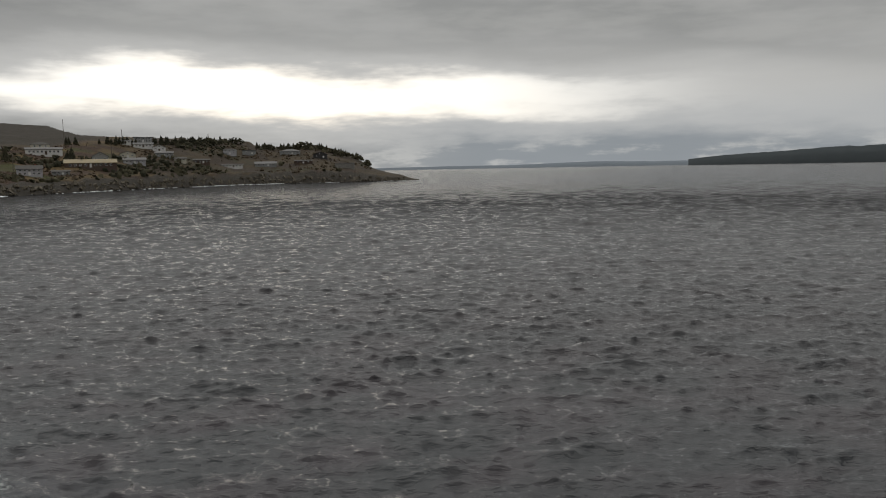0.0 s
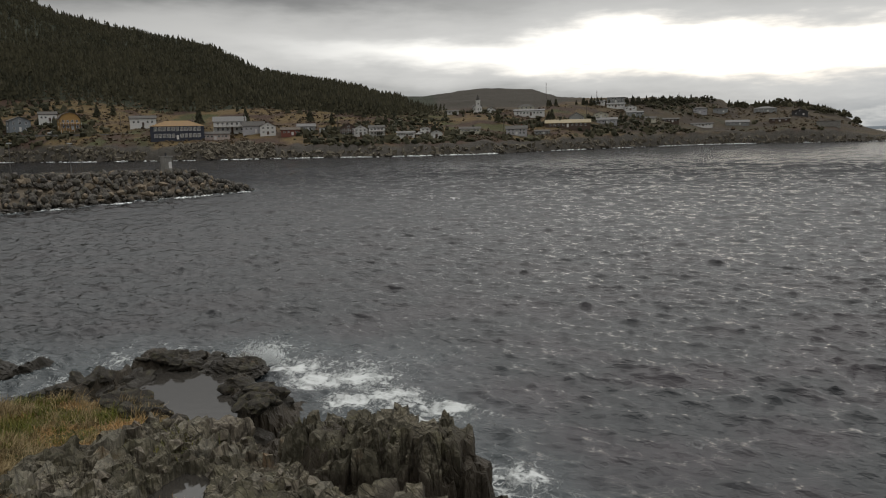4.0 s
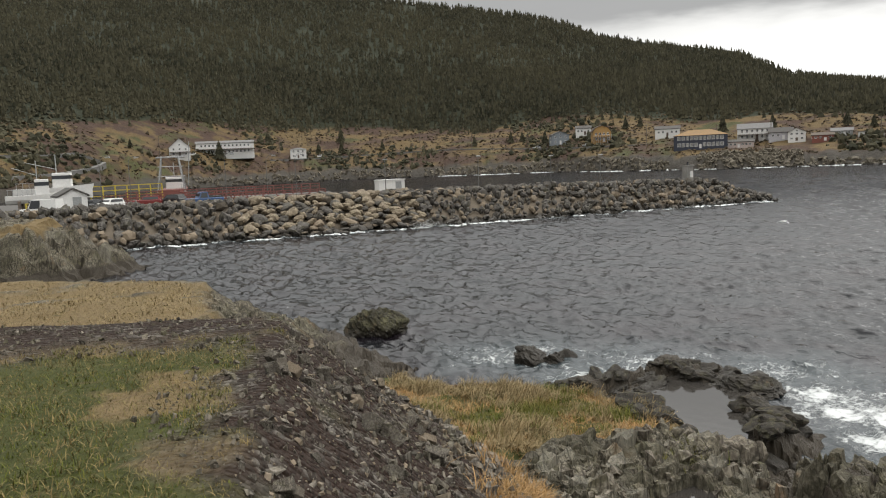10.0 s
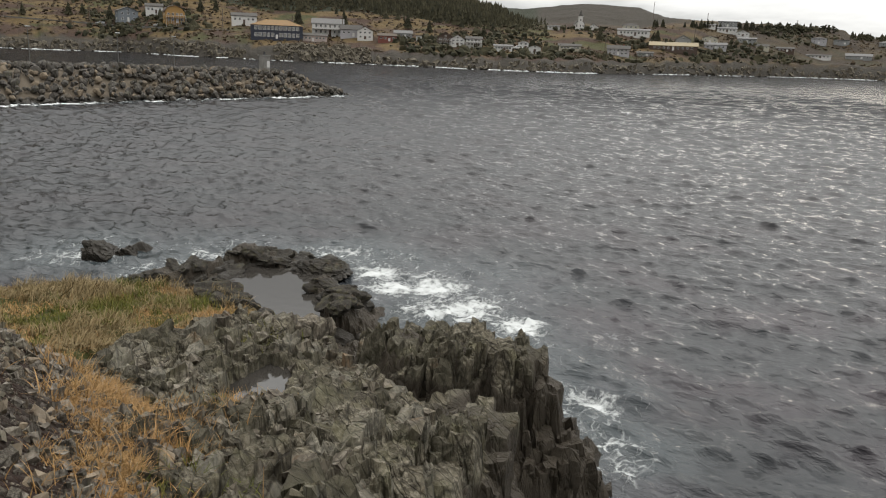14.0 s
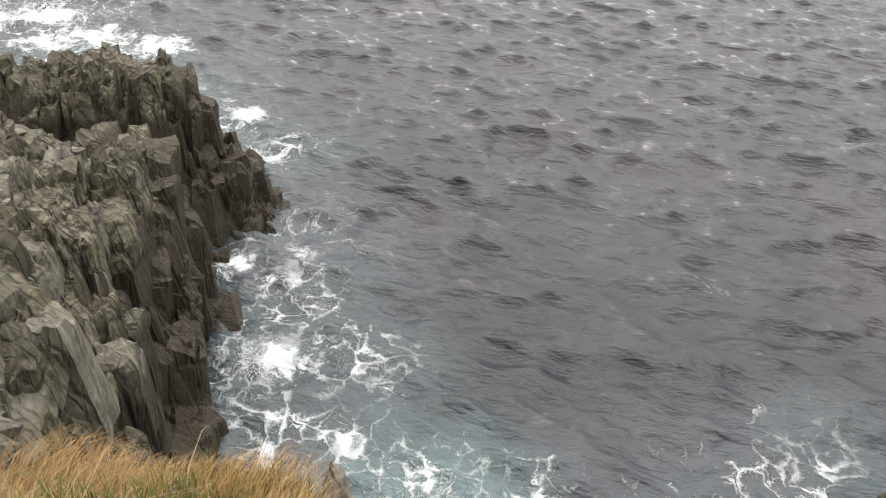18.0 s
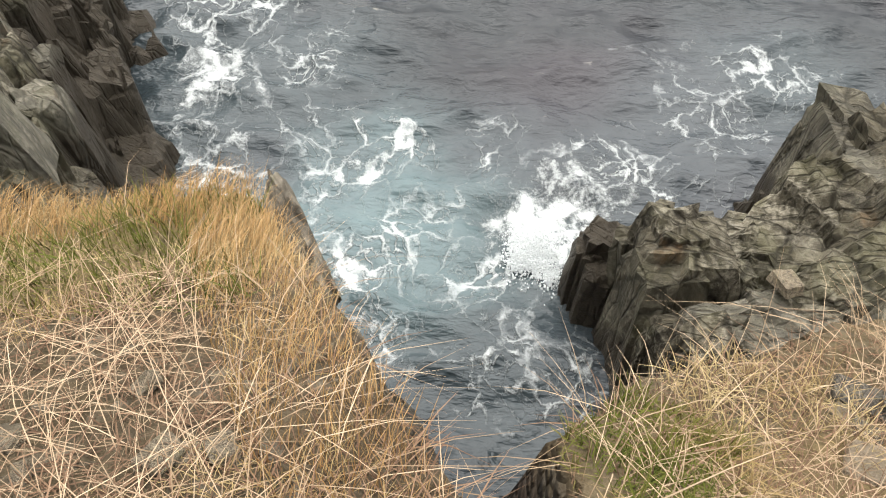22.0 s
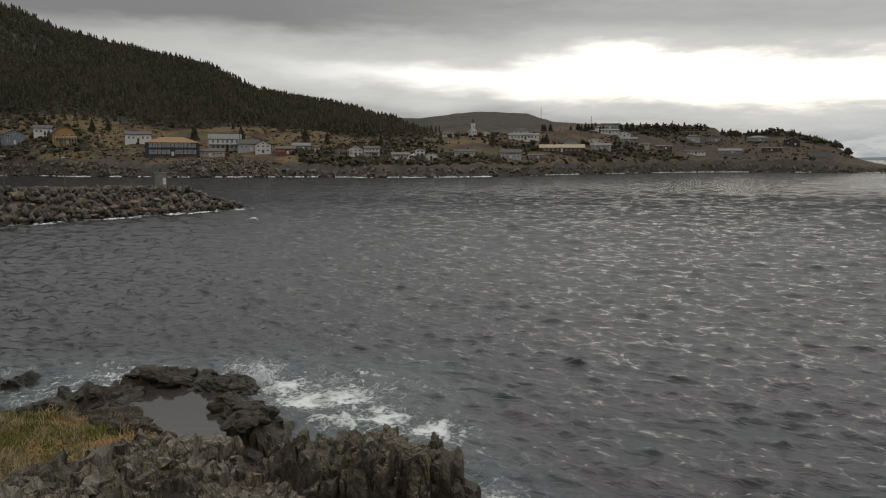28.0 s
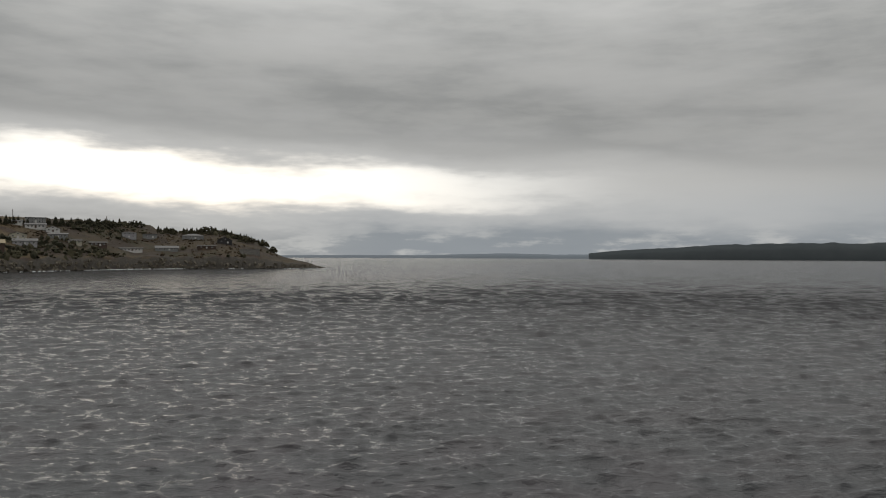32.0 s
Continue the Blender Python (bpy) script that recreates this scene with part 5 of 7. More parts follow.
blades("lawn_green", "greener grass of the lawn", on_land(26000, LAWN_IN, 98, lambda x, y, g: g + 0.8 * (tufty(x, y) - 0.5) > 0.6), GREEN, (0.02, 0.055), 0.007, 0.8, 99)
TERR_IN = [(0.8, 20.2), (2.1, 19.1), (3.7, 19.3), (4.5, 19.0), (5.4, 17.9), (6.0, 17.1), (6.2, 15.4), (5.6, 14.0), (2.6, 13.4), (1.2, 13.0), (-0.5, 16)]
def tussock(x, y):
    return fbm(x * 1.1, y * 1.1, 4, 101)


blades("dry_grass", "tussocks of golden dry grass on the low terrace", on_land(22000, TERR_IN, 100, lambda x, y, g: (tussock(x, y) > 0.45) & (tussock(x + 7, y) < 0.56)), FADED, (0.10, 0.28), 0.016, 0.9, 101, lambda x, y: np.stack([np.ones_like(x), -0.2 * np.ones_like(x)]), 0.4)
blades("russet_grass", "flattened russet grass between the tussocks", on_land(12000, TERR_IN, 198, lambda x, y, g: (tussock(x, y) < 0.52) & (tussock(x + 7, y) < 0.6)), RUSSET, (0.06, 0.18), 0.015, 1.3, 199)
blades("green_grass", "green grass among the tussocks", on_land(16000, TERR_IN, 102, lambda x, y, g: tussock(x + 7, y) > 0.54), GREEN, (0.08, 0.20), 0.015, 0.7, 103)
SHELF_IN = [(-14, 16), (-4.5, 17), (-3.9, 20.2), (-5.2, 26.6), (-8, 28.2), (-14, 29)]
blades("dry_grass", "yellow dry grass on the shelf above the sea", on_land(26000, SHELF_IN, 104), FADED, (0.04, 0.11), 0.022, 1.6, 105)
GULLY = [(0.55, 4.6), (1.0, 4.8), (1.7, 6.6), (2.5, 8.8), (2.9, 9.9), (2.2, 9.9), (1.3, 8.0), (0.8, 6.2)]
gq = scatter(15000, GULLY, 410)
gq = gq[tussock(gq[:, 0] * 1.6, gq[:, 1] * 1.6) > 0.43]
blades("gully_grass", "orange dry grass in the gully under the scree bank", np.column_stack([gq, land(gq[:, 0], gq[:, 1])[0] - 0.03]), RUSSET, (0.06, 0.2), 0.008, 1.0, 411)
# tufts that grow in the cracks of the ledges
tuft_at = ((3.5, 8.9), (3.2, 9.3), (2.2, 7.6), (2.0, 6.8), (1.4, 5.6), (1.9, 6.0), (2.6, 8.6), (1.0, 4.6), (1.3, 4.2), (5.2, 12.2), (1.7, 9.2), (1.5, 7.4))
for i, (x, y) in enumerate(tuft_at):
    r = np.random.RandomState(400 + i)
    q = np.column_stack([x + r.normal(0, 0.24, 500), y + r.normal(0, 0.24, 500)])
    blades("grass_tuft", "tuft of orange dry grass in a crack of the slate", np.column_stack([q, land(q[:, 0], q[:, 1])[0] - 0.03]), GREEN if i % 4 == 1 else RUSSET, (0.08, 0.26), 0.010, 0.9, 420 + i)

# ---- the breakwater ----
BW0, BWU, BWN = Vector((-24.5, 83.8, 0)), Vector((0.963, 0.27, 0)), Vector((-0.27, 0.963, 0))
BWL = 88.0


def bw_height(s, q):
    crest = np.interp(s, [0, 50, 80, BWL], [4.2, 4.0, 3.4, 0.4])
    up = np.clip(q * 0.66, -1.5, 9)
    down = np.clip((19 - q) * 0.6, -1.5, 9)
    return np.minimum(np.minimum(up, down), crest)


def build_breakwater():
    top = thing("breakwater", Matrix(), "long breakwater of heaped grey and tan armour stone", "breakwater")
    s, q = np.arange(-14, BWL + 2, 1.0), np.arange(-3, 22, 0.8)
    gs, gq = np.meshgrid(s, q, indexing="ij")
    z = bw_height(gs, gq) - 0.75 + 0.3 * (fbm(gs * 0.6, gq * 0.6, 3, 110) - 0.5)
    x, y = BW0.x + gs * BWU.x + gq * BWN.x, BW0.y + gs * BWU.y + gq * BWN.y
    part("core", mesh_of("core", np.stack([x, y, z], -1).reshape(-1, 3), grid_faces(len(s), len(q)), ARMOUR), None, top, "dark rubble core")
    shapes = [mesh_of("boulder", *boulder_verts(2, 500 + k, 7, 0.10), ARMOUR) for k in range(9)]
    tans = [mesh_of("boulder", *boulder_verts(2, 520 + k, 7, 0.10), TAN_STONE) for k in range(6)]
    r = np.random.RandomState(111)
    count, rest, sizes = 0, [], []
    for a in np.arange(-13, BWL + 0.5, 0.80):
        for b in np.arange(-0.6, 10.5, 0.70):
            ss, qq = a + r.uniform(-0.5, 0.5), b + r.uniform(-0.45, 0.45)
            zz = float(bw_height(ss, qq))
            if zz < -0.5:
                continue
            p = BW0 + BWU * ss + BWN * qq
            sz = 0.32 + 0.38 * r.rand() ** 1.8 + (0.06 if ss < 34 else 0)
            if 13 < ss < 36 and -0.2 < qq < 7.6 and count < 300:
                tan = ss < 34 and zz > 1.0 and r.rand() < 0.55
                ob = new("boulder", (tans if tan else shapes)[r.randint(6)])
                ob.parent = top
                ob.matrix_world = pose(p.x, p.y, zz - 0.1, *(r.uniform(-25, 25, 2)), r.uniform(0, 360)) @ Matrix.Diagonal((sz * 1.35, sz, sz * 0.66, 1))
                count += 1
            else:
                rest.append((p.x, p.y, zz - 0.35))
                sizes.append(sz * 1.05)
    ob = joined_stones("boulders", "grey armour stones of the outer breakwater", rest, sizes, ARMOUR, 9, 1, 0.35)
    del ob["category"]
    ob.parent = top


build_breakwater()

# ---- paints ----
WHITE = plain("white_paint", (0.72, 0.71, 0.69), 0.5, 0.06)
CREAM = plain("cream_siding", (0.62, 0.58, 0.47), 0.6)
GREYP = plain("grey_siding", (0.30, 0.31, 0.31), 0.6)
BLUEGREY = plain("blue_grey_siding", (0.22, 0.25, 0.28), 0.6)
LILAC = plain("pale_lilac_siding", (0.48, 0.47, 0.50), 0.6)
OCHRE = plain("ochre_siding", (0.42, 0.24, 0.07), 0.6)
NAVY = plain("navy_siding", (0.018, 0.026, 0.052), 0.5)
REDB = plain("red_brown_siding", (0.22, 0.06, 0.04), 0.6)
BROWN = plain("brown_siding", (0.09, 0.055, 0.04), 0.7)
CHAR = plain("charcoal_siding", (0.035, 0.035, 0.04), 0.7)
PINK = plain("pale_pink_siding", (0.55, 0.45, 0.41), 0.6)
SHINGLE = plain("dark_shingle", (0.055, 0.052, 0.05), 0.85, 0.25, 3.0)
SHINGLE_B = plain("brown_shingle", (0.10, 0.07, 0.05), 0.85, 0.25, 3.0)
SHINGLE_O = plain("ochre_roof", (0.28, 0.16, 0.05), 0.8, 0.2, 1.5)
SHINGLE_G = plain("grey_roof", (0.17, 0.17, 0.17), 0.8, 0.2, 3.0)
TIN_Y = plain("pale_yellow_roof", (0.28, 0.22, 0.11), 0.6, 0.1, 1.5)
GLASS_D = plain("dark_pane", (0.03, 0.033, 0.037), 0.05, 0.05)
# pale base colour holds the sky's reflection as well as curtains
GLASS_C = plain("curtain_and_sky_pane", (0.30, 0.30, 0.28), 0.08, 0.25, 1.3)
CONCRETE = plain("concrete", (0.30, 0.29, 0.27), 0.85, 0.2, 1.2)
TIMBER = plain("weathered_timber", (0.17, 0.13, 0.10), 0.8, 0.3, 3.0)
RED = plain("red_oxide_paint", (0.23, 0.045, 0.035), 0.6, 0.25, 2.0)
YELLOW = plain("yellow_paint", (0.55, 0.42, 0.03), 0.5, 0.15, 2.0)
STEEL = plain("galvanised_steel", (0.42, 0.43, 0.43), 0.45, 0.15, 4.0, 0.6)
RUBBER = plain("tyre_rubber", (0.015, 0.015, 0.015), 0.8, 0.1)
BLUE = plain("blue_paint", (0.03, 0.08, 0.20), 0.3, 0.1)
DARKCAR = plain("dark_car_paint", (0.02, 0.022, 0.025), 0.25, 0.1)
REDCAR = plain("red_car_paint", (0.20, 0.02, 0.02), 0.25, 0.1)
ASPHALT = plain("asphalt", (0.075, 0.072, 0.07), 0.9, 0.25, 0.8)

# ---- houses ----
PANES = {}


def window_meshes(w, h):
    key = (round(w, 1), round(h, 1))
    if key not in PANES:
        f = bmesh.new()
        t = 0.1
        for d in ((-w / 2, w / 2, -0.10, 0.03, -h / 2, -h / 2 + t), (-w / 2, w / 2, -0.10, 0.03, h / 2 - t, h / 2),
                  (-w / 2, -w / 2 + t, -0.10, 0.03, -h / 2 + t, h / 2 - t), (w / 2 - t, w / 2, -0.10, 0.03, -h / 2 + t, h / 2 - t), (-0.03, 0.03, -0.09, 0.03, -h / 2 + t, h / 2 - t)):
            box(f, *d)
        fm = bpy.data.meshes.new("window")
        f.to_mesh(fm)
        f.free()
        fm.materials.append(WHITE)
        p = boxes((-w / 2 + 0.05, w / 2 - 0.05, -0.05, 0.02, -h / 2 + 0.05, h / 2 - 0.05))
        pm = bpy.data.meshes.new("pane")
        p.to_mesh(pm)
        p.free()
        pm.materials.append(GLASS_C if w > 1.2 else GLASS_D)
        PANES[key] = (fm, pm)
    return PANES[key]


def add_window(house_ob, x, y, z, w, h, turn=0):
    fm, pm = window_meshes(w, h)
    wob = new("window", fm)
    wob.parent = house_ob
    wob.matrix_basis = pose(x, y, z, 0, 0, turn)
    p = new("pane", pm)
    p.parent = wob


def roof_mesh(w, d, h, rise, style, eave=0.4):
    """A thick gable (ridge along x or y), hip or flat roof over a w by d house of wall height h."""
    x, y, t = w / 2 + eave, d / 2 + eave, 0.22
    bm = bmesh.new()
    if style == "flat":
        box(bm, -x, x, -y, y, h, h + 0.35)
        return bm
    if style == "front":            # gable end to the front
        prof = [(-x, h - eave * rise / (w / 2)), (0, h + rise), (x, h - eave * rise / (w / 2))]
        pts = [[bm.verts.new((px, py, pz + o)) for px, pz in prof] for py in (-y, y) for o in (0, t)]
    elif style == "barn":
        prof = [(-x, h), (-x * 0.72, h + rise * 0.62), (0, h + rise), (x * 0.72, h + rise * 0.62), (x, h)]
        pts = [[bm.verts.new((px, py, pz + o)) for px, pz in prof] for py in (-y, y) for o in (0, t)]
    elif style == "side":           # ridge along the front
        prof = [(-y, h - eave * rise / (d / 2)), (0, h + rise), (y, h - eave * rise / (d / 2))]
        pts = [[bm.verts.new((px, py, pz + o)) for py, pz in prof] for px in (-x, x) for o in (0, t)]
    else:                            # hip
        k = max(x - y, 0.3 * x)
        b = [bm.verts.new(p) for p in ((-x, -y, h), (x, -y, h), (x, y, h), (-x, y, h))]
        r = [bm.verts.new((-k, 0, h + rise)), bm.verts.new((k, 0, h + rise))]
        for f in ((b[0], b[1], r[1], r[0]), (b[1], b[2], r[1]), (b[2], b[3], r[0], r[1]), (b[3], b[0], r[0]), (b[3], b[2], b[1], b[0])):
            bm.faces.new(f)
        return bm
    n = len(prof)
    a0, a1, b0, b1 = pts
    for i in range(n - 1):
        bm.faces.new((a1[i], a1[i + 1], b1[i + 1], b1[i]))
        bm.faces.new((a0[i + 1], a0[i], b0[i], b0[i + 1]))
        bm.faces.new((a0[i], a0[i + 1], a1[i + 1], a1[i]))
        bm.faces.new((b0[i + 1], b0[i], b1[i], b1[i + 1]))
    for i in (0, n - 1):
        bm.faces.new((a0[i], a1[i], b1[i], b0[i]))
    bmesh.ops.recalc_face_normals(bm, faces=bm.faces[:])
    return bm


def wall_mesh(w, d, h, rise, style):
    bm = bmesh.new()
    x, y = w / 2, d / 2
    box(bm, -x, x, -y, y, -2.5, h)
    if style in ("front", "barn"):
        prof = [(-x, h), (0, h + rise), (x, h)] if style == "front" else [(-x, h), (-x * 0.7, h + rise * 0.6), (0, h + rise), (x * 0.7, h + rise * 0.6), (x, h)]
        for s in (-1, 1):
            vs = [bm.verts.new((px, s * y, pz)) for px, pz in prof]
            vs2 = [bm.verts.new((px, s * (y - 0.2), pz)) for px, pz in prof]
            bm.faces.new(vs if s > 0 else vs[::-1])
            bm.faces.new(vs2 if s < 0 else vs2[::-1])
    elif style == "side":
        prof = [(-y, h), (0, h + rise), (y, h)]
        for s in (-1, 1):
            vs = [bm.verts.new((s * x, py, pz)) for py, pz in prof]
            bm.faces.new(vs if s < 0 else vs[::-1])
    return bm


def house(az, el, px, wall_h, rise, style, wall, roof, label, deep=None, turn=0.0, rows=1, cols=3, door=True, chimney=False, deck=False, win=(1.0, 1.2), tall=0):
    """A house whose foot shows at this turn and elevation, px across and tall high (in 1/1404 radians)."""
    x, y, z, d = spot(az, el)
    w = px * d / 1404
    deep = deep or min(max(w * 0.75, 6.0), 9.5)
    k = (tall or (wall_h + rise) * 1404 / d * (0.62 if az > 13 else 1.16)) * 0.86 * d / 1404 / (wall_h + rise)
    ob = thing("house", pose(x, y, z, 0, 0, -az + turn) @ Matrix.Diagonal((1, 1, k, 1)), label, "house", "houses of the village")
    part("wall", wall_mesh(w, deep, wall_h, rise, style), wall, ob)
    rf = part("roof", roof_mesh(w, deep, wall_h, rise, style), roof, ob)
    if chimney:
        part("chimney", boxes((w * 0.2, w * 0.2 + 0.7, 0.4, 1.1, wall_h, wall_h + rise + 1.0)), REDB, rf)
    fy = -deep / 2
    for r in range(rows):
        zc = wall_h * (r + 0.58) / rows
        for c in range(cols):
            xc = w * ((c + 0.5) / cols - 0.5) * 0.88
            if door and r == 0 and c == cols // 2:
                continue
            add_window(ob, xc, fy, zc, win[0], min(win[1], wall_h / rows * 0.62))
        add_window(ob, w / 2, 0, zc, 1.0, min(1.2, wall_h / rows * 0.6), 90)
        add_window(ob, -w / 2, 0, zc, 1.0, min(1.2, wall_h / rows * 0.6), -90)
    if door:
        xc = w * ((cols // 2 + 0.5) / cols - 0.5) * 0.88
        part("door", boxes((xc - 0.5, xc + 0.5, fy - 0.06, fy + 0.05, 0.05, 2.1)), BROWN if wall is WHITE else WHITE, ob)
    if style == "front" and w > 5:
        add_window(ob, 0, fy, wall_h + rise * 0.3, 0.9, 0.9)
    if deck:
        part("deck", boxes((-w / 2, w / 2, fy - 2.4, fy, wall_h / 2 - 0.2, wall_h / 2), bevel=0), TIMBER, ob)
        bm = bmesh.new()
        for i in range(9):
            xx = -w / 2 + i * w / 8
            box(bm, xx - 0.05, xx + 0.05, fy - 2.4, fy - 2.3, -2.0, wall_h / 2 + 1)
        box(bm, -w / 2, w / 2, fy - 2.4, fy - 2.32, wall_h / 2 + 0.95, wall_h / 2 + 1.05)
        part("railing", bm, WHITE, ob)
    return ob


house(-11.89, 1.11, 33, 4.6, 4.6, "front", WHITE, SHINGLE_G, "white two-storey house with a steep gable", rows=2, cols=3, deck=True)
house(-8.9, 1.11, 94, 6.4, 1.2, "side", WHITE, SHINGLE_G, "long white two-storey building with a low grey roof", 9, rows=2, cols=13, deck=True)
house(-3.94, 0.65, 27, 5.2, 1.0, "hip", WHITE, SHINGLE_G, "small white two-storey house by the shore road", rows=2, cols=3)
house(14.6, 0.86, 30, 5.0, 1.9, "front", BLUEGREY, SHINGLE, "grey two-storey house with a low gable", rows=2, cols=3, turn=12, tall=26)
house(16.3, 1.45, 26, 4.0, 1.4, "side", WHITE, SHINGLE, "white house half hidden behind the ochre one", rows=1, cols=4, tall=18)
house(17.5, 0.88, 30, 5.4, 3.2, "barn", OCHRE, SHINGLE_B, "ochre house with a brown gambrel roof and porch", rows=2, cols=4, deck=True, turn=10, tall=32)
house(22.0, 1.05, 40, 4.0, 1.5, "side", WHITE, SHINGLE, "white bungalow with a dormer above the shore", rows=1, cols=5, tall=20)
house(24.15, 0.16, 84, 6.6, 2.9, "hip", NAVY, SHINGLE_O, "navy waterfront inn with white windows and an ochre roof", 13, rows=2, cols=11, win=(1.3, 1.9), tall=36)
house(26.6, 0.10, 46, 3.4, 1.3, "side", PINK, SHINGLE, "pale pink low house beside the inn", rows=1, cols=7, tall=15)
house(27.6, 0.56, 52, 4.2, 1.9, "side", WHITE, SHINGLE_G, "white house with a long balcony and grey roof", rows=2, cols=6, deck=True, tall=30)
house(29.2, 0.50, 36, 3.8, 2.2, "side", LILAC, SHINGLE, "pale lilac house with a dark roof", rows=1, cols=4, tall=22)
house(30.16, 0.38, 26, 5.6, 2.6, "front", WHITE, SHINGLE, "white two-storey house with a wide gable", rows=2, cols=3, tall=24)
house(31.7, 0.29, 31, 3.6, 1.5, "side", REDB, SHINGLE_B, "low red-brown house among bushes", rows=1, cols=4, tall=15)
house(32.8, 0.62, 30, 2.8, 1.8, "side", GREYP, SHINGLE_G, "grey bungalow on the slope", rows=1, cols=4, tall=13)
house(33.9, 0.50, 9, 2.8, 0.5, "flat", WHITE, SHINGLE_G, "tiny white shed on the grass slope", rows=1, cols=1, door=False, tall=8)
house(35.75, 0.20, 28, 5.0, 3.4, "front", BROWN, SHINGLE_B, "brown house with a steep white-trimmed gable", rows=2, cols=3, deck=True, tall=25)
house(36.6, 0.20, 24, 5.0, 3.2, "front", WHITE, SHINGLE_B, "white gabled house joined to the brown one", rows=2, cols=3, tall=20)
house(37.75, 0.20, 27, 5.2, 1.6, "side", WHITE, SHINGLE, "white two-storey house with a porch", rows=2, cols=4, deck=True, tall=19)
house(39.8, 0.0, 31, 2.8, 0.9, "side", WHITE, SHINGLE_G, "long white bungalow above the bluff", rows=1, cols=6, tall=11)
house(41.2, 0.18, 17, 4.6, 1.0, "hip", WHITE, SHINGLE, "white two-storey box house", rows=2, cols=2, tall=14)
house(42.0, -0.04, 20, 3.0, 1.4, "front", WHITE, SHINGLE, "white garage with an open door", rows=1, cols=1, tall=14)
house(44.4, 0.19, 36, 3.2, 1.6, "side", CREAM, SHINGLE, "cream bungalow below the church", rows=1, cols=6, tall=12)
house(47.7, 0.0, 36, 4.2, 2.2, "side", LILAC, SHINGLE, "pale two-storey house with a dormer", rows=2, cols=5, chimney=True, tall=18)
house(49.5, 0.03, 26, 2.6, 1.2, "side", GREYP, SHINGLE, "low grey house near the bluff", rows=1, cols=4, tall=8)
house(48.6, 1.30, 52, 3.0, 1.0, "side", WHITE, SHINGLE_G, "long white house on the hill", rows=1, cols=8, tall=13)
house(48.4, 1.50, 26, 5.0, 2.0, "hip", CREAM, SHINGLE, "cream house behind the long white one", rows=2, cols=3, tall=18)
house(51.3, 0.42, 76, 2.4, 1.8, "side", BROWN, TIN_Y, "long low building with a pale yellow roof", rows=1, cols=9, tall=15)
house(51.9, 0.75, 24, 4.0, 2.6, "front", GREYP, SHINGLE_G, "grey gabled house above the yellow roof", rows=1, cols=3, tall=20)
house(54.0, 0.62, 34, 3.0, 1.6, "side", LILAC, SHINGLE_G, "pale grey house with a long porch", rows=1, cols=5, tall=12)
house(53.6, 1.05, 24, 3.4, 2.0, "front", CREAM, SHINGLE, "cream gabled house on the slope", rows=1, cols=3, tall=12)
house(54.6, 1.72, 30, 2.6, 1.0, "side", WHITE, SHINGLE_G, "white bungalow near the skyline", rows=1, cols=5, tall=9)
house(55.6, 1.50, 20, 3.6, 2.2, "front", WHITE, SHINGLE, "white gabled house near the skyline", rows=1, cols=3, tall=11)
house(55.9, 1.12, 28, 3.0, 1.2, "side", GREYP, SHINGLE_G, "grey bungalow on the slope", rows=1, cols=5, tall=9)
house(54.6, 2.05, 28, 4.2, 0.6, "flat", GREYP, SHINGLE_G, "grey flat-roofed block on the skyline", rows=2, cols=5, tall=11)
house(53.4, 2.0, 22, 2.6, 1.0, "side", WHITE, SHINGLE_G, "low white house on the skyline", rows=1, cols=4, tall=7)
house(58.3, 0.62, 26, 2.8, 1.2, "side", BROWN, SHINGLE, "low brown house on the headland", rows=1, cols=4, tall=8)
house(60.3, 0.32, 36, 2.6, 1.0, "side", WHITE, SHINGLE, "white bungalow on the headland", rows=1, cols=6)
house(62.6, 0.36, 36, 2.8, 2.4, "side", GREYP, SHINGLE_G, "grey house with a broad roof on the headland", rows=1, cols=4)
house(65.2, 0.50, 30, 3.0, 0.9, "side", BROWN, SHINGLE, "dark house with two lit pale windows", rows=1, cols=3)
house(66.4, 0.86, 24, 4.2, 3.4, "front", CHAR, SHINGLE, "charcoal house with a white-edged steep gable", rows=1, cols=2)
house(64.3, 1.15, 34, 4.0, 2.6, "hip", GREYP, SHINGLE_G, "grey house with a big hipped roof on the rise", rows=1, cols=4)
house(60.2, 1.2, 22, 5.6, 1.4, "hip", LILAC, SHINGLE, "tall pale house on the headland", rows=2, cols=3)
house(61.5, 1.2, 22, 4.6, 1.0, "flat", GREYP, SHINGLE_G, "square grey house on the headland", rows=1, cols=2)
house(56.9, 0.75, 20, 3.0, 1.6, "side", CREAM, SHINGLE, "small cream house by the lane", rows=1, cols=3)
house(45.9, 1.6, 16, 3.2, 2.4, "front", WHITE, SHINGLE, "small white gabled house beside the church", rows=1, cols=2)
house(43.2, 1.55, 20, 2.8, 1.2, "side", WHITE, SHINGLE, "low white house beside the church", rows=1, cols=3)


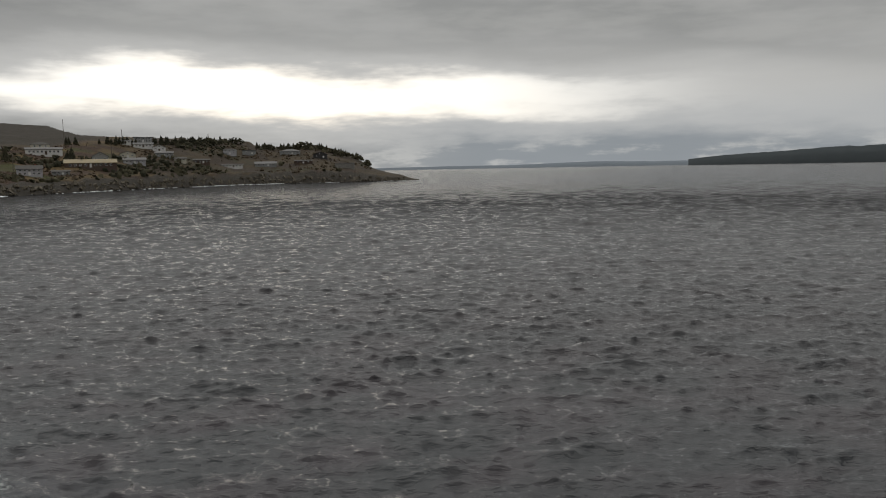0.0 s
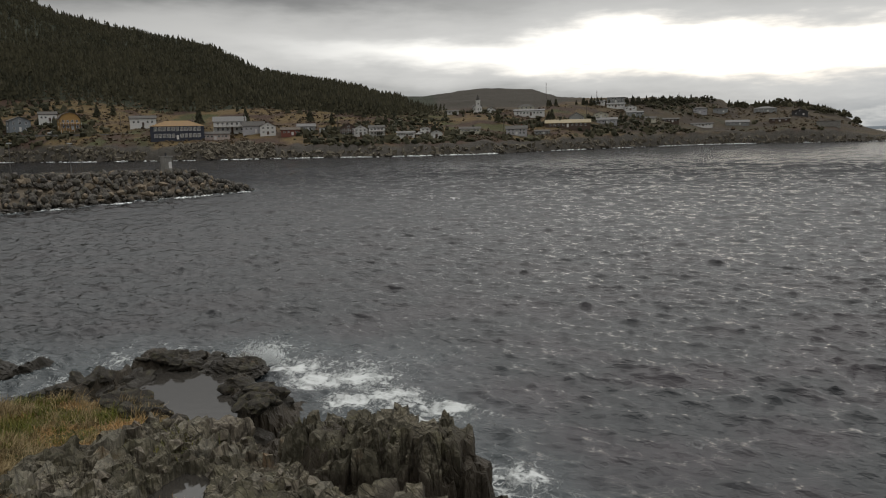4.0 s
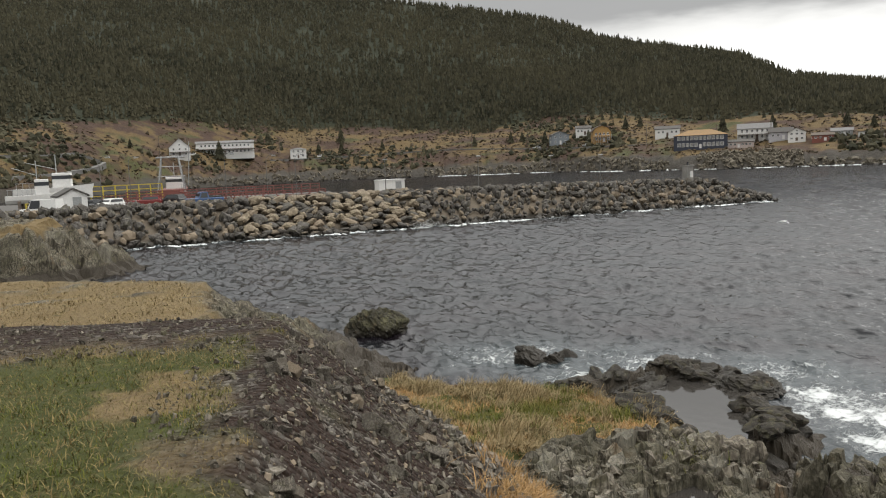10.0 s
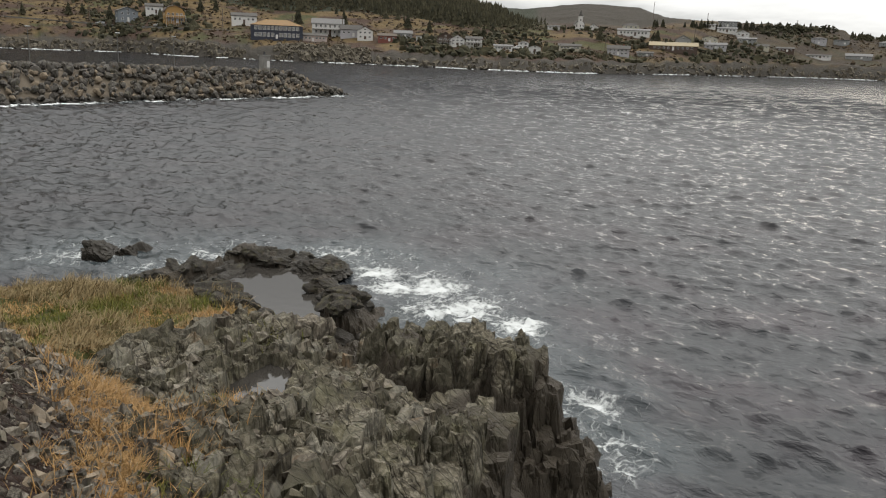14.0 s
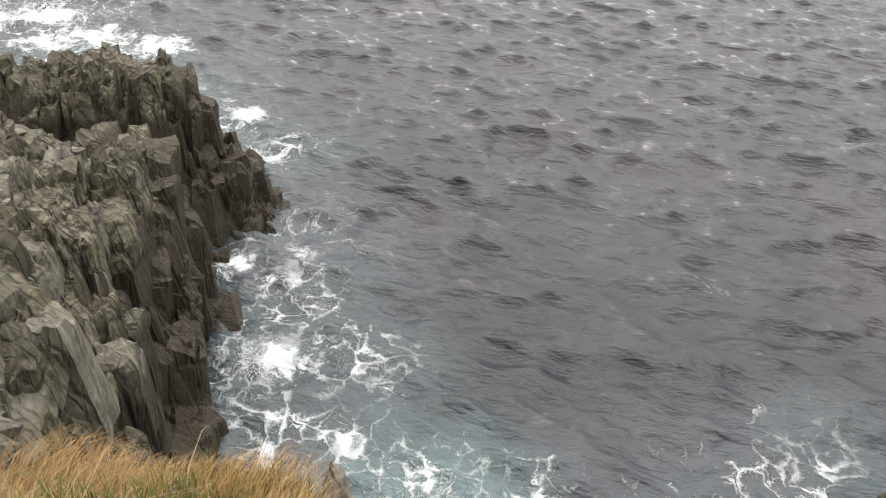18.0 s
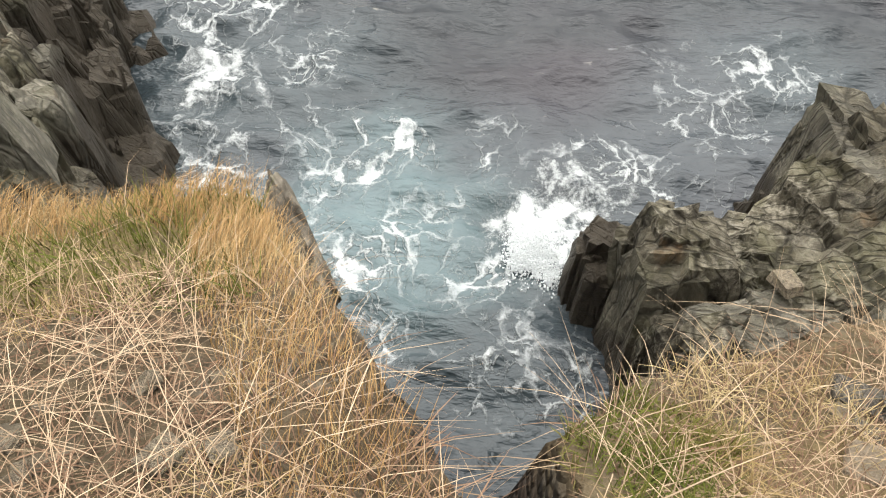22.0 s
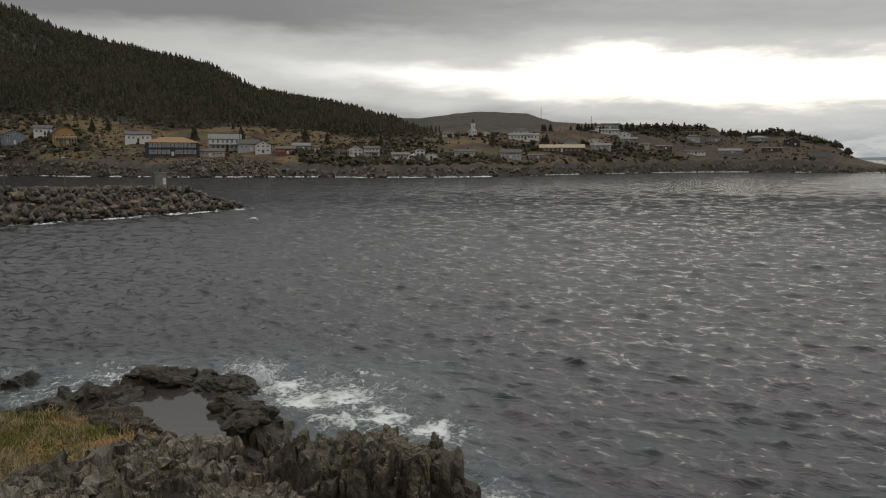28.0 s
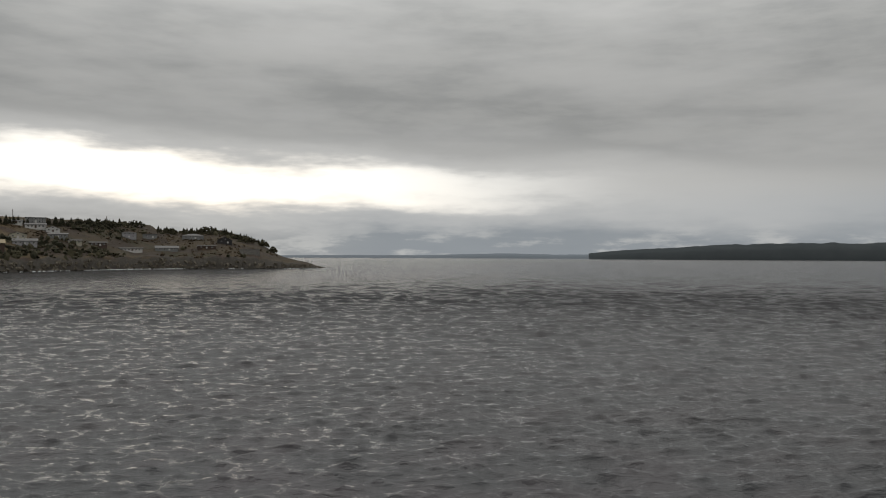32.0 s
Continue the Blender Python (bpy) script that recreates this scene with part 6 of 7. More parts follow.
def church(az, el):
    x, y, z, d = spot(az, el)
    ob = thing("church", pose(x, y, z, 0, 0, -az + 8) @ Matrix.Diagonal((0.66, 0.66, 0.66, 1)), "white wooden church with a slim dark spire", "church")
    part("wall", wall_mesh(7.0, 12, 4.2, 3.4, "front"), WHITE, ob)
    part("roof", roof_mesh(7.0, 12, 4.2, 3.4, "front"), SHINGLE, ob)
    tower = part("tower", boxes((-1.6, 1.6, -8.6, -5.6, -2, 9.5), (-1.9, 1.9, -8.9, -5.3, 9.5, 9.8)), WHITE, ob)
    bm = bmesh.new()
    rod(bm, (0, -7.1, 9.8), (0, -7.1, 14.6), 1.9, 0.05, 8)
    part("spire", bm, SHINGLE, tower, "dark shingled spire")
    for zc in (2.4, 6.8):
        add_window(ob, 0, -8.6, zc, 1.0, 1.8)
    for xx in (-2.5, 2.5):
        add_window(ob, xx, -6.0, 2.4, 0.9, 1.8)


church(44.9, 1.62)


def wall_block(az, el, px, h, label):
    x, y, z, d = spot(az, el)
    w = px * d / 1404
    ob = new("retaining_wall", bpy.data.meshes.new("retaining_wall"))
    bm = boxes((-w / 2, w / 2, 0, 3, -3, h), (-w / 2 - 0.2, w / 2 + 0.2, -0.2, 3.2, h, h + 0.3))
    bm.to_mesh(ob.data)
    bm.free()
    ob.data.materials.append(CONCRETE)
    ob.matrix_world = pose(x, y, z, 0, 0, -az)
    tagged(ob, label, "wall")


wall_block(68.1, 0.10, 34, 3.0, "grey concrete retaining wall on the headland")

# ---- woods ----
def needles(name, a, b):
    def build(t, s):
        r = t.add("ShaderNodeNewGeometry").outputs["Random Per Island"]
        n = t.noise(world_vec(t), 0.012, 4, 0.6)
        col = t.mix(r, a, b)
        col = t.mix(t.ramp(n, 0.45, 0.65, 0.0, 0.45), col, (0.078, 0.070, 0.042))
        t.put(s.inputs["Base Color"], col)
        s.inputs["Roughness"].default_value = 0.9
        s.inputs["Specular IOR Level"].default_value = 0.15
    return material(name, build)


NEEDLE = needles("spruce_needles", (0.026, 0.027, 0.017), (0.074, 0.067, 0.041))
BARK = plain("bark", (0.06, 0.05, 0.042), 0.9, 0.2)
TWIG = grass_mat("bare_twigs", (0.12, 0.092, 0.06), (0.045, 0.038, 0.025), (0.085, 0.055, 0.037))


def spruce(seed, tiers=5, sides=7):
    """Corners and faces of one ragged spruce of height 1 and radius about 0.25."""
    r = np.random.RandomState(seed)
    vs, fs = [], []
    for k in range(tiers):
        z0 = 0.06 + 0.86 * k / tiers
        z1 = min(z0 + 0.42 * (1 - 0.45 * k / tiers), 1.0) if k < tiers - 1 else 1.0
        rad = 0.25 * (1 - k / tiers) ** 0.8 + 0.02
        base = len(vs)
        vs.append((0, 0, z1))
        for i in range(sides * 2):
            a = math.tau * i / (sides * 2) + k
            q = rad * (1.0 if i % 2 else 0.55) * r.uniform(0.75, 1.2)
            vs.append((q * math.cos(a), q * math.sin(a), z0 + r.uniform(-0.04, 0.04) + (0.03 if i % 2 == 0 else -0.03)))
        for i in range(sides * 2):
            fs.append((base, base + 1 + i, base + 1 + (i + 1) % (sides * 2)))
    return np.array(vs), np.array(fs)


def build_woods():
    """The spruce woods of the hill, as one mass of single trees."""
    r = np.random.RandomState(130)
    shapes = [spruce(131 + k, 3, 3) for k in range(6)]
    n = 76000
    az = r.uniform(-26, 51, n)
    base = np.interp(az, SHORE_T[:, 0], SHORE_T[:, 1])
    rr = np.interp(az, SHORE_T[:, 0], SHORE_T[:, 6])
    d = np.sqrt(r.uniform(0, 1, n) * ((rr + 12) ** 2 - (base + 92) ** 2) + (base + 92) ** 2)
    z, e = far_land(az, d)
    x, y = d * np.sin(np.radians(az)), d * np.cos(np.radians(az))
    gaps = fbm(x * 0.018, y * 0.018, 4, 132)
    edge = smooth(88, 130, e + 45 * (fbm(x * 0.03, y * 0.03, 3, 133) - 0.5))
    keep = (r.rand(n) < edge * np.clip(1.35 - 1.3 * smooth(0.74, 0.80, gaps), 0, 1)) & (r.rand(n) < smooth(43.2, 40.5, az)) & (e < 480 - 330 * smooth(36, 42, az)) & (r.rand(n) < 0.34 + 0.3 * (d < 640))
    x, y, z, d = x[keep], y[keep], z[keep], d[keep]
    h = r.uniform(3.8, 8.6, len(x)) * np.interp(np.degrees(np.arctan2(x, y)), [38, 44], [1.0, 0.6])
    pick = r.randint(0, 6, len(x))
    turn = r.uniform(0, math.tau, len(x))
    vs, fs, start = [], [], 0
    for k in range(6):
        m = pick == k
        v, f = shapes[k]
        c, s = np.cos(turn[m])[:, None], np.sin(turn[m])[:, None]
        hh = h[m][:, None]
        wx = r.uniform(0.85, 1.25, m.sum())[:, None] * hh
        vx = (v[None, :, 0] * c - v[None, :, 1] * s) * wx + x[m][:, None]
        vy = (v[None, :, 0] * s + v[None, :, 1] * c) * wx + y[m][:, None]
        vz = v[None, :, 2] * hh + z[m][:, None] - 0.5
        vs.append(np.stack([vx, vy, vz], -1).reshape(-1, 3))
        fs.append((np.arange(m.sum())[:, None, None] * len(v) + f[None] + start).reshape(-1, 3))
        start += m.sum() * len(v)
    ob = new("spruce_woods", mesh_of("spruce_woods", np.concatenate(vs), np.concatenate(fs), NEEDLE))
    tagged(ob, "dense dark spruce woods covering the hill", "forest", kind="stuff")


build_woods()


def conifer_parts(seed):
    v, f = spruce(seed, 7, 9)
    bm = bmesh.new()
    rod(bm, (0, 0, -0.08), (0, 0, 0.5), 0.025, 0.008, 6)
    tm = bpy.data.meshes.new("trunk")
    bm.to_mesh(tm)
    bm.free()
    tm.materials.append(BARK)
    return mesh_of("crown", v, f, NEEDLE), tm


CONIFERS = [conifer_parts(140 + k) for k in range(4)]


def conifer(az, el, h, i=0):
    x, y, z, d = spot(az, el)
    ob = thing("spruce", pose(x, y, z, 0, 0, az * 37 % 360), "single dark spruce among the houses", "tree", "spruces of the village")
    for name, me in zip(("crown", "trunk"), CONIFERS[i % 4]):
        p = part(name, me, None, ob)
        p.scale = (h * 1.25, h * 1.25, h)
    return ob


r = np.random.RandomState(150)
for i, (az, el, h) in enumerate(((-9.3, 0.75, 11), (-2.5, 0.9, 7), (-0.9, 0.85, 8), (2.0, 1.0, 6), (-0.9, 1.6, 10), (8.6, 1.0, 6), (11.2, 1.1, 7), (12.0, 1.2, 6), (13.6, 0.9, 8),
                                 (19.2, 1.7, 7), (20.2, 1.8, 6), (25.6, 1.2, 8), (28.7, 1.3, 7), (33.1, 1.2, 8), (34.6, 1.0, 6), (38.4, 0.8, 6), (46.4, 0.9, 7), (50.2, 0.9, 7), (-15.0, 1.8, 5), (-6.0, 1.9, 6))):
    conifer(az, el, h, i)
# the dark row of spruces along the headland's skyline
for i in range(120):
    az = r.choice([r.uniform(55.2, 59.6), r.uniform(61.8, 66.5), r.uniform(66.5, 69.3), r.uniform(49.5, 55)], p=[0.42, 0.22, 0.16, 0.20])
    conifer(az, float(np.interp(az, [49, 52, 56, 60.5, 63, 66, 68.5, 69.5], [2.0, 2.0, 1.98, 1.98, 1.5, 1.6, 0.95, 0.6])) - r.uniform(0.0, 0.12), r.uniform(3.0, 5.5), i)


def thicket(name, label, az, el, w, h, seed):
    """A rounded stand of scrub: a crown of many small clumps on stems."""
    x, y, z, d = spot(az, el)
    ob = thing(name, pose(x, y, z, 0, 0, -az), label, "bush", "thickets of the headland")
    q = np.random.RandomState(seed)
    vs, fs, b = [], [], 0
    for k in range(90):
        a, u = q.uniform(0, math.tau), q.rand() ** 0.5
        px, py = u * math.cos(a) * w / 2, u * math.sin(a) * w / 3
        pz = h * math.sqrt(max(1 - u * u, 0)) * q.uniform(0.35, 1.0)
        v, f = ico(1)
        vs.append(v * q.uniform(0.5, 1.0, 3) * q.uniform(0.5, 1.0) * (1 + 0.25 * q.normal(size=(len(v), 1))) + (px, py, pz))
        fs.append(f + b)
        b += len(v)
    part("crown", mesh_of("crown", np.concatenate(vs), np.concatenate(fs), NEEDLE), None, ob)
    part("stem", rods(((0, 0, -0.8), (0, 0, h * 0.6), 0.15)), BARK, ob)


for i, (az, el, w, h) in enumerate(((60.6, 1.95, 12, 4.5), (62.9, 1.5, 9, 3.5), (65.3, 1.6, 15, 4.5), (68.0, 0.9, 16, 4.0), (69.0, 0.65, 9, 4.5), (69.7, 0.25, 6, 4.5), (57.5, 1.95, 18, 4), (67.2, 1.2, 10, 3), (58.8, 1.9, 12, 4))):
    thicket("thicket", "low dark wind-cut thicket on the headland's skyline", az, el, w, h, 160 + i)


def build_scrub():
    """Bare bushes over the slopes between the houses."""
    q = np.random.RandomState(170)
    n = 9000
    az, off = q.uniform(-24, 70, n), 12 + 120 * q.rand(n)
    d = np.interp(az, SHORE_T[:, 0], SHORE_T[:, 1]) + off
    z, e = far_land(az, d)
    x, y = d * np.sin(np.radians(az)), d * np.cos(np.radians(az))
    keep = fbm(x * 0.03, y * 0.03, 4, 171) + 0.15 * q.rand(n) > 0.53
    vs, fs, b = [], [], 0
    v, f = ico(1)
    for xx, yy, zz in zip(x[keep], y[keep], z[keep]):
        s = q.uniform(0.25, 0.75)
        vs.append(v * (1 + 0.6 * q.normal(size=(len(v), 1))) * (s * 1.2, s * 1.2, s * q.uniform(0.6, 1.2)) + (xx, yy, zz + 0.25 * s))
        fs.append(f + b)
        b += len(v)
    tagged(new("scrub", mesh_of("scrub", np.concatenate(vs), np.concatenate(fs), TWIG)), "brown leafless scrub over the village slopes", "bushes", kind="stuff")


build_scrub()


def build_brush():
    """Patches of low dark evergreen between the houses and along the headland."""
    q = np.random.RandomState(174)
    n = 7500
    az, off = q.uniform(-24, 70, n), 10 + 110 * q.rand(n)
    d = np.interp(az, SHORE_T[:, 0], SHORE_T[:, 1]) + off
    z, e = far_land(az, d)
    x, y = d * np.sin(np.radians(az)), d * np.cos(np.radians(az))
    keep = fbm(x * 0.022, y * 0.022, 4, 175) + 0.10 * q.rand(n) + 0.10 * smooth(46, 56, az) > 0.63
    vs, fs, b = [], [], 0
    v, f = ico(1)
    for xx, yy, zz in zip(x[keep], y[keep], z[keep]):
        s = q.uniform(0.5, 1.5)
        vs.append(v * (1 + 0.35 * q.normal(size=(len(v), 1))) * (s * 1.1, s * 1.1, s * q.uniform(0.7, 1.5)) + (xx, yy, zz + 0.4 * s))
        fs.append(f + b)
        b += len(v)
    tagged(new("brush", mesh_of("brush", np.concatenate(vs), np.concatenate(fs), NEEDLE)), "dark evergreen brush between the houses", "bushes", kind="stuff")


build_brush()


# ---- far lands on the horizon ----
# the haze of the distance is put into these base colours
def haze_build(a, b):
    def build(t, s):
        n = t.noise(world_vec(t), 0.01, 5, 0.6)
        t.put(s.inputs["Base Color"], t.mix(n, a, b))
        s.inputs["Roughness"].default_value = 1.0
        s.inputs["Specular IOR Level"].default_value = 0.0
    return build


def far_ridge(name, label, az0, az1, d, top, mat, seed):
    az = np.arange(az0, az1, 0.12)
    off = np.array([0, 20, 120, 300, 600])
    prof = np.array([0.0, 0.55, 0.8, 1.0, 0.6])
    ga, go = np.meshgrid(az, off, indexing="ij")
    h = np.interp(az, *top)[:, None] * prof[None] * (0.94 + 0.12 * fbm(az * 1.5, az * 0, 3, seed)[:, None])
    dd = d + go
    v = np.stack([dd * np.sin(np.radians(ga)), dd * np.cos(np.radians(ga)), h - 1.0], -1).reshape(-1, 3)
    tagged(new(name, mesh_of(name, v, grid_faces(len(az), len(off)), mat, True)), label, "land", kind="structure")


far_ridge("island", "long low dark wooded island across the bay", 92.2, 122, 3300, ([92.2, 92.6, 94, 97, 101, 106, 112, 122], [26, 30, 38, 50, 64, 71, 71, 60]),
          material("hazy_island_wood", haze_build((0.045, 0.053, 0.057), (0.075, 0.083, 0.086))), 180)
far_ridge("far_coast", "distant coast along the horizon, paled by haze in its colour", 70, 92.6, 4250, ([70, 76, 80, 84, 86, 90, 92.6], [14, 18, 18, 26, 30, 24, 26]),
          material("hazy_coast", haze_build((0.17, 0.195, 0.22), (0.20, 0.225, 0.25))), 181)


# ---- the harbour ----
QUAY_Z = 2.9


def at_quay(az, d, z=QUAY_Z):
    x, y = polar(az, d)
    return x, y, z


def build_quay():
    poly = [(-80, 88), (-33, 91), (-24, 96), (-14, 101), (-1, 106), (-1, 112), (-5, 152), (-80, 158)]
    bm = bmesh.new()
    top = [bm.verts.new((x, y, QUAY_Z)) for x, y in poly]
    low = [bm.verts.new((x, y, -1.5)) for x, y in poly]
    bm.faces.new(top)
    for i in range(len(poly)):
        j = (i + 1) % len(poly)
        bm.faces.new((top[i], low[i], low[j], top[j]))
    bmesh.ops.recalc_face_normals(bm, faces=bm.faces[:])
    me = bpy.data.meshes.new("quay")
    bm.to_mesh(me)
    bm.free()
    me.materials.append(ASPHALT)
    tagged(new("quay", me), "dark gravel quay behind the breakwater", "quay", kind="structure")


build_quay()


def shed(az, d, w, deep, h, turn, label):
    ob = thing("shed", pose(*at_quay(az, d), 0, 0, -az + turn), label, "shed")
    part("wall", wall_mesh(w, deep, h, 0.9, "front"), WHITE, ob)
    part("roof", roof_mesh(w, deep, h, 0.9, "front", 0.25), SHINGLE, ob)
    part("door", boxes((-0.1, 1.0, -deep / 2 - 0.06, -deep / 2 + 0.02, 0, 2.05)), GREYP, ob, "grey door")


shed(-18.9, 119, 3.5, 3.8, 2.2, 12, "white wooden shed with a dark gable roof")


def wheel_meshes():
    t = bmesh.new()
    rod(t, (-0.11, 0, 0), (0.11, 0, 0), 0.32, n=14)
    tm = bpy.data.meshes.new("tyre")
    t.to_mesh(tm)
    t.free()
    tm.materials.append(RUBBER)
    r = bmesh.new()
    rod(r, (-0.125, 0, 0), (0.125, 0, 0), 0.19, n=10)
    rm = bpy.data.meshes.new("rim")
    r.to_mesh(rm)
    r.free()
    rm.materials.append(STEEL)
    return tm, rm


TYRE, RIM = wheel_meshes()


def car(az, d, turn, paint, label, style="hatch"):
    """A parked car, van or pickup; its nose points along +Y before it is turned."""
    ob = thing({"van": "van", "pickup": "pickup_truck"}.get(style, "car"), pose(*at_quay(az, d, QUAY_Z), 0, 0, turn), label, {"van": "van", "pickup": "truck"}.get(style, "car"), "vehicles on the quay")
    L, W = {"van": (5.2, 1.9), "pickup": (5.3, 1.9)}.get(style, (4.2, 1.75))
    H = {"van": 2.1, "pickup": 1.8}.get(style, 1.48)
    body = boxes((-W / 2, W / 2, -L / 2, L / 2, 0.28, 0.92), bevel=0.10)
    part("body", body, paint, ob)
    y0, y1 = {"van": (-L / 2 + 0.05, L / 2 - 1.2), "pickup": (-0.5, L / 2 - 1.5)}.get(style, (-L / 2 + 0.15, L / 2 - 1.2))
    cab = bmesh.new()
    v = box(cab, -W / 2 + 0.06, W / 2 - 0.06, y0, y1, 0.9, H)
    for i in (4, 5):
        v[i].co.y += 0.25 if style != "van" else 0.05
    for i in (6, 7):
        v[i].co.y -= 0.55
    for i in range(4, 8):
        v[i].co.x *= 0.84
    part("cabin", cab, paint, ob)
    gl = bmesh.new()
    v = box(gl, -W / 2 + 0.035, W / 2 - 0.035, y0 + 0.3 + (1.9 if style == "van" else 0), y1 - 0.25, 0.98, H - 0.14)
    for i in (6, 7):
        v[i].co.y -= 0.32
    for i in range(4, 8):
        v[i].co.x *= 0.88
    part("side_glass", gl, GLASS_D, ob, "dark side windows")
    part("windscreen", boxes((-W / 2 + 0.22, W / 2 - 0.22, y1 - 0.36, y1 - 0.16, 1.0, H - 0.2)), GLASS_D, ob)
    for sx in (-1, 1):
        part("headlight", boxes((sx * (W / 2 - 0.35) - 0.16, sx * (W / 2 - 0.35) + 0.16, L / 2 - 0.05, L / 2 + 0.02, 0.6, 0.76)), WHITE, ob)
        for yy in (-L / 2 + 0.8, L / 2 - 0.8):
            w = part("wheel", TYRE, None, ob)
            w.matrix_basis = pose(sx * (W / 2 - 0.12), yy, 0.32)
            part("rim", RIM, None, w)
    if style == "pickup":
        part("bed", boxes((-W / 2 + 0.1, W / 2 - 0.1, -L / 2 + 0.1, -0.6, 0.9, 1.1)), RUBBER, ob)
    return ob


car(-16.55, 122, 150, WHITE, "white hatchback parked on the quay")
car(-17.7, 121, 170, DARKCAR, "dark grey car parked beside the shed")
car(-10.5, 121, 120, BLUE, "blue pickup truck parked by the stones", "pickup")
car(-20.6, 112, 75, WHITE, "white panel van parked on the quay", "van")
car(-14.2, 126, 95, REDCAR, "dark red car parked by the fence")
car(-12.6, 127, 60, DARKCAR, "dark car parked by the fence")
car(-19.6, 126, 110, BLUE, "dark blue car behind the shed")


def fence(az0, az1, d, z0, h, paint, label, bays):
    x0, y0, _ = at_quay(az0, d)
    x1, y1, _ = at_quay(az1, d + 2)
    L = math.hypot(x1 - x0, y1 - y0)
    ob = thing("fence", pose(x0, y0, z0, 0, 0, math.degrees(math.atan2(y1 - y0, x1 - x0))), label, "fence", "rails of the wharf")
    post = boxes((-0.09, 0.09, -0.09, 0.09, 0, h), bevel=0.01)
    pm = bpy.data.meshes.new("post")
    post.to_mesh(pm)
    post.free()
    pm.materials.append(paint)
    for i in range(bays + 1):
        p = part("post", pm, None, ob)
        p.location = (L * i / bays, 0, 0)
    for zz in (0.35, 0.7, 1.0):
        part("rail", boxes((0, L, -0.05, 0.05, h * zz - 0.09, h * zz + 0.05)), paint, ob)


fence(-17.2, -2.2, 131, QUAY_Z, 1.1, RED, "red-painted timber rail along the wharf", 26)
fence(-17.0, -6.0, 137, QUAY_Z, 1.5, RED, "red-painted timber rail along the back of the wharf", 20)
fence(-15.5, -2.6, 143, QUAY_Z + 0.2, 1.6, RED, "weathered red rail at the wharf's outer edge", 20)
fence(-18.4, -13.2, 146, QUAY_Z + 0.4, 2.6, YELLOW, "yellow steel boat-lift rail", 7)
fence(-21.5, -19.4, 128, QUAY_Z, 1.2, YELLOW, "yellow barrier beside the boats", 3)


def hull_mesh(L, W, H):
    """A lofted boat hull along +X, flared at the bow."""
    bm = bmesh.new()
    rings = []
    for k in range(11):
        u = k / 10
        half = W / 2 * (1 - max(0, (u - 0.55) / 0.45) ** 2.2) * (0.86 + 0.14 * min(1, u * 4))
        sheer = H * (0.80 + 0.42 * max(0, u - 0.35) ** 1.6)
        x = -L / 2 + L * u
        rake = 0.10 * L * max(0, u - 0.7)
        rings.append([bm.verts.new((x + (rake if zz > 0.5 else 0), s * half * k2, sheer * zz)) for s, k2, zz in
                      ((-1, 1.0, 1.0), (-1, 0.92, 0.5), (-1, 0.55, 0.12), (0, 0, 0), (1, 0.55, 0.12), (1, 0.92, 0.5), (1, 1.0, 1.0))])
    for a, b in zip(rings, rings[1:]):
        for i in range(6):
            bm.faces.new((a[i], a[i + 1], b[i + 1], b[i]))
        bm.faces.new((a[6], a[0], b[0], b[6]))
    bm.faces.new(rings[0][::-1])
    bmesh.ops.recalc_face_normals(bm, faces=bm.faces[:])
    return bm


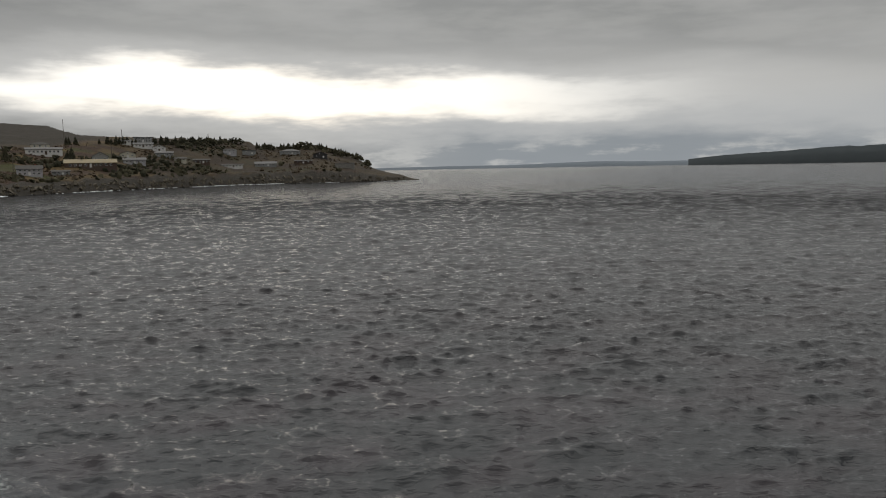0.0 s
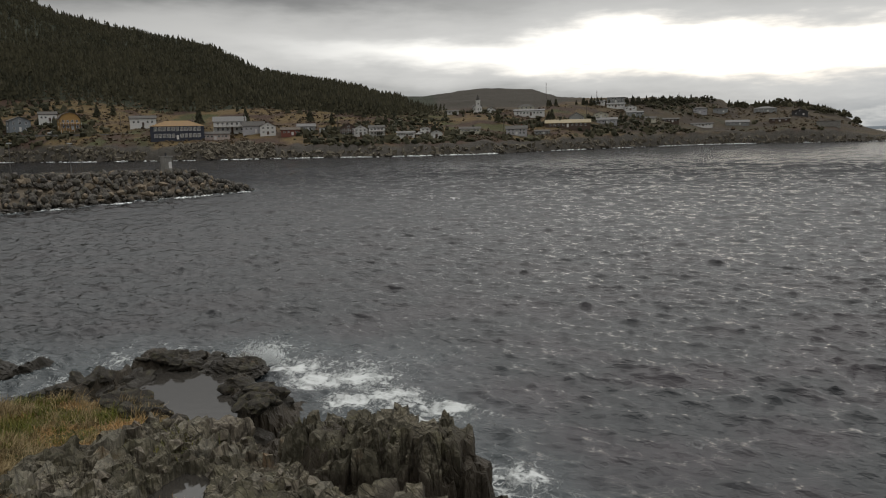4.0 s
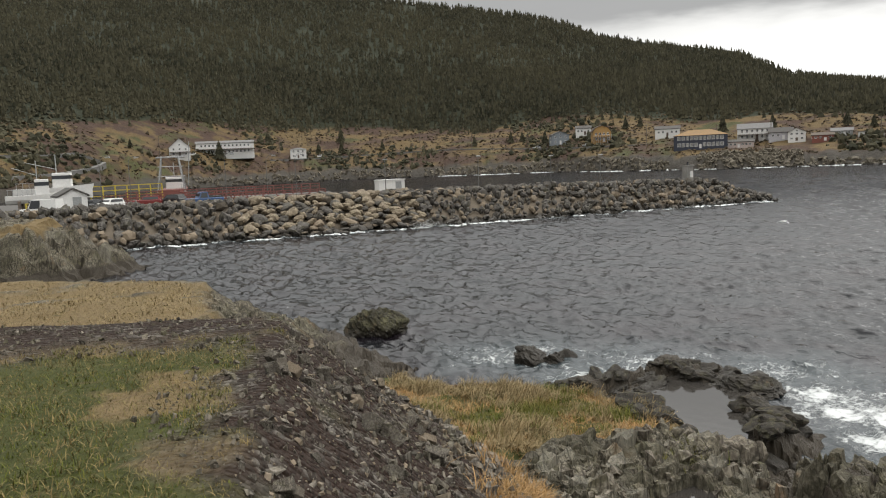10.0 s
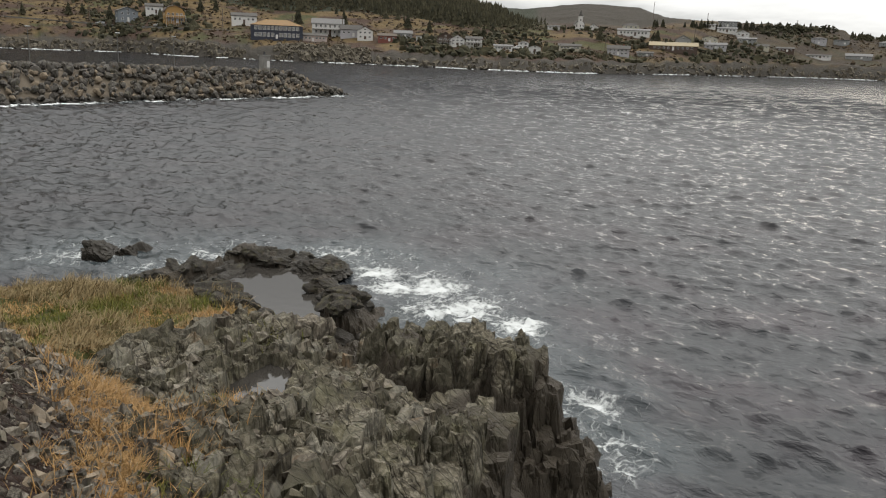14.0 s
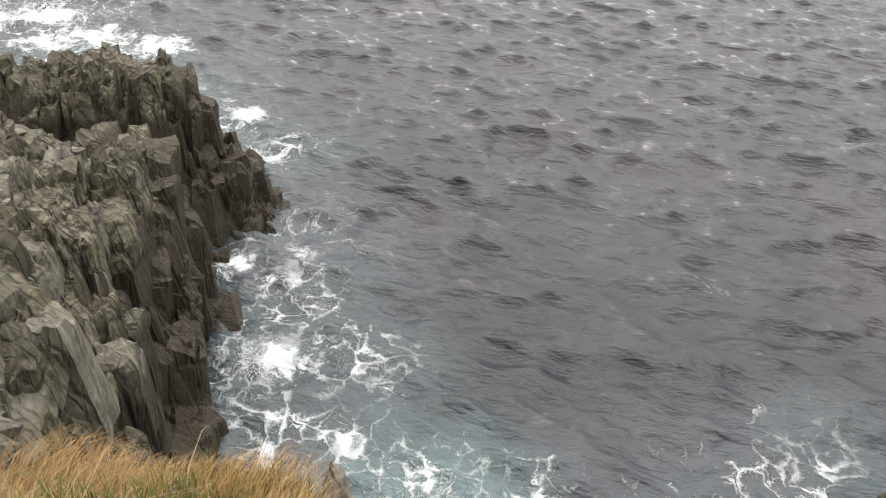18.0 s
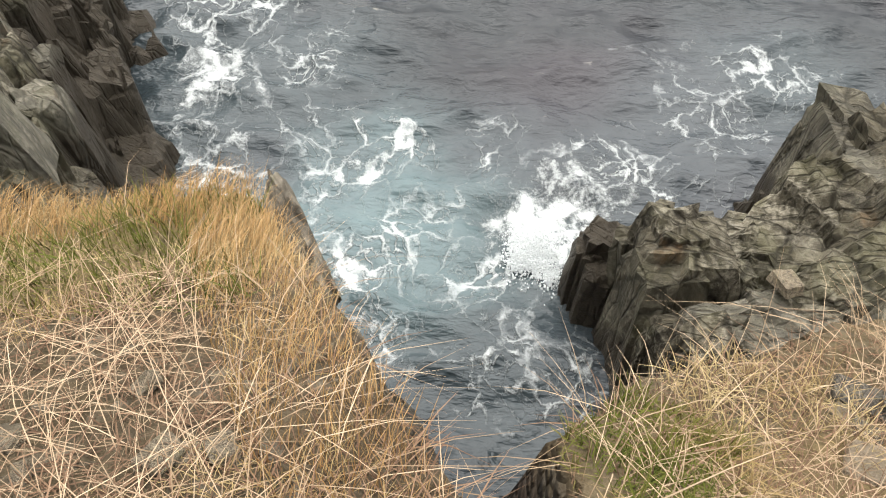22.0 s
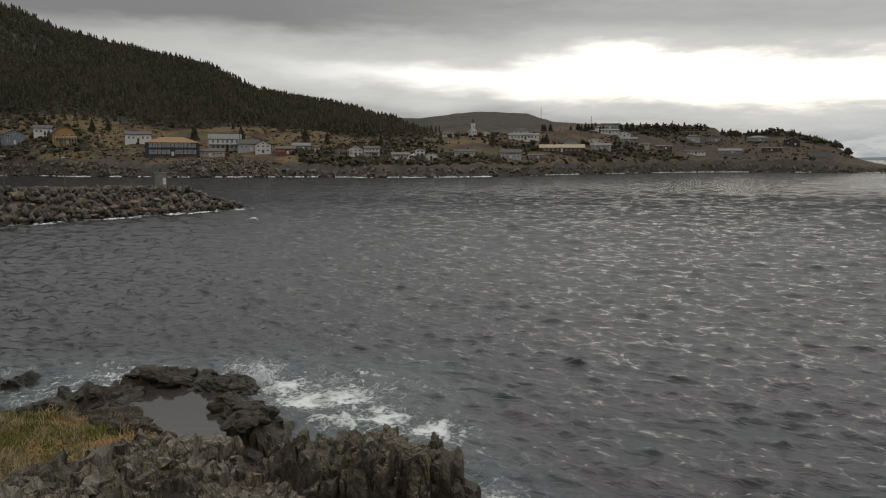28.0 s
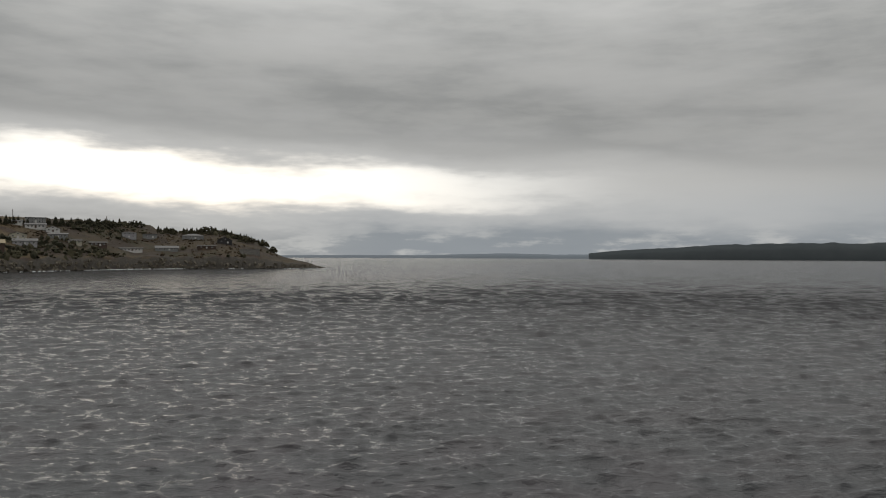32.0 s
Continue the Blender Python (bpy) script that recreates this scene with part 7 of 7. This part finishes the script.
def boat(az, d, z, turn, L, paint, label, frame_mast=False):
    x, y = polar(az, d)
    ob = thing("fishing_boat", pose(x, y, z, 0, 0, turn), label, "boat", "boats in the harbour")
    H = L * 0.2
    part("hull", hull_mesh(L, L * 0.3, H), paint, ob)
    cabin = part("wheelhouse", boxes((0.0, L * 0.24, -L * 0.1, L * 0.1, H * 0.75, H * 0.75 + 2.4), bevel=0.08), WHITE, ob)
    part("window_band", boxes((-0.02, L * 0.24 + 0.03, -L * 0.1 - 0.03, L * 0.1 + 0.03, H * 0.75 + 1.45, H * 0.75 + 2.0)), GLASS_D, cabin)
    part("mast", rods(((L * 0.05, 0, H * 0.75 + 2.3), (L * 0.05, 0, H * 0.75 + 5.2), 0.07)), STEEL, ob)
    part("boom", rods(((L * 0.05, 0, H * 0.75 + 3.0), (-L * 0.35, 0, H * 0.75 + 4.2), 0.05)), STEEL, ob)
    bm = bmesh.new()
    for k in range(6):
        xx = -L * 0.45 + k * L * 0.08
        rod(bm, (xx, -L * 0.14, H * 0.8), (xx, -L * 0.14, H * 0.8 + 0.9), 0.03)
    rod(bm, (-L * 0.46, -L * 0.14, H * 0.8 + 0.9), (-L * 0.04, -L * 0.14, H * 0.8 + 0.9), 0.03)
    part("railing", bm, STEEL, ob)
    if frame_mast:
        bm = bmesh.new()
        for s in (-1, 1):
            rod(bm, (-L * 0.30, s * L * 0.16, H * 0.6), (-L * 0.24, s * L * 0.10, H + 5.4), 0.13)
            rod(bm, (-L * 0.12, s * L * 0.16, H * 0.6), (-L * 0.20, s * L * 0.10, H + 5.4), 0.13)
            rod(bm, (-L * 0.29, s * L * 0.15, H + 1.8), (-L * 0.13, s * L * 0.15, H + 1.8), 0.08)
            rod(bm, (-L * 0.27, s * L * 0.13, H + 3.6), (-L * 0.17, s * L * 0.13, H + 3.6), 0.08)
        for zz in (1.8, 3.6, 5.4):
            rod(bm, (-L * 0.22, -L * 0.15, H + zz), (-L * 0.22, L * 0.15, H + zz), 0.11)
        rod(bm, (-L * 0.22, -L * 0.17, H + 5.3), (-L * 0.22, L * 0.17, H + 5.3), 0.12)
        rod(bm, (-L * 0.22, -L * 0.2, H), (-L * 0.22, -L * 0.24, H + 8.2), 0.07)
        part("gallows", bm, STEEL, ob, "pale steel trawl gallows")
    else:
        part("cradle", boxes((-L * 0.3, -L * 0.25, -L * 0.14, L * 0.14, QUAY_Z - z, 0.5), (L * 0.2, L * 0.25, -L * 0.1, L * 0.1, QUAY_Z - z, 0.5), (-L * 0.3, L * 0.25, -0.15, 0.15, QUAY_Z - z, 0.05)), TIMBER, ob)


boat(-19.8, 138, 4.3, 12, 11, WHITE, "white fishing boat hauled out on a cradle")
boat(-20.9, 134, 3.9, 20, 8, WHITE, "small white boat hauled out beside the larger one")
boat(-12.4, 160, 2.2, 95, 15, RED, "red-hulled trawler with a pale steel gallows", True)


POLE = plain("dull_steel", (0.13, 0.13, 0.125), 0.6, 0.15, 4.0, 0.3)


def lamp_post(x, y, z, h, label, curved=False):
    ob = thing("lamp_post", pose(x, y, z), label, "lamp post", "lamp posts of the harbour")
    bm = bmesh.new()
    rod(bm, (0, 0, 0), (0, 0, h), 0.06, 0.04)
    if curved:
        last = (0, 0, h)
        for k in range(1, 7):
            a = k / 6 * math.pi * 0.6
            p = (1.1 * (1 - math.cos(a)), 0, h + 1.1 * math.sin(a))
            rod(bm, last, p, 0.035)
            last = p
    part("pole", bm, POLE, ob)
    part("lamp", boxes((0.9 if curved else -0.25, 1.6 if curved else 0.35, -0.12, 0.12, h + (0.75 if curved else 0), h + (0.92 if curved else 0.15)), bevel=0.03), STEEL, ob)
    part("foot", boxes((-0.2, 0.2, -0.2, 0.2, -0.3, 0.12)), CONCRETE, ob)


for az, d, h in ((-17.0, 126, 6.5), (-15.2, 135, 6.5), (-9.0, 132, 6.5), (-6.2, 134, 6.0), (-4.2, 133, 6.0)):
    lamp_post(*at_quay(az, d), h, "steel lamp post on the quay", True)
for s, h in ((32, 4.6), (45, 4.6), (56, 4.4), (64, 4.4)):
    p = BW0 + BWU * s + BWN * 9.5
    lamp_post(p.x, p.y, float(bw_height(s, 9.5)) - 0.6, h, "thin steel pole on the breakwater")

# the white hut and the light on the breakwater
p = BW0 + BWU * 33.5 + BWN * 12.5
hut = thing("hut", pose(p.x, p.y, 3.45, 0, 0, 15.6), "low white flat-roofed hut behind the breakwater", "hut")
part("wall", boxes((-1.75, 1.75, -1.0, 1.0, -1.5, 2.0)), WHITE, hut)
part("roof", boxes((-1.85, 1.85, -1.1, 1.1, 2.0, 2.1)), WHITE, hut)
part("door", boxes((0.5, 1.3, -1.05, -0.95, 0, 1.8)), GREYP, hut)
p = BW0 + BWU * 77.2 + BWN * 7.0
light = thing("harbour_light", pose(p.x, p.y, 3.5, 0, 0, 15), "square grey harbour light tower with a white panel", "light tower")
part("tower", boxes((-0.55, 0.55, -0.55, 0.55, -1.2, 1.9), (-0.68, 0.68, -0.68, 0.68, 1.9, 2.05)), CONCRETE, light)
part("panel", boxes((0.0, 0.5, -0.6, -0.55, 0.3, 1.2)), WHITE, light, "white daymark panel")
part("lantern", rods(((0, 0, 2.05), (0, 0, 2.5), 0.14), n=10), GLASS_D, light)


# ---- roads, poles and masts of the far shore ----
def ribbon(name, label, stops, width, mat, lift=0.25):
    """A road laid on the slope through places given by turn and elevation."""
    az = np.linspace(0, len(stops) - 1, len(stops) * 10)
    a = np.interp(az, range(len(stops)), [s[0] for s in stops])
    e = np.interp(az, range(len(stops)), [s[1] for s in stops])
    pts = np.array([spot(x, y)[:3] for x, y in zip(a, e)])
    for _ in range(6):
        pts[1:-1] = (pts[:-2] + pts[1:-1] * 2 + pts[2:]) / 4
    d = np.gradient(pts, axis=0)
    n = np.stack([-d[:, 1], d[:, 0]], 1) / np.maximum(np.hypot(d[:, 0], d[:, 1]), 1e-6)[:, None]
    rows = []
    for k in (-0.5, 0.5):
        rows.append(np.column_stack([pts[:, :2] + n * width * k, pts[:, 2] + lift]))
    for k in (-0.5, 0.5):
        rows.append(np.column_stack([pts[:, :2] + n * width * k, pts[:, 2] - 2.5]))
    v = np.stack(rows, 1).reshape(-1, 3)
    f = []
    for i in range(len(pts) - 1):
        for p, q in ((0, 1), (1, 3), (2, 0)):
            f.append((i * 4 + p, i * 4 + q, i * 4 + 4 + q, i * 4 + 4 + p))
    tagged(new(name, mesh_of(name, v, np.array(f), mat)), label, "road", kind="structure")
    return pts


ROADS = plain("pale_asphalt", (0.16, 0.157, 0.15), 0.9, 0.15, 0.5)
road_pts = ribbon("road", "grey road winding down the hillside to the harbour", [(-24, 1.55), (-20.1, 1.5), (-18.6, 1.6), (-17.4, 1.25), (-16.9, 0.85), (-17.6, 0.55), (-19.5, 0.30), (-23, 0.15)], 5.5, ROADS, 0.12)
ribbon("shore_road", "narrow grey road along the shore above the bluff", [(-6, 0.62), (-2.5, 0.63), (2.3, 0.76), (6.7, 0.87), (9.6, 0.79), (13.6, 0.62), (17.6, 0.60), (21, 0.6)], 4.0, ROADS, 0.15)


def pole(az, el, h, label, arms=True):
    x, y, z, d = spot(az, el)
    ob = thing("utility_pole", pose(x, y, z, 0, 0, -az), label, "pole", "poles of the village")
    part("shaft", rods(((0, 0, -0.5), (0, 0, h), 0.16)), TIMBER, ob)
    if arms:
        part("crossarm", rods(((-1.1, 0, h - 0.6), (1.1, 0, h - 0.6), 0.07)), TIMBER, ob)


for az, el, h in ((4.7, 0.95, 10), (-5.2, 1.0, 9), (-11.4, 1.15, 10), (-13.2, 1.0, 11), (8.4, 0.8, 9), (12.4, 0.7, 9), (20.6, 0.7, 9), (25.2, 0.4, 9), (28.6, 0.5, 9), (35.0, 0.3, 9), (46.8, 0.3, 9), (52.6, 0.8, 9)):
    pole(az, el, h, "weathered wooden utility pole beside the road")
for az, el, h in ((49.8, 2.4, 12), (53.3, 2.0, 8), (58.8, 1.9, 7)):
    pole(az, el, h, "thin radio mast on the skyline", False)
# cars by the houses across the water
for az, el, turn, paint in ((-2.5, 0.66, 80, WHITE), (-11.1, 1.12, 95, WHITE), (40.8, 0.1, 70, WHITE), (13.0, 0.62, 90, STEEL), (16.5, 0.6, 90, STEEL)):
    x, y, z, d = spot(az, el)
    ob = car(0, 100, 0, paint, "pale car parked by a house on the far shore")
    ob.matrix_world = pose(x, y, z + 0.15, 0, 0, turn)


# riprap at the foot of the far village
r = np.random.RandomState(210)
az = np.concatenate([r.uniform(24, 30.5, 520), r.uniform(5, 22, 420), r.uniform(-13, 4, 300), r.uniform(30, 73, 700)])
d = np.interp(az, SHORE_T[:, 0], SHORE_T[:, 1]) + np.concatenate([r.uniform(-2, 14, 520), r.uniform(-2, 7, 720), r.uniform(-3, 5, 700)])
z = far_land(az, d)[0]
ok = z > -0.6
q = np.column_stack([d * np.sin(np.radians(az)), d * np.cos(np.radians(az)), z])[ok]
joined_stones("shore_stones", "grey boulders along the foot of the far shore", q, r.uniform(0.5, 1.3, len(q)), STONE, 12, 0)


# ---- white water ----
def spray_build(t, s):
    n = t.noise(obj_vec(t), 6.0, 5, 0.7)
    t.put(s.inputs["Base Color"], t.mix(n, (0.72, 0.75, 0.75), (0.88, 0.89, 0.89)))
    s.inputs["Roughness"].default_value = 0.9
    t.put(s.inputs["Normal"], t.bump(n, 0.6, 0.05))


SPRAY = material("white_water", spray_build)


def surf_strip(name, label, pts, seed, size):
    """Broken white water heaped against a shore: many small lumps and drops."""
    q = np.random.RandomState(seed)
    vs, fs, b = [], [], 0
    v, f = ico(1)
    for x, y, z, s in pts:
        k = v * (1 + 0.35 * q.normal(size=(len(v), 1))) * (s * 1.5, s, s * 0.4)
        vs.append(k + (x, y, z))
        fs.append(f + b)
        b += len(v)
    return tagged(new(name, mesh_of(name, np.concatenate(vs), np.concatenate(fs), SPRAY, True)), label, "surf", kind="stuff")


def shore_surf():
    q = np.random.RandomState(220)
    pts = []
    for az in np.arange(6, 73.4, 0.035):
        if fbm(np.array([az * 0.8]), np.array([0.0]), 3, 221)[0] + 0.25 * q.rand() < 0.64:
            continue
        d = float(np.interp(az, SHORE_T[:, 0], SHORE_T[:, 1])) + 7 * float(fbm(np.array([az * 0.9]), np.array([2.0]), 4, 40)[0] - 0.5) - 2.0 + q.uniform(-1.5, 1.0)
        x, y = polar(az, d)
        pts.append((x, y, 0.05, q.uniform(0.15, 0.7)))
    for s in np.arange(-2, BWL, 0.10):
        if fbm(np.array([s * 0.3]), np.array([4.0]), 3, 222)[0] < 0.53:
            continue
        p = BW0 + BWU * s + BWN * (q.normal(-0.9, 0.45) - 0.5 * math.sin(s * 1.3) * math.sin(s * 0.47))
        pts.append((p.x, p.y, 0.03, q.uniform(0.05, 0.28) * q.uniform(0.4, 1)))
    surf_strip("shore_surf", "white surf breaking along the foot of the rocks", pts, 223, 1)


shore_surf()


def burst(name, label, w, h, n, seed):
    """A burst of spray: drops thick at the foot and thinning upwards, thrown in a few jets."""
    q = np.random.RandomState(seed)
    vs, fs, b = [], [], 0
    v, f = ico(1)
    jets = [(q.normal(0, 0.38), q.normal(0, 0.22), q.uniform(0.45, 1.0), q.normal(0, 0.3)) for k in range(9)]
    for k in range(n):
        jx, jy, top, lean = jets[k % 9]
        u = q.rand() ** 1.6
        s = (0.008 * (1 - u) + 0.003) * q.uniform(0.4, 1.4) * max(1.0, h * 1.2)
        spread = 0.06 + 0.16 * u + 0.12 * (1 - u)
        p = (w * (jx + lean * u * 0.5 + q.normal(0, spread)), w * (jy + q.normal(0, spread * 0.7)), h * top * u * q.uniform(0.7, 1.0))
        vs.append(v * s * (1 + 0.3 * q.normal(size=(len(v), 1))) * (1, 1, 1 + 1.2 * q.rand()) + p)
        fs.append(f + b)
        b += len(v)
    return tagged(new(name, mesh_of(name, np.concatenate(vs), np.concatenate(fs), SPRAY, True)), label, "spray", kind="stuff")


slab_spray = burst("wave_spray", "white spray thrown up where a wave strikes the slab", 0.9, 1.2, 5000, 230)
cove_wave = burst("breaking_wave", "white broken wave surging round the cove boulder", 0.62, 0.26, 7500, 231)
cliff_wave = burst("breaking_wave", "white broken wave washing the foot of the cliff", 0.62, 0.26, 6000, 232)
wharf_wave = burst("wave_spray", "white spray thrown up against the breakwater", 2.2, 1.5, 1500, 233)


# ---- the gull ----
def build_gull():
    ob = thing("gull", Matrix(), "white gull with grey wings flying low over the water", "gull")
    v, f = ico(2)
    body = v * (0.28, 0.085, 0.08)
    body[:, 2] += 0.03 * np.abs(v[:, 0])
    part("body", mesh_of("body", body, f, WHITE, True), None, ob)
    part("head", mesh_of("head", v * (0.075, 0.055, 0.055) + (0.29, 0, 0.04), f, WHITE, True), None, ob)
    bm = bmesh.new()
    rod(bm, (0.35, 0, 0.035), (0.41, 0, 0.025), 0.014, 0.004)
    part("bill", bm, YELLOW, ob, "yellow bill")
    part("tail", boxes((-0.42, -0.22, -0.06, 0.06, 0.005, 0.02)), WHITE, ob)
    wings = []
    for s in (-1, 1):
        bm = bmesh.new()
        rows = []
        for k, (u, x, c, z) in enumerate(((0.05, 0.03, 0.17, 0.03), (0.3, 0.07, 0.16, 0.07), (0.5, 0.02, 0.11, 0.06), (0.70, -0.12, 0.03, 0.02))):
            rows.append([bm.verts.new((x + c * o, s * u, z + t)) for o, t in ((0.5, 0.0), (0.0, 0.014), (-0.5, 0.0), (0.0, -0.006))])
        for a, b in zip(rows, rows[1:]):
            for i in range(4):
                bm.faces.new((a[i], a[(i + 1) % 4], b[(i + 1) % 4], b[i]))
        bm.faces.new(rows[-1])
        bmesh.ops.recalc_face_normals(bm, faces=bm.faces[:])
        wings.append(part("wing", bm, LILAC, ob, "pale grey wing"))
    return ob, wings


gull, gull_wings = build_gull()


# ---- what moves ----
def motions():
    away = Vector((math.sin(radians(WAVE_AZ)), math.cos(radians(WAVE_AZ)), 0))
    rows = []
    for t in range(0, 33, 2):
        o = away * (13 - 0.8 * t)
        rows.append((t, pose(o.x, o.y, 0, 0, 0, SEA_TURN)))
    walk(sea, rows)
    # waves that break and run back
    def surge(ob, x, y, turn, low, high, beats):
        rows = []
        for t in np.arange(0, 32.01, 0.4):
            k = max(math.exp(-((t - b) / 0.55) ** 2) for b in beats)
            rows.append((round(float(t), 2), pose(x, y, low + (high - low) * k, 0, 0, turn)))
        walk(ob, rows)
    surge(slab_spray, 12.9, 23.3, -40, -1.6, 0.05, (1.2, 4.1, 8.8, 12.6, 16.4, 20.1, 24.3, 28.2, 31.5))
    surge(cove_wave, 5.05, 0.65, 20, -0.55, 0.02, (3.0, 7.5, 11.4, 15.2, 19.4, 22.2, 26.4, 30.3))
    surge(cliff_wave, 6.3, 6.1, 45, -0.55, 0.02, (2.1, 6.2, 10.1, 14.2, 18.3, 20.6, 24.6, 28.8))
    surge(wharf_wave, 8.0, 92.3, 16, -1.9, 0.0, (1.0, 5.2, 9.9, 13.4, 17.5, 21.9, 26.0, 28.0, 31.0))
    # the gull beats low over the bay, to and fro across the north-east
    rows = []
    for k in range(0, 65):
        t = k * 0.5
        swing = math.pi * (t - 13.0) / 9.0
        az = 43.2 + 16 * math.sin(swing)
        d = 76 - 14 * abs(math.sin(swing * 0.5))
        x, y = polar(az, d)
        rows.append((t, pose(x, y, 2.2 + 0.6 * math.sin((t - 13) * 0.6), 0, 0, 90 - az - 90 * math.cos(swing))))
    walk(gull, rows)
    for s, w in zip((-1, 1), gull_wings):
        walk(w, [(round(i * 0.2, 2), pose(0, 0, 0, s * (24 if i % 2 else -14), 0, 0)) for i in range(0, 161)])


motions()
